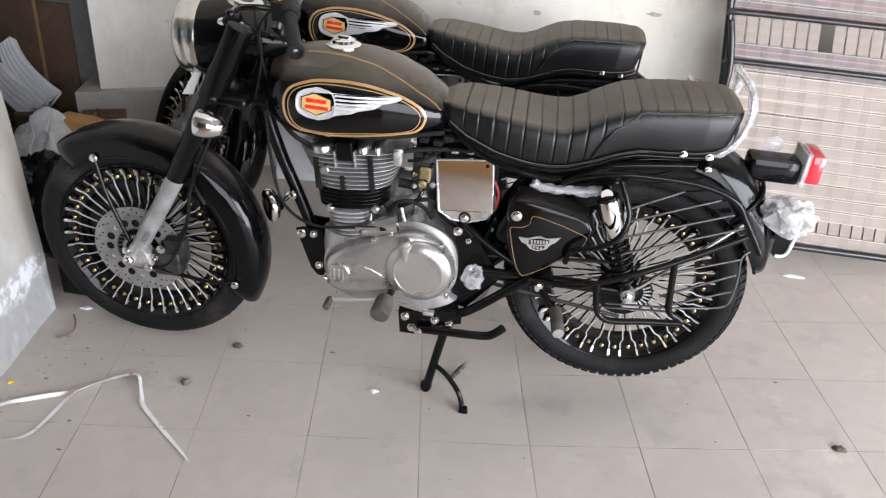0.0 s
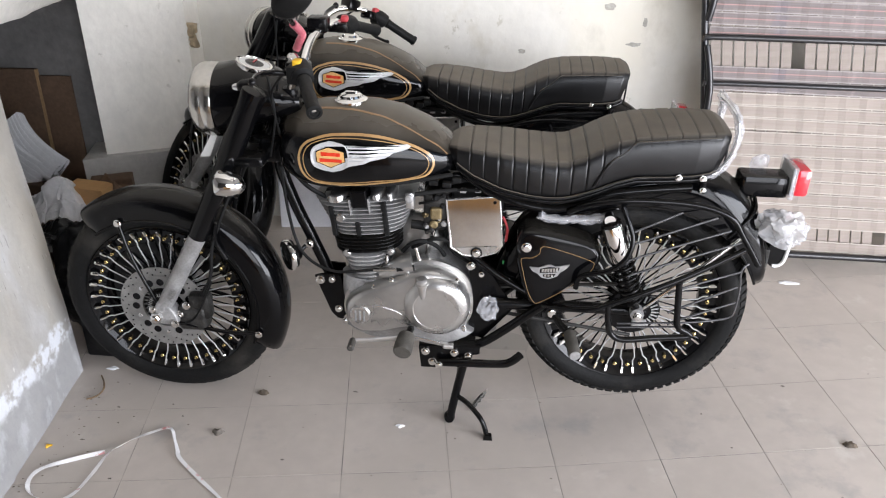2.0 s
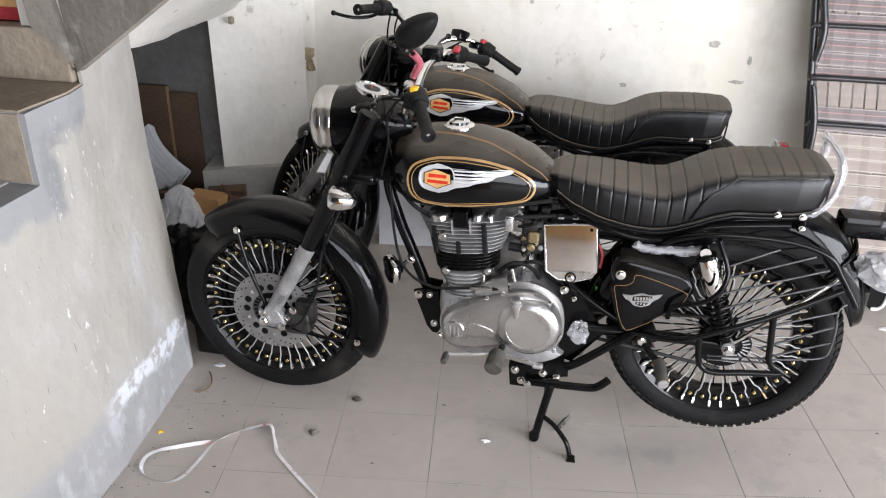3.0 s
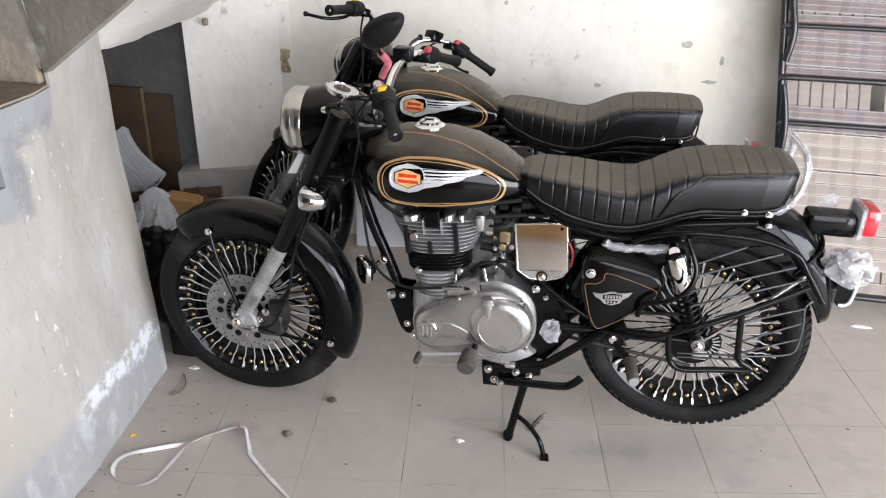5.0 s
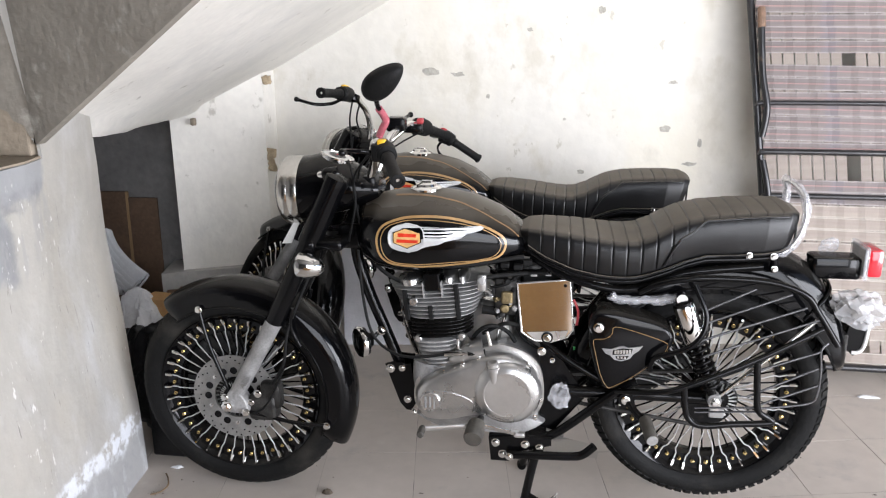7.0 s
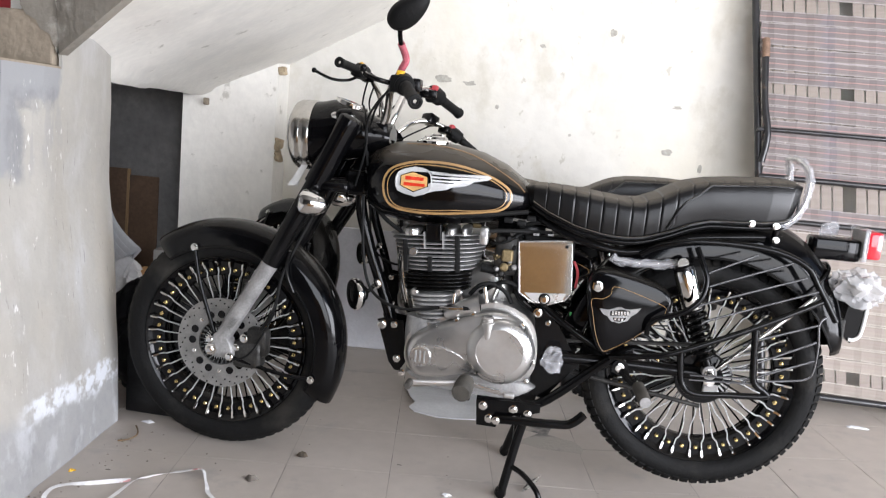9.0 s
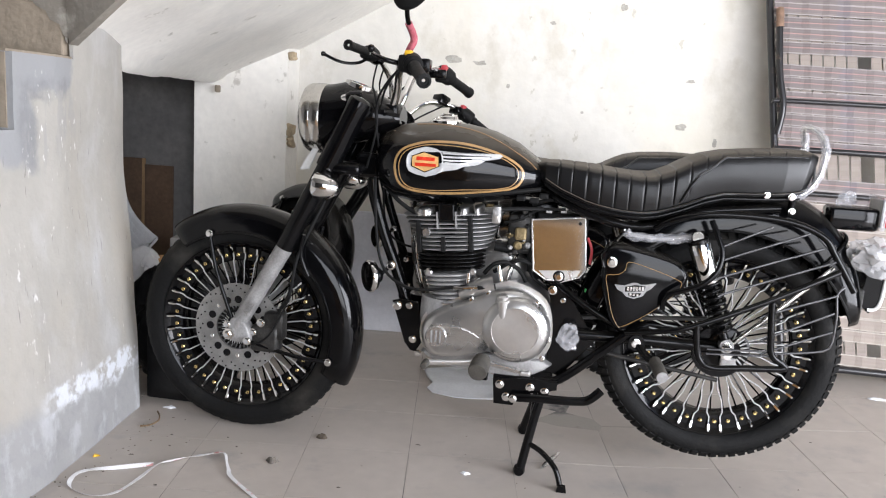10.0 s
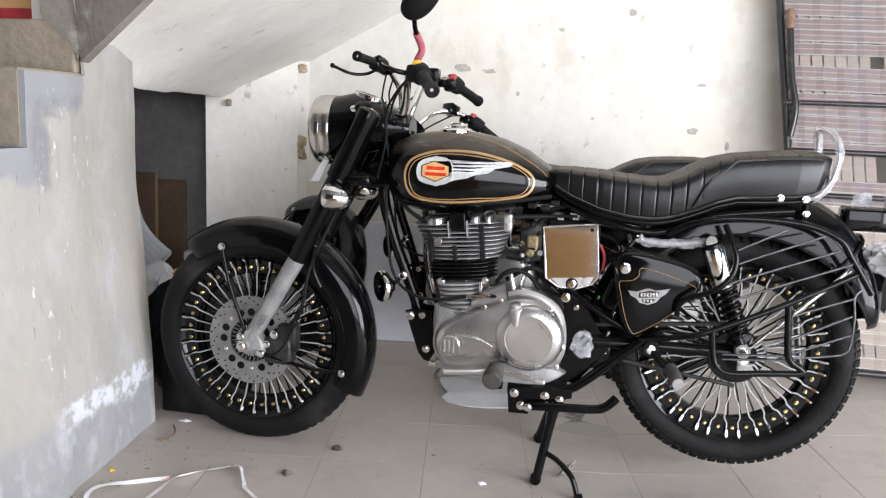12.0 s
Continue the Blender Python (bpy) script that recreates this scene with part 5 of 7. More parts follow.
    part("horn_bracket", tube([(0.412, -0.035, 0.515), (0.428, -0.022, 0.53), (0.438, -0.01, 0.55)], 0.006), M_FRAME, horn)
    return f


def crinkled(pts, r, amount, seg=16, n=14, seed=0.0):
    """A wrapped bar: an uneven, folded sleeve along points."""
    bm = tube(pts, r, seg=seg, n=n)
    for v in bm.verts:
        q = v.co * 55 + Vector((seed, 0, 0))
        v.co += amount * Vector((noise.noise(q), noise.noise(q + Vector((9, 0, 0))), noise.noise(q + Vector((0, 9, 0)))))
    return bm


def side_gear(bike):
    """Battery cover, side box, shock, guard, tail."""
    o = [(0.833, 0.7145), (0.975, 0.731), (0.988, 0.590), (0.972, 0.569), (0.926, 0.553), (0.882, 0.556), (0.848, 0.577)]
    bc = part("battery_cover", slab(o, -0.086, -0.055), M_CHROME, bike, "mirror-chrome battery cover")
    bc.matrix_basis = Matrix.Translation((0, -0.070 + 0.018, 0.64)) @ Matrix.Rotation(radians(-3.0), 4, "X") @ Matrix.Translation((0, 0.070, -0.64))
    edge = [(x, -0.085, z) for x, z in o]
    part("cover_rim", tube(edge, 0.0036, seg=8, n=1, closed=True), M_RIM, bc, "", 60)
    part("cover_lip", slab([(0.862, 0.578), (0.975, 0.588), (0.966, 0.570), (0.926, 0.556), (0.884, 0.559)], -0.0885, -0.084), M_ALU, bc)
    part("cover_washer", lathe([(0.016, 0.003), (0.016, -0.003), (0.011, -0.004)], (0.918, -0.088, 0.5665), (0, 1, 0), 20), M_RUBBER, bc)
    bolt(bc, 0.918, -0.091, 0.5665, 0.0095, 0.010)
    part("cover_hole", lathe([(0.0048, 0.002), (0.0048, -0.0012)], (0.962, -0.086, 0.714), (0, 1, 0), 14), M_FRAME, bc)
    part("battery_case", box(0.845, 0.985, -0.05, 0.10, 0.56, 0.735, 0.006), M_RUBBER, bc)
    part("cover_lug", box(0.868, 0.885, -0.085, -0.06, 0.735, 0.742, 0.002), M_CAST, bc)
    part("cover_lug", box(0.908, 0.924, -0.085, -0.06, 0.738, 0.745, 0.002), M_CAST, bc)
    part("red_cable", tube([(0.985, -0.075, 0.68), (0.998, -0.08, 0.65), (0.996, -0.08, 0.61)], 0.0036), M_REDCAP, bike, "red battery cable", 60)
    part("green_tag", box(0.990, 1.006, -0.06, -0.05, 0.527, 0.537, 0.002), M_GREEN, bike, "green plastic connector")
    # triangular side box
    o = [(1.016, 0.60), (1.016, 0.650), (1.030, 0.676), (1.058, 0.683), (1.125, 0.674), (1.200, 0.657), (1.232, 0.638), (1.244, 0.612), (1.228, 0.577), (1.165, 0.520), (1.105, 0.470), (1.080, 0.460), (1.056, 0.470), (1.028, 0.54)]
    o = [(x + 0.010 * (1.244 - x) / 0.228, z - 0.004) for x, z in o]
    sb = part("side_box", slab(o, -0.152, -0.075, None, 0.016, 0.020, 4), M_PAINT, bike, "gloss black triangular side box with a gold line", 50)
    line = [(1.039, 0.5985), (1.066, 0.603), (1.085, 0.617), (1.091, 0.638), (1.140, 0.6285), (1.216, 0.604), (1.2265, 0.590), (1.211, 0.563), (1.156, 0.5105), (1.095, 0.4695), (1.078, 0.470), (1.060, 0.5056), (1.045, 0.563)]
    part("pinstripe", tube([(x, -0.1525, z) for x, z in line], 0.00062, seg=5, n=3, closed=True), M_GOLD, sb, "thin gold pinstripe", 60)
    part("lock_recess", lathe([(0.026, 0.006), (0.024, -0.002), (0.020, 0.0), (0.004, 0.001)], (1.050, -0.150, 0.634), (0, 1, 0), 28), M_FRAME, sb, "", 40)
    bolt(sb, 1.050, -0.152, 0.634, 0.011, 0.012)
    wing = [(1.054, 0.583), (1.085, 0.582), (1.112, 0.594), (1.125, 0.596), (1.140, 0.590), (1.158, 0.592), (1.190, 0.600), (1.176, 0.580), (1.160, 0.569), (1.150, 0.552), (1.122, 0.540), (1.095, 0.545), (1.082, 0.560), (1.066, 0.566)]
    wing = [(1.113 + 0.76 * (x - 1.122), 0.566 + 0.76 * (z - 0.568)) for x, z in wing]
    em = part("emblem", slab(wing, -0.1562, -0.150), M_CAST, sb, "silver winged emblem")
    part("emblem_field", slab([(1.0887, 0.5744), (1.1130, 0.5812), (1.1388, 0.5804), (1.1358, 0.5668), (1.1115, 0.5637), (1.0887, 0.5614)], -0.1568, -0.155), M_FRAME, em)
    part("emblem_field", slab([(1.0963, 0.5584), (1.1305, 0.5614), (1.1252, 0.5523), (1.1115, 0.5485), (1.0993, 0.5508)], -0.1568, -0.155), M_FRAME, em)
    for k in range(6):
        x = 1.0932 + 0.0074 * k
        part("bar", box(x, x + 0.0052, -0.1574, -0.156, 0.5645 + 0.0007 * k, 0.575 + 0.0007 * k), M_ALU, em)
    for k in range(3):
        x = 1.1008 + 0.0087 * k
        part("bar", box(x, x + 0.0053, -0.1574, -0.156, 0.552, 0.5588), M_ALU, em)
    # shock absorbers
    for s in (-1, 1):
        top, low = Vector((1.255, s * 0.128, 0.716)), Vector((1.358, s * 0.128, 0.440))
        ax = (low - top).normalized()
        sk = part("shock_absorber", lathe([(0.012, 0.014), (0.026, 0.017), (0.0285, 0.024), (0.0285, 0.118), (0.026, 0.124), (0.010, 0.125)], top, ax, 28), M_CHROME, bike, "chrome-covered rear shock absorber", 40)
        u = ax.cross((0, 1, 0)).normalized()
        w = ax.cross(u)
        coil = [top + ax * (0.122 + 0.13 * k / 84) + 0.026 * (math.cos(k * 0.55) * u + math.sin(k * 0.55) * w) for k in range(85)]
        part("spring", tube(coil, 0.0048, seg=7, n=1), M_FRAME, sk, "black coil spring", 60)
        part("damper_rod", tube([top + ax * 0.10, low], 0.012), M_FRAME, sk, "", 60)
        part("lower_eye", lathe([(0.018, 0.014), (0.018, -0.014)], low, (0, 1, 0), 18), M_CAST, sk, "", 40)
        part("top_cap", lathe([(0.020, 0.006), (0.0265, 0.010), (0.0265, 0.020)], top, ax, 20), M_FRAME, sk, "", 40)
        part("upper_eye", lathe([(0.014, 0.014), (0.014, -0.014)], top, (0, 1, 0), 18), M_CHROME, sk, "", 40)
        bolt(sk, low.x, low.y - 0.016, low.z, 0.010, 0.012)
    wr = part("wrapped_stay", crinkled([(1.078, -0.112, 0.712), (1.092, -0.112, 0.701), (1.13, -0.114, 0.700), (1.19, -0.114, 0.702), (1.235, -0.115, 0.708), (1.254, -0.116, 0.716)], 0.0115, 0.006), M_WRAP, bike, "steel stay in crinkled clear plastic wrap", 60)
    part("stay_bar", tube([(1.085, -0.112, 0.706), (1.13, -0.114, 0.700), (1.19, -0.114, 0.702), (1.250, -0.116, 0.715)], 0.0055), M_CAST, wr)
    part("stay_bolt", tube([(1.255, -0.118, 0.72), (1.258, -0.135, 0.715)], 0.009), M_CHROME, wr)
    # grab rail, wrapped
    loop = [(1.462, 0.098, 0.832), (1.500, 0.098, 0.840), (1.530, 0.096, 0.882), (1.541, 0.093, 0.935), (1.535, 0.080, 0.978), (1.521, 0.048, 1.000)]
    loop = [(x, -y, z) for x, y, z in loop] + [(1.514, 0.0, 1.004)] + loop[::-1]
    rail = part("grab_rail", crinkled(loop, 0.0104, 0.0042, seg=12, n=10, seed=3), M_WRAP, bike, "passenger grab rail in clear plastic wrap", 60)
    part("rail_bar", tube(loop, 0.0055, seg=8), M_CHROME, rail, "", 60)
    rod = part("seat_stay", tube([(1.478, -0.095, 0.82), (1.478, -0.09, 0.785)], 0.009), M_FRAME, bike, "", 60)
    bolt(rod, 1.478, -0.104, 0.795, 0.0068, 0.007)
    # tail lamp on its bracket
    tl = part("tail_lamp", box(1.718, 1.756, -0.048, 0.048, 0.764, 0.838, 0.010), M_RED, bike, "red tail lamp on a dark bracket", 30)
    part("lamp_bracket", box(1.590, 1.712, -0.036, 0.036, 0.752, 0.811, 0.010), M_PAINT, tl, "dark shiny lamp bracket", 30)
    part("lamp_seat", box(1.706, 1.720, -0.053, 0.053, 0.757, 0.845, 0.004), M_WRAP, tl)
    part("lamp_trim", box(1.709, 1.7175, -0.047, 0.047, 0.766, 0.836, 0.003), M_CAST, tl)
    plate = part("number_plate_holder", slab([(1.715, 0.66), (1.758, 0.66), (1.750, 0.56), (1.728, 0.535), (1.700, 0.56)], -0.012, 0.10), M_FRAME, bike, "black plate holder with a pale edge")
    part("plate_edge", tube([(1.758, -0.014, 0.655), (1.752, -0.014, 0.57), (1.740, -0.014, 0.548), (1.722, -0.014, 0.545)], 0.005), M_WHITEPAINT, plate, "", 60)
    part("reflector", box(1.69, 1.705, -0.03, 0.02, 0.535, 0.60, 0.004), M_DARKMETAL, plate)
    # indicator in a plastic bag
    bm = bmesh.new()
    bmesh.ops.create_icosphere(bm, subdivisions=4, radius=1.0)
    for v in bm.verts:
        d = 1 + 0.30 * noise.noise(v.co * 2.0) + 0.22 * abs(noise.noise(v.co * 4.3)) + 0.10 * noise.noise(v.co * 9.0)
        v.co = Vector((1.700 + 0.060 * v.co.x * d, -0.085 + 0.045 * v.co.y * d, 0.695 + 0.046 * v.co.z * d - 0.012 * v.co.x))
    ind = part("wrapped_indicator", bm, M_BAG, bike, "rear indicator in a crumpled clear plastic bag", 22)
    part("indicator_body", lathe([(0.006, -0.045), (0.026, -0.02), (0.030, 0.0), (0.026, 0.02), (0.006, 0.028)], (1.70, -0.085, 0.70), (1, 0, 0), 20), M_ALU, ind, "", 40)
    part("indicator_stem", tube([(1.665, -0.075, 0.70), (1.64, -0.03, 0.705)], 0.008), M_FRAME, ind)
    bm = bmesh.new()
    bmesh.ops.create_icosphere(bm, subdivisions=3, radius=1.0)
    for v in bm.verts:
        d = 0.9 + 0.45 * noise.noise(v.co * 2.9 + Vector((4, 1, 2))) + 0.25 * abs(noise.noise(v.co * 6))
        v.co = Vector((0.957 + 0.028 * v.co.x * d, -0.105 + 0.022 * v.co.y * d, 0.412 + 0.036 * v.co.z * d))
    part("wrapped_switch", bm, M_WRAP, bike, "brake switch in crinkled clear plastic", 26)
    bm = bmesh.new()
    bmesh.ops.create_icosphere(bm, subdivisions=3, radius=1.0)
    for v in bm.verts:
        d = 1 + 0.4 * noise.noise(v.co * 2.2 + Vector((1, 7, 2)))
        v.co = Vector((1.645 + 0.024 * v.co.x * d, 0.03 + 0.012 * v.co.y * d, 0.826 + 0.022 * v.co.z * d + 0.3 * (v.co.x * 0.01)))
    part("plastic_scrap", bm, M_WRAP, bike, "scrap of clear plastic behind the seat", 25)


def leg_guard(bike):
    g = part("leg_guard", tube([(1.105, -0.125, 0.445), (1.20, -0.19, 0.478), (1.271, -0.20, 0.504), (1.43, -0.19, 0.578), (1.595, -0.155, 0.660)], 0.0078, seg=10), M_FRAME, bike, "black tubular guard of bars beside the rear wheel", 60)
    part("post", tube([(1.281, -0.155, 0.762), (1.300, -0.17, 0.72), (1.311, -0.18, 0.682), (1.300, -0.19, 0.637), (1.262, -0.19, 0.600), (1.195, -0.17, 0.566), (1.185, -0.16, 0.525)], 0.0072, seg=10), M_FRAME, g, "", 60)
    part("foot_loop", tube([(1.268, -0.20, 0.503), (1.274, -0.20, 0.45), (1.285, -0.20, 0.415), (1.318, -0.20, 0.398), (1.40, -0.19, 0.403), (1.487, -0.185, 0.410), (1.484, -0.185, 0.422), (1.455, -0.19, 0.445), (1.447, -0.19, 0.50), (1.440, -0.19, 0.578)], 0.0085, seg=10), M_FRAME, g, "", 60)
    part("upper_rail", tube([(1.150, -0.12, 0.725), (1.20, -0.14, 0.757), (1.300, -0.15, 0.778), (1.454, -0.15, 0.775), (1.545, -0.148, 0.745), (1.584, -0.145, 0.696), (1.640, -0.14, 0.612)], 0.0082, seg=10), M_FRAME, g, "", 60)
    for a, b in (((1.333, 0.713), (1.425, 0.760)), ((1.335, 0.676), (1.511, 0.750)), ((1.330, 0.630), (1.549, 0.717)), ((1.345, 0.590), (1.580, 0.686)), ((1.450, 0.546), (1.594, 0.603)), ((1.458, 0.488), (1.594, 0.559)), ((1.462, 0.452), (1.597, 0.512))):
        part("rod", tube([(a[0] - 0.03, -0.172, a[1] - 0.016), (a[0], -0.17, a[1]), (b[0], -0.165, b[1])], 0.0031, seg=7), M_ROD, g, "", 60)
    part("rod", tube([(1.455, -0.17, 0.440), (1.55, -0.168, 0.455), (1.585, -0.165, 0.464), (1.598, -0.165, 0.485), (1.600, -0.165, 0.55), (1.594, -0.165, 0.605), (1.610, -0.16, 0.625)], 0.0031, seg=7), M_ROD, g, "", 60)
    for k, z in enumerate((0.418, 0.430)):
        part("rod", tube([(1.30, -0.19, z + 0.012), (1.46, -0.185, z + 0.022)], 0.003, seg=6), M_ROD, g, "", 60)


def front_end(bike):
    """Fork, lamp, bars: all that turns with the steering. Returns its parts."""
    got = []

    def P(name, bm, material, label="", smooth=50):
        ob = part(name, bm, material, bike, label, smooth)
        got.append(ob)
        return ob
    rim = wheel(bike, "front_wheel", FW, False)
    got.append(rim)
    brake_disc(rim, FW, -0.064, 0.104, 0.133, 0.066)
    cal = P("brake_caliper", box(0.050, 0.135, -0.10, -0.045, 0.265, 0.345, 0.012), M_DARKMETAL, "black brake caliper")
    bolt(cal, 0.062, -0.102, 0.325, 0.009, 0.008)
    bolt(cal, 0.085, -0.102, 0.355, 0.010, 0.008)
    part("caliper_body", box(0.085, 0.150, -0.095, -0.05, 0.30, 0.385, 0.014), M_DARKMETAL, cal, "", 40)
    part("brake_hose", tube([(0.12, -0.085, 0.37), (0.165, -0.09, 0.45), (0.185, -0.085, 0.56), (0.25, -0.06, 0.72)], 0.005), M_RUBBER, cal, "", 60)
    part("sensor_cable", tube([(0.02, -0.095, 0.30), (0.06, -0.105, 0.29), (0.11, -0.10, 0.32), (0.17, -0.10, 0.44)], 0.003), M_RUBBER, cal, "", 60)
    for s in (-1, 1):
        leg = P("fork_leg", tube([(0.012, s * 0.098, 0.335), (0.030, s * 0.096, 0.37), (0.148, s * 0.090, 0.583)], (0.0215, 0.0245), seg=20), M_CAST, "cast aluminium fork leg, black above", 60)
        foot = slab([(-0.020, 0.318), (-0.012, 0.340), (0.008, 0.368), (0.044, 0.350), (0.058, 0.310), (0.050, 0.296), (0.0, 0.296)], s * 0.098 - 0.020, s * 0.098 + 0.020, None, 0.006, 0.008, 3)
        part("fork_foot", foot, M_CAST, leg, "", 50)
        part("fork_cover", tube([(0.146, s * 0.090, 0.580), (0.336, s * 0.090, 0.967)], 0.0270, seg=20), M_FRAME, leg, "", 60)
        part("axle_nut", lathe([(0.018, 0.0), (0.018, -0.006), (0.011, -0.007), (0.011, -0.018), (0.006, -0.020)], (-0.004, s * 0.118, 0.318), (0, -s, 0), 6), M_CHROME, leg)
        if s < 0:
            bolt(leg, 0.052, -0.122, 0.303, 0.010, 0.008)
            bolt(leg, -0.010, -0.118, 0.345, 0.009, 0.008)
    # raised letters on the fork leg
    data = bpy.data.curves.new("letters", "FONT")
    data.body, data.size, data.extrude = "ABS", 0.026, 0.0008
    tmp = new("letters", data)
    me = bpy.data.meshes.new_from_object(tmp.evaluated_get(bpy.context.evaluated_depsgraph_get()))
    bpy.data.objects.remove(tmp)
    me.materials.clear()
    me.materials.append(M_DISC)
    lt = new("letters", me)
    lt.parent = bike
    lt.matrix_basis = Matrix.Translation((0.052, -0.1215, 0.375)) @ Matrix.Rotation(radians(-60.5), 4, "Y") @ Matrix.Rotation(radians(90), 4, "X")
    got.append(lt)
    mg = mudguard(bike, "front_mudguard", FW, 0.359, 0.066, 0.283, -26, 129, "deep gloss black front mudguard, dusty on top")
    got.append(mg)
    for s in (-1, 1):
        part("mudguard_stay", tube([(-0.089, s * 0.072, 0.597), (-0.060, s * 0.085, 0.49), (-0.004, s * 0.092, 0.345)], 0.006), M_FRAME, mg, "", 60)
        part("mudguard_stay", tube([(0.28, s * 0.072, 0.250), (0.18, s * 0.088, 0.262), (0.03, s * 0.10, 0.300)], 0.006), M_FRAME, mg, "", 60)
        part("mudguard_stay", tube([(0.21, s * 0.07, 0.50), (0.19, s * 0.08, 0.56), (0.20, s * 0.085, 0.62)], 0.007), M_FRAME, mg, "", 60)
    bolt(mg, -0.089, -0.074, 0.597, 0.009, 0.008)
    bolt(mg, 0.28, -0.074, 0.250, 0.009, 0.008)
    # lamp housing
    rings = []
    for x, cz, ry, rt, rb in ((0.198, 0.944, 0.086, 0.088, 0.088), (0.215, 0.946, 0.092, 0.094, 0.092), (0.25, 0.948, 0.093, 0.096, 0.090), (0.29, 0.952, 0.090, 0.102, 0.082), (0.32, 0.958, 0.086, 0.092, 0.075), (0.37, 0.960, 0.080, 0.066, 0.062), (0.42, 0.960, 0.070, 0.045, 0.045), (0.45, 0.958, 0.05, 0.03, 0.03)):
        rings.append([(x, ry * math.cos(t), cz + (rt if math.sin(t) > 0 else rb) * math.sin(t)) for t in (2 * math.pi * k / 36 for k in range(36))])
    hl = P("headlamp", loft(rings), M_PAINT, "large black headlamp housing with a deep chrome rim", 50)
    part("headlamp_rim", lathe([(0.086, 0.012), (0.0955, 0.010), (0.0975, 0.004), (0.098, -0.014), (0.0970, -0.0155), (0.0970, -0.0175), (0.0980, -0.019), (0.0965, -0.036), (0.092, -0.045), (0.086, -0.049), (0.082, -0.047), (0.080, -0.02)], (0.222, 0, 0.946), (1, 0, 0.02), 48, None, True), M_LAMPRIM, hl, "chrome headlamp rim", 40)
    part("headlamp_lens", lathe([(0.084, -0.054), (0.072, -0.061), (0.05, -0.067), (0.025, -0.070), (0.004, -0.071)], (0.226, 0, 0.946), (1, 0, 0.02), 40), M_GLASS, hl, "fluted glass headlamp lens", 60)
    part("reflector_bowl", lathe([(0.080, -0.048), (0.06, -0.02), (0.03, -0.002), (0.004, 0.0)], (0.226, 0, 0.946), (1, 0, 0.02), 36), M_CHROME, hl, "", 60)
    sp = part("speedometer", lathe([(0.044, -0.02), (0.047, 0.0), (0.047, 0.006), (0.041, 0.007), (0.040, 0.004)], (0.325, 0, 1.040), (0.30, 0, 1), 40), M_CHROME, hl, "round speedometer with a pale dial", 40)
    dial = part("dial", lathe([(0.040, 0.003), (0.040, 0.0055)], (0.325, 0, 1.040), (0.30, 0, 1), 36), M_DIAL, sp)
    part("dial_centre", lathe([(0.024, 0.004), (0.024, 0.0062)], (0.325, 0, 1.040), (0.30, 0, 1), 30), M_FRAME, sp)
    part("needle", box(0.322, 0.326, -0.002, 0.028, 1.047, 1.0485), M_REDCAP, sp)
    for s in (-1, 1):
        part("pilot_lamp", lathe([(0.017, 0.03), (0.018, 0.0), (0.014, -0.008), (0.006, -0.016), (0.003, -0.020)], (0.318, s * 0.084, 1.008), (1, -0.1 * s, 0.1), 20), M_FRAME, hl, "", 50)
        part("pilot_lens", lathe([(0.012, 0.002), (0.009, -0.010), (0.003, -0.016)], (0.306, s * 0.084, 1.006), (1, -0.1 * s, 0.1), 16), M_CHROME, hl, "", 60)
        part("fork_shroud", tube([(0.262, s * 0.092, 0.815), (0.333, s * 0.092, 0.965), (0.346, s * 0.09, 0.992)], (0.032, 0.034), seg=18), M_PAINT, hl, "", 60)
        part("fork_cap", lathe([(0.034, 0.0), (0.033, 0.010), (0.022, 0.017), (0.004, 0.019)], (0.346, s * 0.09, 0.992), (0.45, 0, 0.89), 24), M_PAINT, hl, "", 50)
        ind = P("front_indicator", lathe([(0.033, -0.030), (0.036, -0.024), (0.035, -0.005), (0.030, 0.016), (0.020, 0.032), (0.010, 0.040), (0.003, 0.042)], (0.278, s * 0.150, 0.768), (1, 0, -0.08), 32), M_CHROME, "chrome teardrop-shaped front indicator", 60)
        part("indicator_lens", lathe([(0.031, -0.029), (0.024, -0.036), (0.012, -0.040), (0.003, -0.041)], (0.278, s * 0.150, 0.768), (1, 0, -0.08), 28), M_CHROME, ind, "", 60)
        part("indicator_stem", tube([(0.29, s * 0.125, 0.775), (0.285, s * 0.09, 0.79)], 0.009), M_FRAME, ind, "", 60)
    yoke = P("lower_yoke", box(0.245, 0.36, -0.115, 0.115, 0.80, 0.83, 0.010), M_FRAME, "black lower fork yoke")
    part("steering_stop", box(0.33, 0.40, -0.05, 0.05, 0.79, 0.86, 0.012), M_FRAME, yoke)
    pl = P("front_plate_bracket", slab([(0.168, 0.80), (0.205, 0.862), (0.224, 0.866), (0.196, 0.802)], -0.05, -0.045), M_WHITEPAINT, "bare metal plate bracket under the headlamp")
    # bars
    half = [(0.425, 0.035, 0.985), (0.440, 0.055, 1.030), (0.452, 0.095, 1.080), (0.470, 0.150, 1.103), (0.505, 0.225, 1.106), (0.575, 0.385, 1.052)]
    bar = P("handlebar", tube([(x, -y, z) for x, y, z in reversed(half)] + [(0.42, 0.0, 0.975)] + half, 0.0112, seg=14, n=6), M_CHROME, "chrome handlebar with black rubber grips", 60)
    part("bar_clamp", box(0.40, 0.445, -0.055, 0.055, 0.955, 1.0, 0.012), M_FRAME, bar, "", 40)
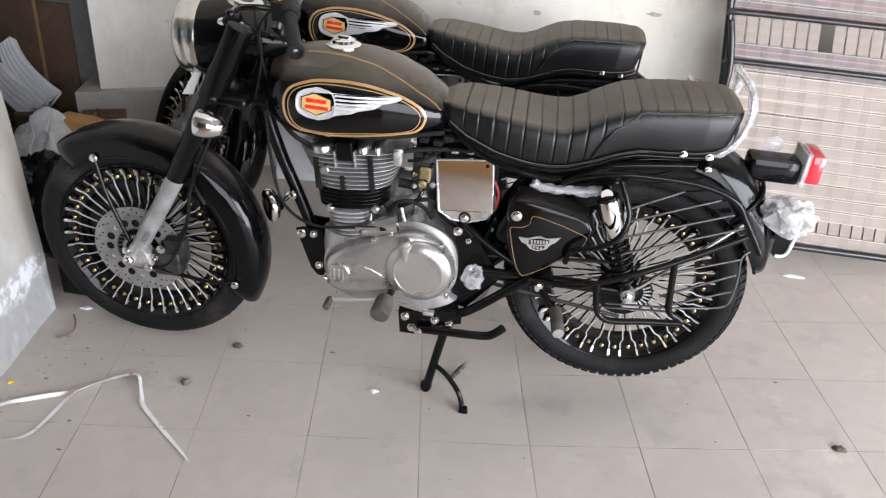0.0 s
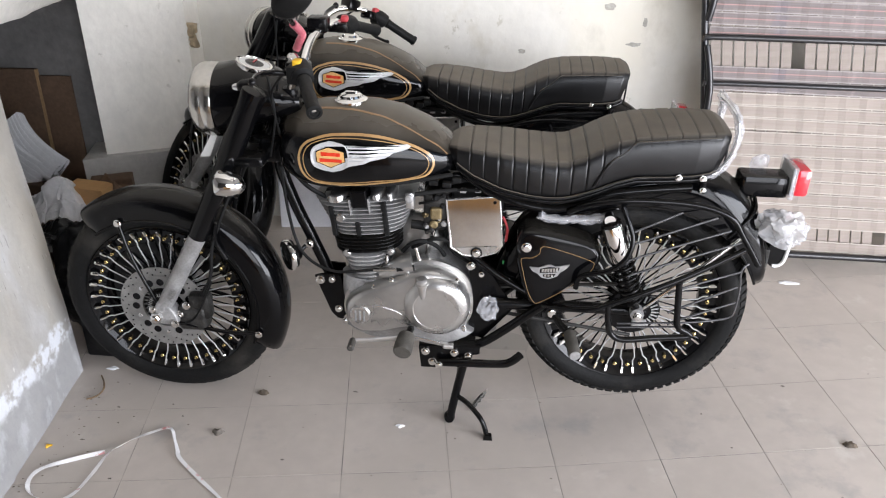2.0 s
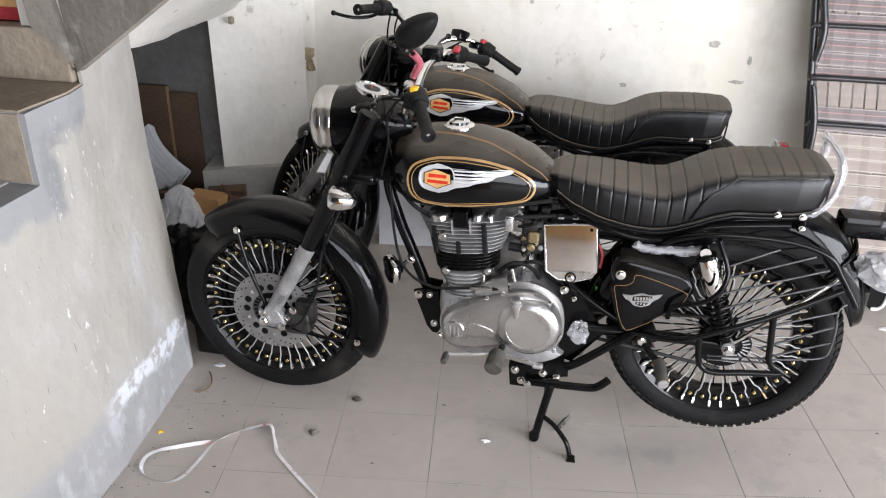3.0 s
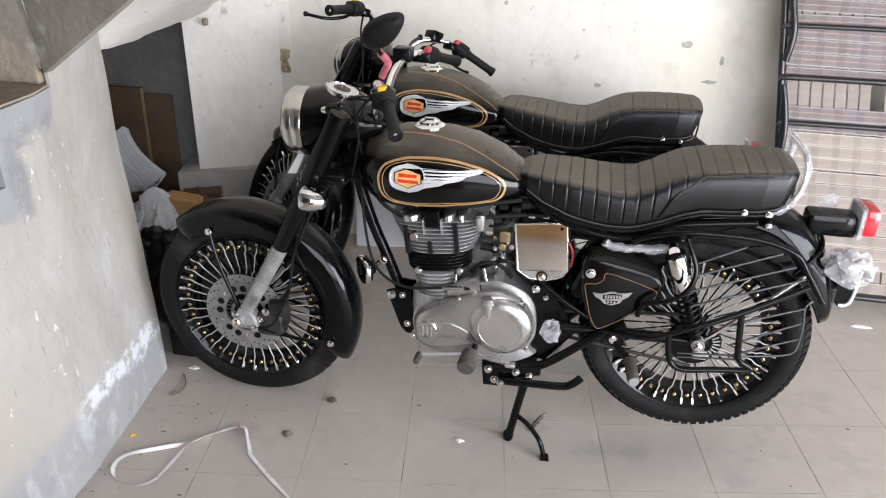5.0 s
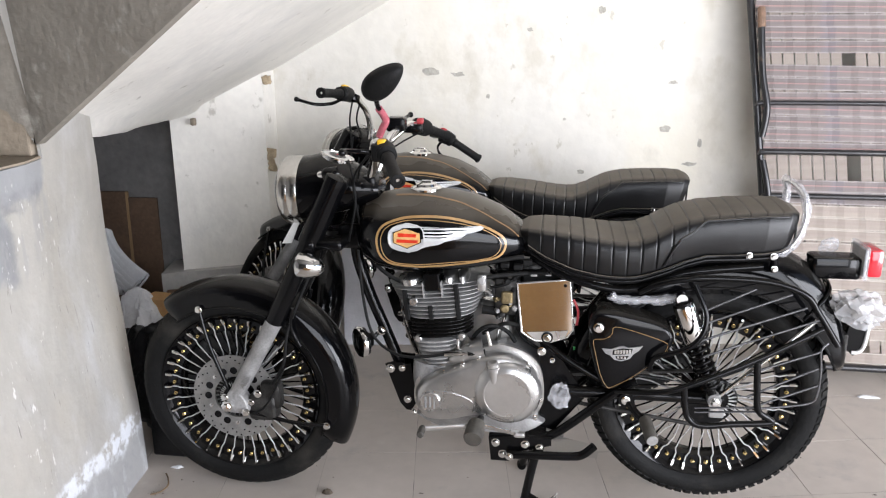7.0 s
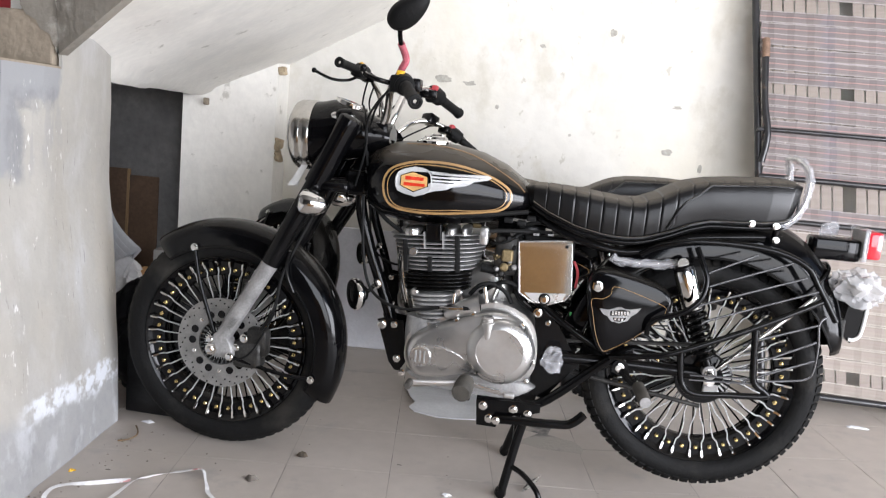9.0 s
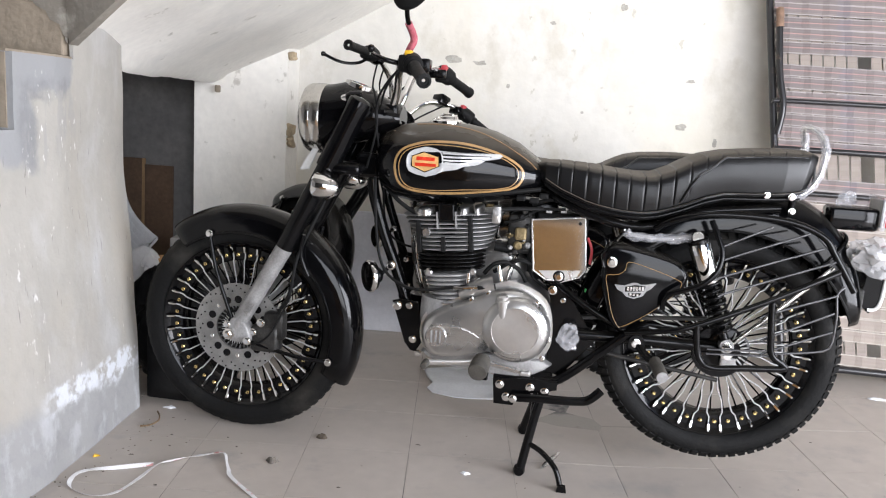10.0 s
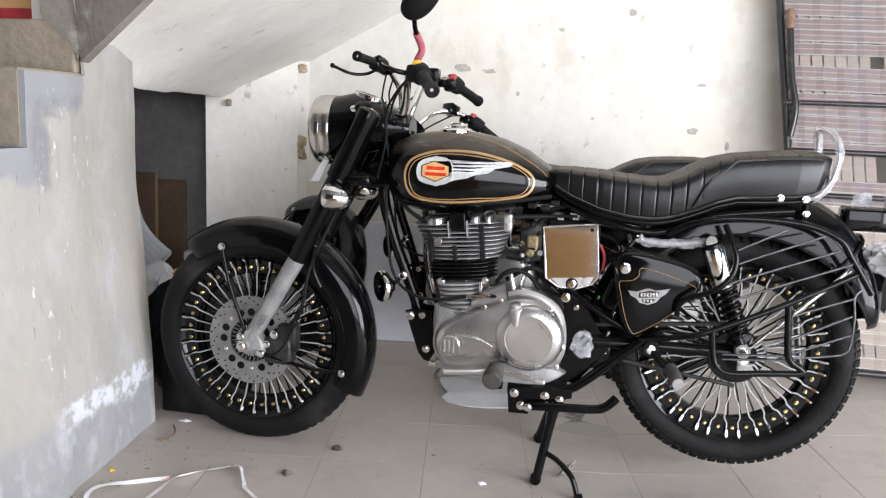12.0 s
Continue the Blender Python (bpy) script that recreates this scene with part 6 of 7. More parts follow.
    for s in (-1, 1):
        d = Vector((0.070, s * 0.160, -0.054)).normalized()
        end = Vector((0.578, s * 0.390, 1.051))
        L = 0.125
        part("grip", lathe([(0.0150, -L), (0.0168, -L + 0.004), (0.0150, -L + 0.012), (0.0148, -L * 0.5), (0.0152, -0.012), (0.0176, -0.007), (0.0174, 0.0), (0.012, 0.001), (0.011, -0.002), (0.006, -0.002), (0.004, -0.006)], end, d, 22), M_RUBBER, bar, "ribbed black rubber grip", 45)
        c = end - d * (L + 0.028)
        sw = part("switch_housing", lathe([(0.014, -0.034), (0.022, -0.030), (0.0265, -0.006), (0.025, 0.020), (0.018, 0.026)], c, d, 18), M_RUBBER, bar, "black switch housing", 40)
        part("switch_block", box(c.x - 0.03, c.x + 0.012, c.y - 0.024, c.y + 0.018, c.z - 0.022, c.z + 0.019, 0.006), M_RUBBER, sw, "", 40)
        if s < 0:
            part("switch_button", box(c.x - 0.018, c.x + 0.002, c.y - 0.012, c.y + 0.012, c.z + 0.016, c.z + 0.031, 0.004), M_YELLOW, sw, "yellow switch", 40)
        else:
            part("switch_button", box(c.x - 0.010, c.x + 0.010, c.y - 0.042, c.y - 0.018, c.z + 0.012, c.z + 0.030, 0.006), M_REDCAP, sw, "red engine-stop switch", 40)
        lv = [(c.x - 0.025, c.y, c.z - 0.002), (c.x - 0.060, c.y + s * 0.022, c.z + 0.004), (c.x - 0.078, c.y + s * 0.075, c.z + 0.012), (c.x - 0.064, c.y + s * 0.150, c.z + 0.020)]
        lever = part("lever", tube(lv, 0.0062, seg=8, flat=0.7), M_FRAME, bar, "black lever with a ball end", 60)
        bmb = bmesh.new()
        bmesh.ops.create_uvsphere(bmb, u_segments=12, v_segments=8, radius=0.009, matrix=Matrix.Translation(lv[-1]))
        part("ball_end", bmb, M_FRAME, lever, "", 80)
        part("lever_clamp", box(c.x - 0.045, c.x + 0.01, c.y - s * 0.045 - 0.015, c.y - s * 0.045 + 0.015, c.z - 0.012, c.z + 0.014, 0.005), M_FRAME, bar, "", 40)
    part("brake_reservoir", box(0.435, 0.490, 0.13, 0.18, 1.096, 1.136, 0.006), M_FRAME, bar, "square brake fluid reservoir", 40)
    for pts in ([(0.492, -0.200, 1.102), (0.43, -0.15, 1.045), (0.395, -0.10, 0.985), (0.40, -0.07, 0.88), (0.42, -0.06, 0.80)], [(0.478, 0.165, 1.100), (0.40, 0.12, 1.03), (0.36, 0.07, 0.95), (0.36, 0.05, 0.85)], [(0.472, -0.152, 1.098), (0.43, -0.12, 1.05), (0.40, -0.06, 1.0), (0.39, -0.04, 0.90)],
                [(0.37, -0.05, 1.04), (0.39, -0.09, 1.01), (0.395, -0.085, 0.93), (0.37, -0.075, 0.82)]):
        part("control_cable", tube(pts, 0.0032, seg=7), M_RUBBER, bar, "", 60)
    return got


def motorcycle():
    bike = thing("motorcycle", "black classic motorcycle with gold pinstripes on its centre stand", "motorcycle", None, "parked motorcycles")
    turning = front_end(bike)
    rear = wheel(bike, "rear_wheel", RW, True)
    part("sprocket", lathe([(0.02, -0.075), (0.070, -0.073), (0.073, -0.066), (0.02, -0.062)], RW, (0, 1, 0), 40), M_FRAME, rear, "", 40)
    part("hub_cover", lathe([(0.052, -0.070), (0.055, -0.080), (0.045, -0.084), (0.004, -0.084)], RW + Vector((0.02, 0, 0.01)), (0, 1, 0), 32), M_FRAME, rear, "", 40)
    for k in range(11):
        a = radians(-75 + 150 * k / 10)
        part("hub_fin", tube([RW + Vector((0.02 + 0.030 * math.cos(a), -0.087, 0.01 + 0.030 * math.sin(a))), RW + Vector((0.02 + 0.050 * math.cos(a), -0.087, 0.01 + 0.050 * math.sin(a)))], 0.0025, seg=6), M_SPOKE, rear)
    part("axle_nut", lathe([(0.016, 0.0), (0.016, -0.012), (0.010, -0.013), (0.010, -0.024)], RW + Vector((0.012, -0.092, 0.0)), (0, 1, 0), 6), M_CHROME, rear)
    part("brake_plate", lathe([(0.066, -0.058), (0.064, -0.068), (0.050, -0.072), (0.004, -0.072)], RW, (0, 1, 0), 36), M_FRAME, rear, "", 40)
    part("chain_adjuster", box(1.355, 1.395, -0.10, -0.09, 0.370, 0.398, 0.004), M_CAST, rear)
    bm = bmesh.new()
    for s in (-1, 1):
        tube([(0.93, -0.066, 0.42 + s * 0.035), (1.36, -0.066, 0.41 + s * 0.085)], 0.006, bm, 6)
    part("drive_chain", bm, M_DARKMETAL, bike, "dark drive chain", 60)
    mudguard(bike, "rear_mudguard", Vector((1.352, 0.005, 0.392)), 0.392, 0.082, 0.338, 19, 168, "gloss black rear mudguard, dusty on top", [(19, 0.372), (29, 0.392), (40, 0.420), (47, 0.438), (53, 0.446), (60, 0.456), (68, 0.460), (80, 0.452), (100, 0.425), (125, 0.405), (168, 0.392)])
    part("mudguard_stay", tube([(1.37, -0.10, 0.43), (1.50, -0.098, 0.56), (1.60, -0.09, 0.66)], 0.006), M_CHROME, bike, "chrome mudguard stay", 60)
    fuel_tank(bike)
    seat(bike)
    engine(bike)
    frame_and_stands(bike)
    side_gear(bike)
    leg_guard(bike)
    return bike, turning


bike_near, turning = motorcycle()
bike_near.matrix_basis = pose(0, 0.024, 0)
# the second machine stands behind, its steering turned away
FAR_POSE = pose(-0.185, 0.765, 0.008, 0, 2.3, -0.7)
bike_far = copy_thing(bike_near, FAR_POSE)
axis_top, axis_dir = Vector((0.42, 0, 0.95)), Vector((0.51, 0, 0.86)).normalized()
turn_m = Matrix.Translation(axis_top) @ Matrix.Rotation(radians(-44), 4, axis_dir) @ Matrix.Translation(-axis_top)
for o in bike_far.children:
    base = o.name.rsplit(".", 1)[0]
    if any(o.data == t.data for t in turning):
        o.matrix_basis = turn_m @ o.matrix_basis
        if base == "handlebar":
            for q in o.children:
                if q.name.split(".")[0] == "lever":
                    s = 1 if q.data.vertices[0].co.y > 0 else -1
                    d = Vector((0.070, s * 0.160, -0.054)).normalized()
                    c = Vector((0.578, s * 0.390, 1.051)) - d * 0.153
                    q.matrix_basis = Matrix.Translation(c) @ Matrix.Rotation(radians(-38 * s), 4, d) @ Matrix.Translation(-c) @ q.matrix_basis
            o.matrix_basis = pose(-0.022, 0, -0.012) @ o.matrix_basis

for o in list(bike_far.children):
    if o.name.split(".")[0] == "centre_stand":
        o.matrix_basis = pose(0, 0, 0.024)
    if o.name.split(".")[0] == "tail_lamp":
        o.matrix_basis = pose(0.0, 0, -0.022)
    if o.name.split(".")[0] in ("grab_rail", "plastic_scrap", "wrapped_stay", "wrapped_indicator"):
        for q in list(o.children):
            bpy.data.objects.remove(q)
        bpy.data.objects.remove(o)

# mirror on the near machine's left bar, its stem wrapped
mirror = part("mirror", tube([(0.474, -0.150, 1.10), (0.476, -0.128, 1.118), (0.490, -0.150, 1.140), (0.503, -0.168, 1.163), (0.497, -0.215, 1.195), (0.501, -0.258, 1.222), (0.514, -0.285, 1.243)], 0.0062, seg=10), M_FRAME, bike_near, "black round mirror on a bent stem", 60)
part("stem_wrap", tube([(0.476, -0.128, 1.118), (0.490, -0.150, 1.140), (0.503, -0.168, 1.163), (0.497, -0.215, 1.195)], 0.0095, seg=10), M_PINKWRAP, mirror, "pink plastic wrap on the mirror stem", 60)
u = Vector((0.048, -0.010, 0.036)).normalized()
w = Vector((-0.022, -0.020, 0.042)).normalized()
w = (w - u * w.dot(u)).normalized()
mm = Matrix.Translation((0.525, -0.290, 1.262)) @ Matrix((u, u.cross(w) * -1, w)).transposed().to_4x4()
shape = lambda v: mm @ Vector((v.x * 0.060, v.y, v.z * 0.033 * (1 - 0.02 - 0.24 * v.x)))
bm = lathe([(1.0, 0.012), (1.0, 0.004), (0.96, -0.004), (0.80, -0.011), (0.5, -0.016), (0.05, -0.018)], (0, 0, 0), (0, 1, 0), 36)
for v in bm.verts:
    v.co = shape(v.co)
part("mirror_shell", bm, M_RUBBER, mirror, "", 60)
bm = lathe([(0.95, 0.010), (0.95, 0.0135)], (0, 0, 0), (0, 1, 0), 36)
for v in bm.verts:
    v.co = shape(v.co)
part("mirror_glass", bm, M_CHROME, mirror, "", 60)


# ---- folding cot leaning on the back wall ----
M_STRAP_PALE = mixed(mat("pale_woven_strap", (0.34, 0.29, 0.25), 0.6, var=0.1, scale=5, bump=0.3, bump_scale=150, stretch=(0.4, 1, 20), piece=0.10), [((0.33, 0.27, 0.24), 3, 0.5, 0.6, (0.15, 1, 24))])


def woven_lines(m, bands):
    """Lines woven along a strap: (height from its middle, half width, colour)."""
    nt, N, L = m.node_tree, m.node_tree.nodes, m.node_tree.links
    b = N["Principled BSDF"]
    co, sep = N.new("ShaderNodeTexCoord"), N.new("ShaderNodeSeparateXYZ")
    L.new(co.outputs["Object"], sep.inputs[0])
    for z, w, rgb in bands:
        d = N.new("ShaderNodeMath")
        d.operation, d.inputs[1].default_value = "SUBTRACT", z
        L.new(sep.outputs["Z"], d.inputs[0])
        ab = N.new("ShaderNodeMath")
        ab.operation = "ABSOLUTE"
        L.new(d.outputs[0], ab.inputs[0])
        r = N.new("ShaderNodeMapRange")
        r.inputs[1].default_value, r.inputs[2].default_value, r.inputs[3].default_value, r.inputs[4].default_value = w, w * 1.6, 0.85, 0.0
        L.new(ab.outputs[0], r.inputs[0])
        mx = N.new("ShaderNodeMix")
        mx.data_type = "RGBA"
        L.new(r.outputs[0], mx.inputs[0])
        L.new(b.inputs["Base Color"].links[0].from_socket, mx.inputs[6])
        mx.inputs[7].default_value = (*rgb, 1)
        L.new(mx.outputs[2], b.inputs["Base Color"])
    return m


M_STRAP = mixed(mat("mauve_woven_strap", (0.215, 0.182, 0.172), 0.55, var=0.10, scale=3, bump=0.3, bump_scale=150, stretch=(0.4, 1, 8), piece=0.10),
                [((0.185, 0.165, 0.175), 7, 0.54, 0.57, (0.8, 1, 0.1)), ((0.265, 0.225, 0.21), 6, 0.56, 0.60, (0.6, 1, 0.2))])
woven_lines(M_STRAP, ((-0.0205, 0.0016, (0.40, 0.36, 0.35)), (0.0205, 0.0016, (0.38, 0.34, 0.33)), (0.001, 0.0014, (0.44, 0.25, 0.24)), (-0.010, 0.0012, (0.18, 0.155, 0.155)), (0.011, 0.0012, (0.19, 0.165, 0.165))))
woven_lines(M_STRAP_PALE, ((-0.0200, 0.0014, (0.52, 0.47, 0.42)), (0.0200, 0.0014, (0.52, 0.47, 0.42))))
M_TUBE = mixed(mat("worn_black_tube", (0.022, 0.021, 0.023), 0.35, var=0.2, scale=10, coat=0.3), [((0.16, 0.10, 0.07), 9, 0.64, 0.72, (1, 1, 1)), ((0.25, 0.25, 0.27), 14, 0.68, 0.74, (1, 1, 0.3))])
M_RUST = mat("rusty_tube_end", (0.30, 0.19, 0.13), 0.75, var=0.2, scale=30, bump=0.3, bump_scale=80)
cot = thing("folding_cot", "folded steel cot with brown woven plastic straps leaning on the wall", "cot", pose(0, 0, 0))


def cot_at(x, z, off=0.0):
    return Vector((x - 0.125 * (z - 0.93), 0.92 + 0.155 * (z - 0.08) + off, z))


X0, X1, ZB, ZT = 1.69, 2.72, 0.115, 1.95
for x in (X0, X1):
    part("post", tube([cot_at(x, ZB), cot_at(x, ZT)], 0.0135, seg=14), M_TUBE, cot, "", 60)
for z, r in ((ZB, 0.0135), (ZT, 0.0135), (0.925, 0.011), (0.762, 0.010), (1.105, 0.009)):
    part("cross_bar", tube([cot_at(X0, z, -0.02), cot_at(X0 + 0.10, z + 0.006, -0.024), cot_at(X1, z + 0.004, -0.022)], r, seg=10), M_TUBE, cot, "", 60)
leg = part("folded_leg", tube([cot_at(X0 + 0.028, 1.43, -0.035), cot_at(X0 + 0.022, 1.22, -0.03), cot_at(X0 + 0.03, 1.09, -0.03), cot_at(X0 + 0.008, 0.985, -0.016)], 0.0125, seg=12), M_TUBE, cot, "", 60)
part("bare_end", tube([cot_at(X0 + 0.027, 1.385, -0.035), cot_at(X0 + 0.029, 1.435, -0.036), cot_at(X0 + 0.030, 1.452, -0.030)], 0.0145, seg=12), M_RUST, leg, "rusty bare tube end", 60)
leg = part("folded_leg", tube([cot_at(X0 + 0.004, 0.90, -0.024), cot_at(X0 + 0.012, 0.82, -0.03), cot_at(X0 + 0.014, 0.74, -0.03), cot_at(X0 + 0.002, 0.60, -0.02), cot_at(X0 + 0.0, 0.30, -0.02)], 0.012, seg=12), M_TUBE, cot, "", 60)


def strap_mesh(w, h):
    bm = bmesh.new()
    n = 40
    rows = [[], [], [], []]
    for k in range(n + 1):
        x = w * (k / n - 0.5)
        bow = 0.0022 * math.sin(k * 2.1)
        for r, (dy, dz) in enumerate(((-0.0016, -h / 2), (-0.0030, h / 2), (0.0012, h / 2), (0.0012, -h / 2))):
            rows[r].append((x, dy + bow, dz))
    return loft([[rows[0][k], rows[1][k], rows[2][k], rows[3][k]] for k in range(n + 1)])


tilt_m = Matrix.Rotation(math.atan(-0.155), 4, "X")
rng = random.Random(11)
strap_mats = {}
for key, material in (("dark", M_STRAP), ("pale", M_STRAP_PALE)):
    bmS = strap_mesh(X1 - X0 - 0.03, 0.0448)
    me = bpy.data.meshes.new("strap_" + key)
    bmesh.ops.recalc_face_normals(bmS, faces=bmS.faces)
    bmS.to_mesh(me)
    bmS.free()
    me.materials.append(material)
    strap_mats[key] = me
z = 0.15
while z < ZT - 0.02:
    open_row = (0.165 < z < 0.225) or (0.835 < z < 0.912) or (1.222 < z < 1.285) or (1.56 < z < 1.62)
    if not open_row:
        key = "pale" if (z < 0.76 and rng.random() < 0.93) else "dark"
        c = cot_at((X0 + X1) / 2, z, -0.004)
        ob = new("strap", strap_mats[key])
        ob.parent = cot
        ob.matrix_basis = Matrix.Translation(c + Vector((rng.uniform(-0.004, 0.004), 0, 0))) @ Matrix.Rotation(radians(rng.uniform(-0.35, 0.7) + 0.3), 4, "Y") @ tilt_m
    z += 0.0465
bmV = box(-0.018, 0.018, -0.001, 0.001, -0.5, 0.5)
meV = bpy.data.meshes.new("cross_strap")
bmV.to_mesh(meV)
bmV.free()
meV.materials.append(M_STRAP_PALE)
for k in range(24):
    x = X0 + 0.04 + 0.0425 * k
    if k % 8 == 7:
        continue
    ob = new("cross_strap", meV)
    ob.parent = cot
    c = cot_at(x, 1.02, 0.004)
    ob.matrix_basis = Matrix.Translation(c) @ tilt_m @ Matrix.Rotation(radians(-7.1), 4, "Y") @ Matrix.Diagonal((1, 1, 1.80, 1))

# ---- goods under the stair ----
M_CARD = mixed(mat("brown_cardboard", (0.36, 0.23, 0.12), 0.8, var=0.1, scale=6, bump=0.1, bump_scale=90, stretch=(1, 1, 0.3)), [((0.27, 0.17, 0.09), 4, 0.5, 0.7, (1, 1, 1))])
M_OLDCARD = mixed(mat("old_dark_cardboard", (0.16, 0.10, 0.065), 0.85, var=0.15, scale=8, bump=0.2, bump_scale=60), [((0.08, 0.055, 0.04), 5, 0.5, 0.7, (1, 1, 1))])
M_PAPER = mat("white_paper", (0.84, 0.85, 0.87), 0.7, var=0.05, scale=12, bump=0.1, bump_scale=60)
M_CLOTH = mat("grey_white_cloth", (0.82, 0.82, 0.84), 0.85, var=0.06, scale=8, bump=0.15, bump_scale=60)
M_BLACKBAG = mat("black_plastic", (0.015, 0.015, 0.016), 0.35, var=0.3, scale=20, bump=0.3, bump_scale=40)
M_SHEET = mat("white_foam_sheet", (0.72, 0.72, 0.76), 0.7, var=0.05, scale=8, bump=0.15, bump_scale=90)
M_DUST = mat("dusty_rubbish", (0.22, 0.17, 0.12), 0.9, var=0.3, scale=15, bump=0.6, bump_scale=40)


def board(name, c, w, h, th, yaw, lean, material, label, category):
    bm = box(-w / 2, w / 2, -th / 2, th / 2, 0, h, 0.002)
    ob = tagged(part(name, bm, material, None, label), "", category)
    ob.matrix_basis = Matrix.Translation(c) @ Matrix.Rotation(radians(yaw), 4, "Z") @ Matrix.Rotation(radians(lean), 4, "X")
    return ob


setting("rubble_floor", box(-1.7, -0.55, 0.10, 1.10, -0.05, 0.14, 0.02), M_DUST, "dusty raised ground under the stair", "ground")
pk = board("cardboard_panel", (-1.100, 1.050, 0.14), 0.30, 0.558, 0.02, 4, -2, M_OLDCARD, "dark brown cardboard panel leaning under the stair", "cardboard")
part("pale_edge", box(0.145, 0.156, -0.012, 0.0, 0.0, 0.558), M_CARD, pk)
board("cardboard_panel", (-0.889, 1.070, 0.14), 0.15, 0.532, 0.012, 3, -1, M_OLDCARD, "old stained brown board leaning under the stair", "cardboard")
M_CARTON = mixed(mat("tan_carton", (0.60, 0.35, 0.15), 0.75, var=0.06, scale=6), [((0.50, 0.28, 0.12), 5, 0.5, 0.7, (1, 1, 1))])
bm = box(-0.085, 0.085, -0.045, 0.045, 0, 0.150, 0.003)
cb = tagged(part("carton", bm, M_CARTON, None, "small tan cardboard carton lying flat"), "", "carton")
cb.matrix_basis = pose(-0.665, 0.80, 0.168, 0, 0, -8)
bm = box(-0.09, 0.09, -0.05, 0.05, 0, 0.19, 0.006)
cb2 = tagged(part("carton", bm, M_OLDCARD, None, "dusty dark carton behind the mudguard"), "", "carton")
cb2.matrix_basis = pose(-0.625, 0.905, 0.14, 0, 0, 22) @ Matrix.Scale(0.9, 4)

tagged(part("carton", box(-0.965, -0.845, 0.83, 0.93, 0.139, 0.288, 0.004), M_OLDCARD, None, "dusty dark carton under the paper stack"), "", "carton")

# fan of paper sheets bending out past the wall's end
ps = thing("paper_stack", "curled stack of white printed sheets", "paper", pose(0, 0, 0))
for base, sx, turnin in ((Vector((0, 0, 0)), 1.0, 0.0), (Vector((-0.030, -0.050, -0.085)), 0.72, 0.05)):
    for k in range(6):
        rows = []
        for i in range(21):
            t = i / 20
            u = base + Vector((-0.936 + (0.030 * t + 0.116 * t * t) * sx, 0.870 + turnin * t, 0.587 - (0.208 * t - 0.016 * t * t) * sx)) + Vector((0.002, 0.004, -0.004)) * k
            across = Vector((-0.055 - 0.028 * t, -0.012, -0.040 - 0.055 * t))
            top, under = [], []
            for j in range(37):
                q = j / 36
                rib = abs(math.sin(q * 15 + 0.5 * k)) - 0.5
                p = u + across * q + Vector((0.010, -0.002, 0.008)) * rib * (0.4 + 0.8 * t) + Vector((0.003, 0, -0.006)) * (noise.noise((q * 9, k, 2.0)) if i == 20 else 0)
                top.append(p)
                under.append(p - Vector((0.0012, 0, 0.0010)))
            rows.append(top + under[::-1])
        part("sheet", loft(rows), M_PAPER, ps, "", 40)


def crumpled(name, c, rx, ry, h, seed, material, label, category, yaw=0.0, n=46):
    """A creased sheet heaped up over what lies below it, with turned-up borders."""
    turn = Matrix.Translation(c) @ Matrix.Rotation(radians(yaw), 4, "Z")

    def crease(x, y, k):
        return 1 - 2.2 * abs(noise.noise((x * k + seed, y * k - seed, seed)))
    rows = []
    for i in range(n + 1):
        u = 2 * i / n - 1
        top, under = [], []
        for j in range(n + 1):
            v = 2 * j / n - 1
            r = math.hypot(u, v)
            px, py = u * rx * (1 + 0.16 * noise.noise((u * 2 + seed, v * 2, 1.0))), v * ry * (1 + 0.16 * noise.noise((u * 2, v * 2 + seed, 4.0)))
            z = h * math.exp(-1.1 * r * r) + 0.032 * crease(u, v, 1.5) + 0.017 * crease(u, v, 3.3) + 0.006 * crease(u, v, 7.5)
            px += 0.020 * noise.noise((u * 2.6 + seed, v * 2.6, 9.0))
            q = turn @ Vector((px, py, max(0.0, z)))
            top.append(q)
            under.append(q - Vector((0, 0, 0.0016)))
        rows.append(top + under[::-1])
    return tagged(part(name, loft(rows), material, None, label, 26), "", category)


crumpled("crumpled_cloth", (-0.765, 0.735, 0.150), 0.125, 0.100, 0.175, 2.7, M_CLOTH, "crumpled grey-white cloth bundle under the stair", "cloth", 12)
crumpled("crumpled_cardboard", (-0.610, 0.845, 0.150), 0.130, 0.070, 0.150, 6.1, M_OLDCARD, "crushed brown cardboard lying among rubbish", "cardboard", -10)
crumpled("crumpled_plastic", (-0.700, 0.560, 0.139), 0.150, 0.110, 0.09, 8.8, M_BLACKBAG, "crumpled black plastic among rubbish under the stair", "bag", 30)
bm = bmesh.new()
bmesh.ops.create_icosphere(bm, subdivisions=5, radius=1.0)
for v in bm.verts:
    d = 1 + 0.25 * noise.noise(v.co * 1.9 + Vector((7, 0, 0))) + 0.12 * abs(noise.noise(v.co * 5.1)) + 0.05 * noise.noise(v.co * 10)
    v.co = Vector((-0.31 + 0.20 * v.co.x * d, 0.27 + 0.12 * v.co.y * d, max(0.0, 0.20 + 0.235 * v.co.z * d)))
tagged(part("black_bag", bm, M_BLACKBAG, None, "black plastic sack slumped behind the front wheel", 50), "", "bag")
tagged(part("battery_box", box(-0.385, -0.20, 0.115, 0.30, 0.0, 0.22, 0.008), M_BLACKBAG, None, "black box on the floor behind the front wheel"), "", "box")

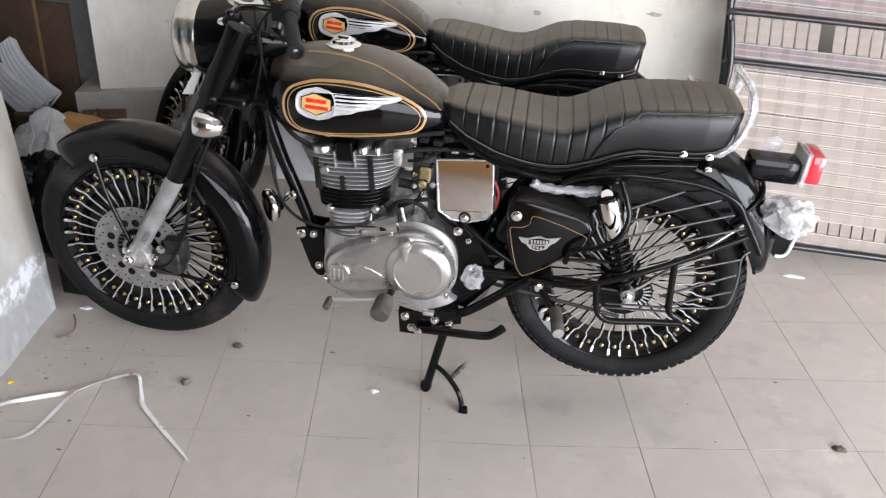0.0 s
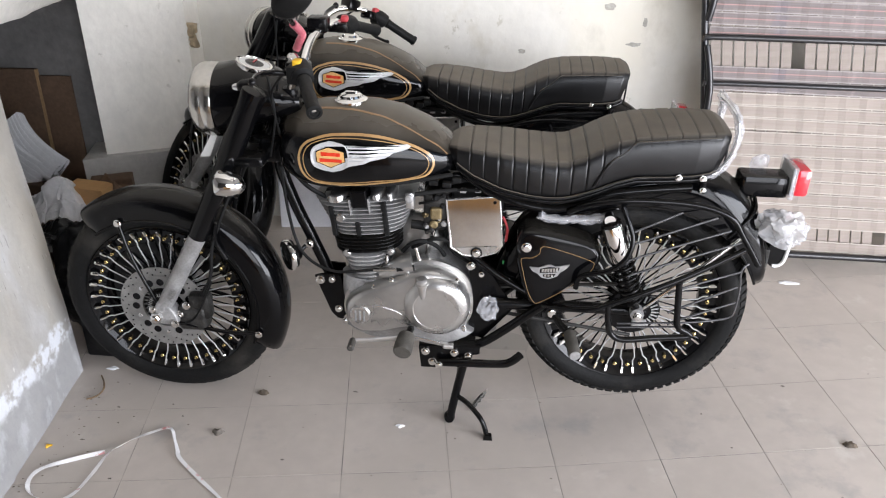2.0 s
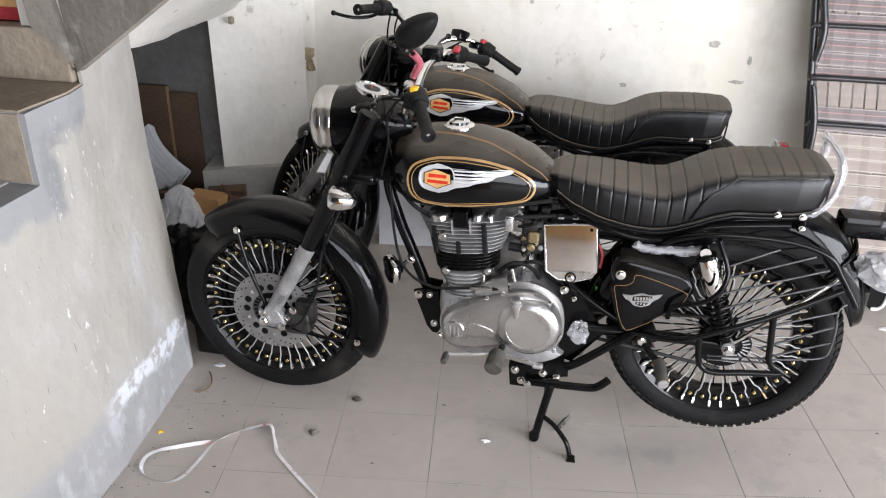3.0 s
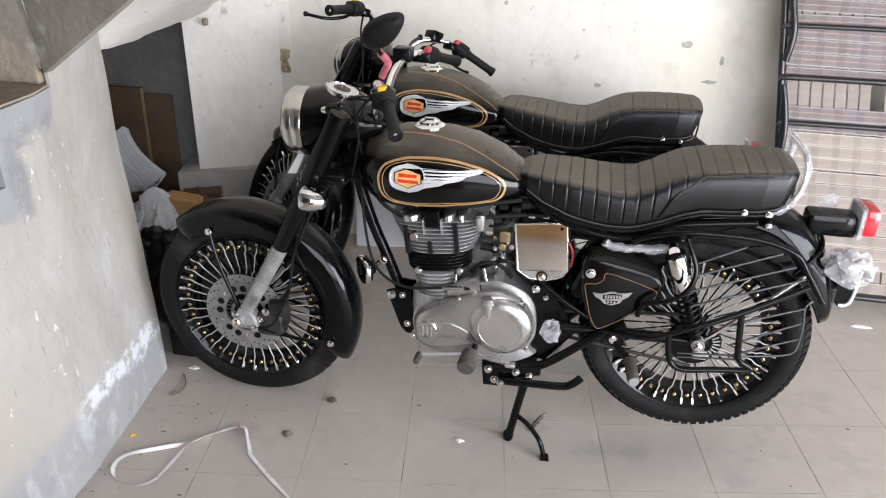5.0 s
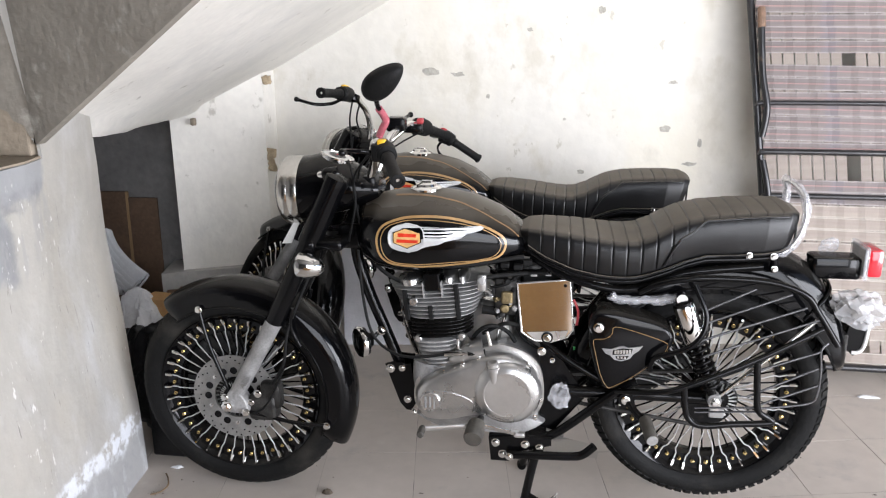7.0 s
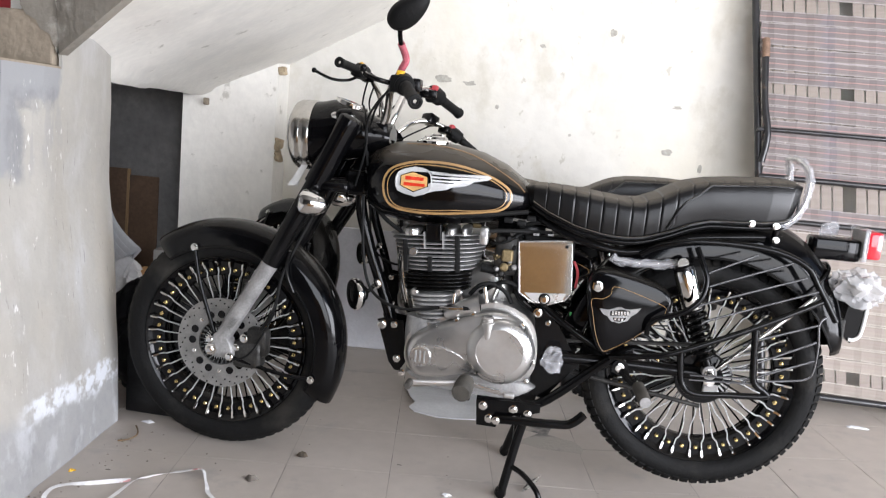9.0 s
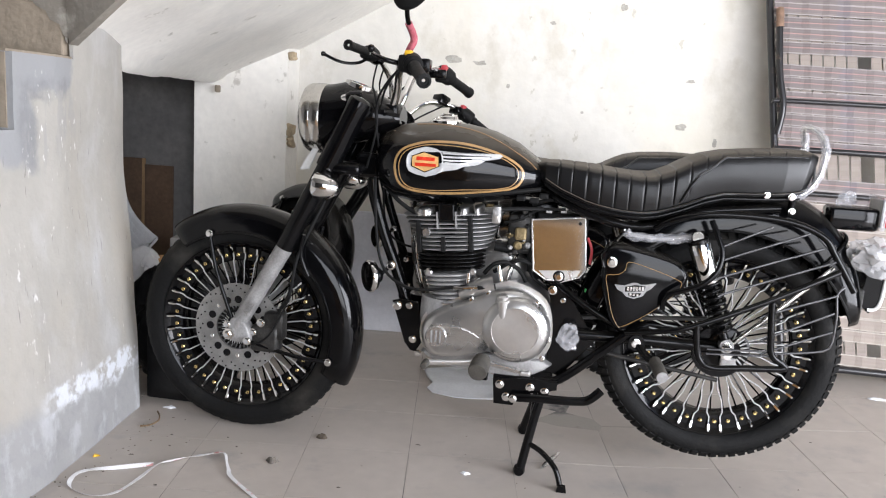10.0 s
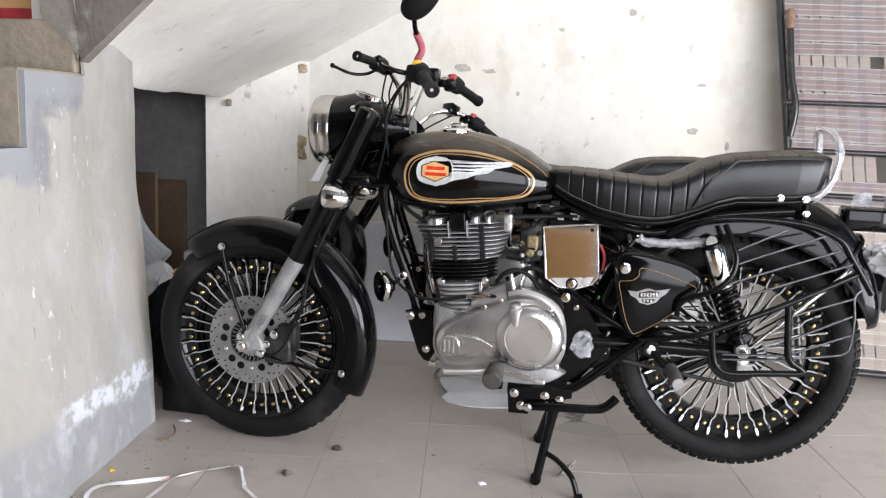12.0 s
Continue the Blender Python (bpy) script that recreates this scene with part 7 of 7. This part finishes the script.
# white sheets by the back wall and on the floor
ws = tagged(part("foam_sheet", box(-0.155, 0.155, -0.02, 0.02, 0, 0.53, 0.003), M_SHEET, None, "white foam board standing against the wall"), "", "board")
ws.matrix_basis = pose(0.15, 1.17, 0.0, -4, 0, 8)
o = [(0.435, 0.70), (0.47, 0.60), (0.50, 0.54), (0.485, 0.50), (0.512, 0.462), (0.594, 0.438), (0.66, 0.445), (0.74, 0.455), (0.78, 0.60), (0.70, 0.72), (0.55, 0.76)]
bm = loft([[(x, y, floor_z(x, y) + 0.002 + 0.012 * max(0, noise.noise((x * 9, y * 9, 1)))) for x, y in o], [(x, y, floor_z(x, y) + 0.005 + 0.014 * max(0, noise.noise((x * 9, y * 9, 1)))) for x, y in o]])
tagged(part("paper_sheet", bm, M_PAPER, None, "torn white sheet lying on the floor"), "", "paper")

# printed ribbon
M_RIBBON = mixed(mat("white_ribbon", (0.86, 0.85, 0.85), 0.6, var=0.05, scale=30), [((0.62, 0.30, 0.30), 22, 0.60, 0.64, (1, 1, 1))])


def ribbon_mesh(pts, w):
    path = smooth_path(pts, 8)
    rings = []
    for i, p in enumerate(path):
        d = (path[min(i + 1, len(path) - 1)] - path[max(i - 1, 0)]).normalized()
        s = d.cross((0, 0, 1)).normalized()
        tw = 0.35 + 0.5 * math.sin(i * 0.16)
        s = (s * math.cos(tw) + Vector((0, 0, 1)) * abs(math.sin(tw))) * w / 2
        q = Vector((0, 0, 0.0006))
        rings.append([p - s, p + s, p + s + q, p - s + q])
    return loft(rings)


rb = [(-0.105, -0.331, 0.010), (-0.150, -0.348, 0.006), (-0.196, -0.370, 0.004), (-0.240, -0.402, 0.008), (-0.258, -0.435, 0.010), (-0.255, -0.470, 0.004), (-0.225, -0.500, 0.003), (-0.166, -0.514, 0.003), (-0.120, -0.490, 0.004), (-0.103, -0.420, 0.006), (-0.090, -0.340, 0.014),
      (-0.070, -0.300, 0.010), (-0.048, -0.265, 0.006), (-0.010, -0.235, 0.006), (0.027, -0.216, 0.010), (0.050, -0.225, 0.012), (0.069, -0.256, 0.008), (0.095, -0.300, 0.008), (0.114, -0.330, 0.006), (0.19, -0.393, 0.004), (0.277, -0.461, 0.003), (0.31, -0.49, 0.004)]
tagged(part("ribbon", ribbon_mesh(rb, 0.0115), M_RIBBON, None, "white printed packing ribbon looped on the floor", 60), "", "ribbon")


def scrap(x, y, w, h, material, label, category, seed, hz=0.006):
    pts = []
    for k in range(19):
        a = 2 * math.pi * k / 19
        r = 1 + 0.8 * noise.noise((math.cos(a) * 1.3 + seed * 2.7, math.sin(a) * 1.3, seed))
        pts.append((x + w * r * math.cos(a), y + h * r * math.sin(a)))
    zf = floor_z(x, y)
    bm = loft([[(px, py, zf + 0.0012) for px, py in pts], [(px * 0.6 + x * 0.4, py * 0.6 + y * 0.4, zf + hz * (1 + 0.5 * noise.noise((px * 60, py * 60, seed)))) for px, py in pts]])
    return tagged(part("scrap", bm, material, None, label), "", category)


M_LEAF = mat("dry_leaf", (0.13, 0.10, 0.07), 0.8, var=0.3, scale=30)
M_GRIT = mat("pale_grit", (0.34, 0.29, 0.24), 0.9, var=0.3, scale=30)
M_MARK = mat("dark_grit", (0.24, 0.21, 0.18), 0.9, var=0.3, scale=30)
scrap(-0.283, -0.316, 0.010, 0.007, M_YELLOW, "small yellow scrap on the floor", "scrap", 1)
scrap(0.181, -0.212, 0.017, 0.010, M_MARK, "grey crumpled scrap on the floor", "scrap", 2, 0.014)
scrap(0.262, -0.019, 0.016, 0.009, M_LEAF, "dry brown leaf scrap on the floor", "leaf", 3, 0.012)
scrap(0.713, -0.125, 0.012, 0.006, M_PAPER, "small white scrap on the floor", "scrap", 4)
rows = []
for i in range(13):
    t = i / 12
    c = Vector((0.917, -0.034, 0.004)).lerp(Vector((0.965, 0.050, 0.022)), t)
    w = 0.0085 * math.sin(math.pi * min(1.0, 0.04 + t * 0.96)) ** 0.7 + 0.0008
    side = Vector((0.87, -0.49, 0.0)) * w
    rows.append([c - side, c + Vector((0, 0, 0.0035)), c + side, c + side - Vector((0, 0, 0.0008)), c - Vector((0, 0, -0.0022)), c - side - Vector((0, 0, 0.0008))])
tagged(part("foil_scrap", loft(rows), M_ALU, None, "silvery leaf-shaped foil scrap by the centre stand foot", 30), "", "scrap")
scrap(2.10, 0.78, 0.035, 0.014, M_PAPER, "torn white paper on the floor", "scrap", 6)
scrap(2.011, -0.117, 0.018, 0.010, M_LEAF, "dry leaf on the floor", "leaf", 7, 0.012)
scrap(-0.265, 0.055, 0.02, 0.01, M_PAPER, "pale scrap by the wall", "scrap", 8)
for k, (x, y) in enumerate(((-0.13, -0.20), (-0.05, -0.42), (-0.20, -0.28), (0.05, -0.15), (0.40, -0.30), (-0.02, -0.52), (0.0, -0.10), (-0.16, -0.13), (0.55, 0.02), (1.62, 0.0), (1.75, 0.35), (1.9, 0.15), (1.55, -0.45), (1.35, -0.62))):
    scrap(x, y, 0.003 + 0.002 * (k % 3), 0.0022, M_MARK, "bit of grit on the floor", "grit", 20 + k, 0.003)
rng = random.Random(21)
bm = bmesh.new()
for k in range(130):
    if k < 75:
        y = rng.uniform(-0.95, 0.02)
        x = -0.31 + abs(rng.gauss(0, 0.07)) + 0.01
    else:
        x, y = rng.uniform(-0.25, 2.3), rng.uniform(-0.75, 0.30)
    r = rng.uniform(0.0010, 0.0030) * (1.5 if rng.random() < 0.08 else 1.0)
    a = rng.uniform(0, 3.14)
    pts = [(x + r * (1 + 0.5 * rng.random()) * math.cos(a + 1.2566 * i), y + 0.6 * r * (1 + 0.5 * rng.random()) * math.sin(a + 1.2566 * i)) for i in range(5)]
    loft([[(px, py, floor_z(px, py) + 0.0004) for px, py in pts], [(x + 0.6 * (px - x), y + 0.6 * (py - y), floor_z(px, py) + 0.0004 + r * 0.6) for px, py in pts]], bm)
tagged(part("floor_dirt", bm, M_GRIT, None, "crumbs of dirt and grit strewn over the tiled floor"), "", "dirt", "", "stuff")
bm = tube([(-0.285, 0.01, 0.004), (-0.262, -0.02, 0.006), (-0.245, -0.055, 0.006), (-0.248, -0.085, 0.005), (-0.262, -0.10, 0.004), (-0.275, -0.108, 0.004)], 0.0026, seg=6)
tagged(part("dry_twig", bm, mat("dry_twig", (0.24, 0.16, 0.09), 0.8, var=0.2, scale=30), None, "dry brown twig on the floor by the wall", 60), "", "twig")

# carton with red print on the landing
ct = tagged(part("carton", box(-0.76, -0.53, -0.15, 0.05, 1.205, 1.40, 0.004), M_CARD, None, "brown carton with a red and black printed front"), "", "carton")
part("printed_band", box(-0.755, -0.535, -0.153, -0.151, 1.207, 1.240), M_REDCAP, ct, "red printed band")
part("printed_band", box(-0.755, -0.535, -0.153, -0.151, 1.241, 1.36), M_CARTON, ct, "orange printed band")
# unseen tan box added behind the camera, to be mirrored in the chrome cover
tagged(part("carton", box(0.25, 1.02, -2.75, -2.0, 0.0, 0.65, 0.006), M_CARTON, None, "large tan box, unseen, added for the chrome cover's reflection"), "", "carton")
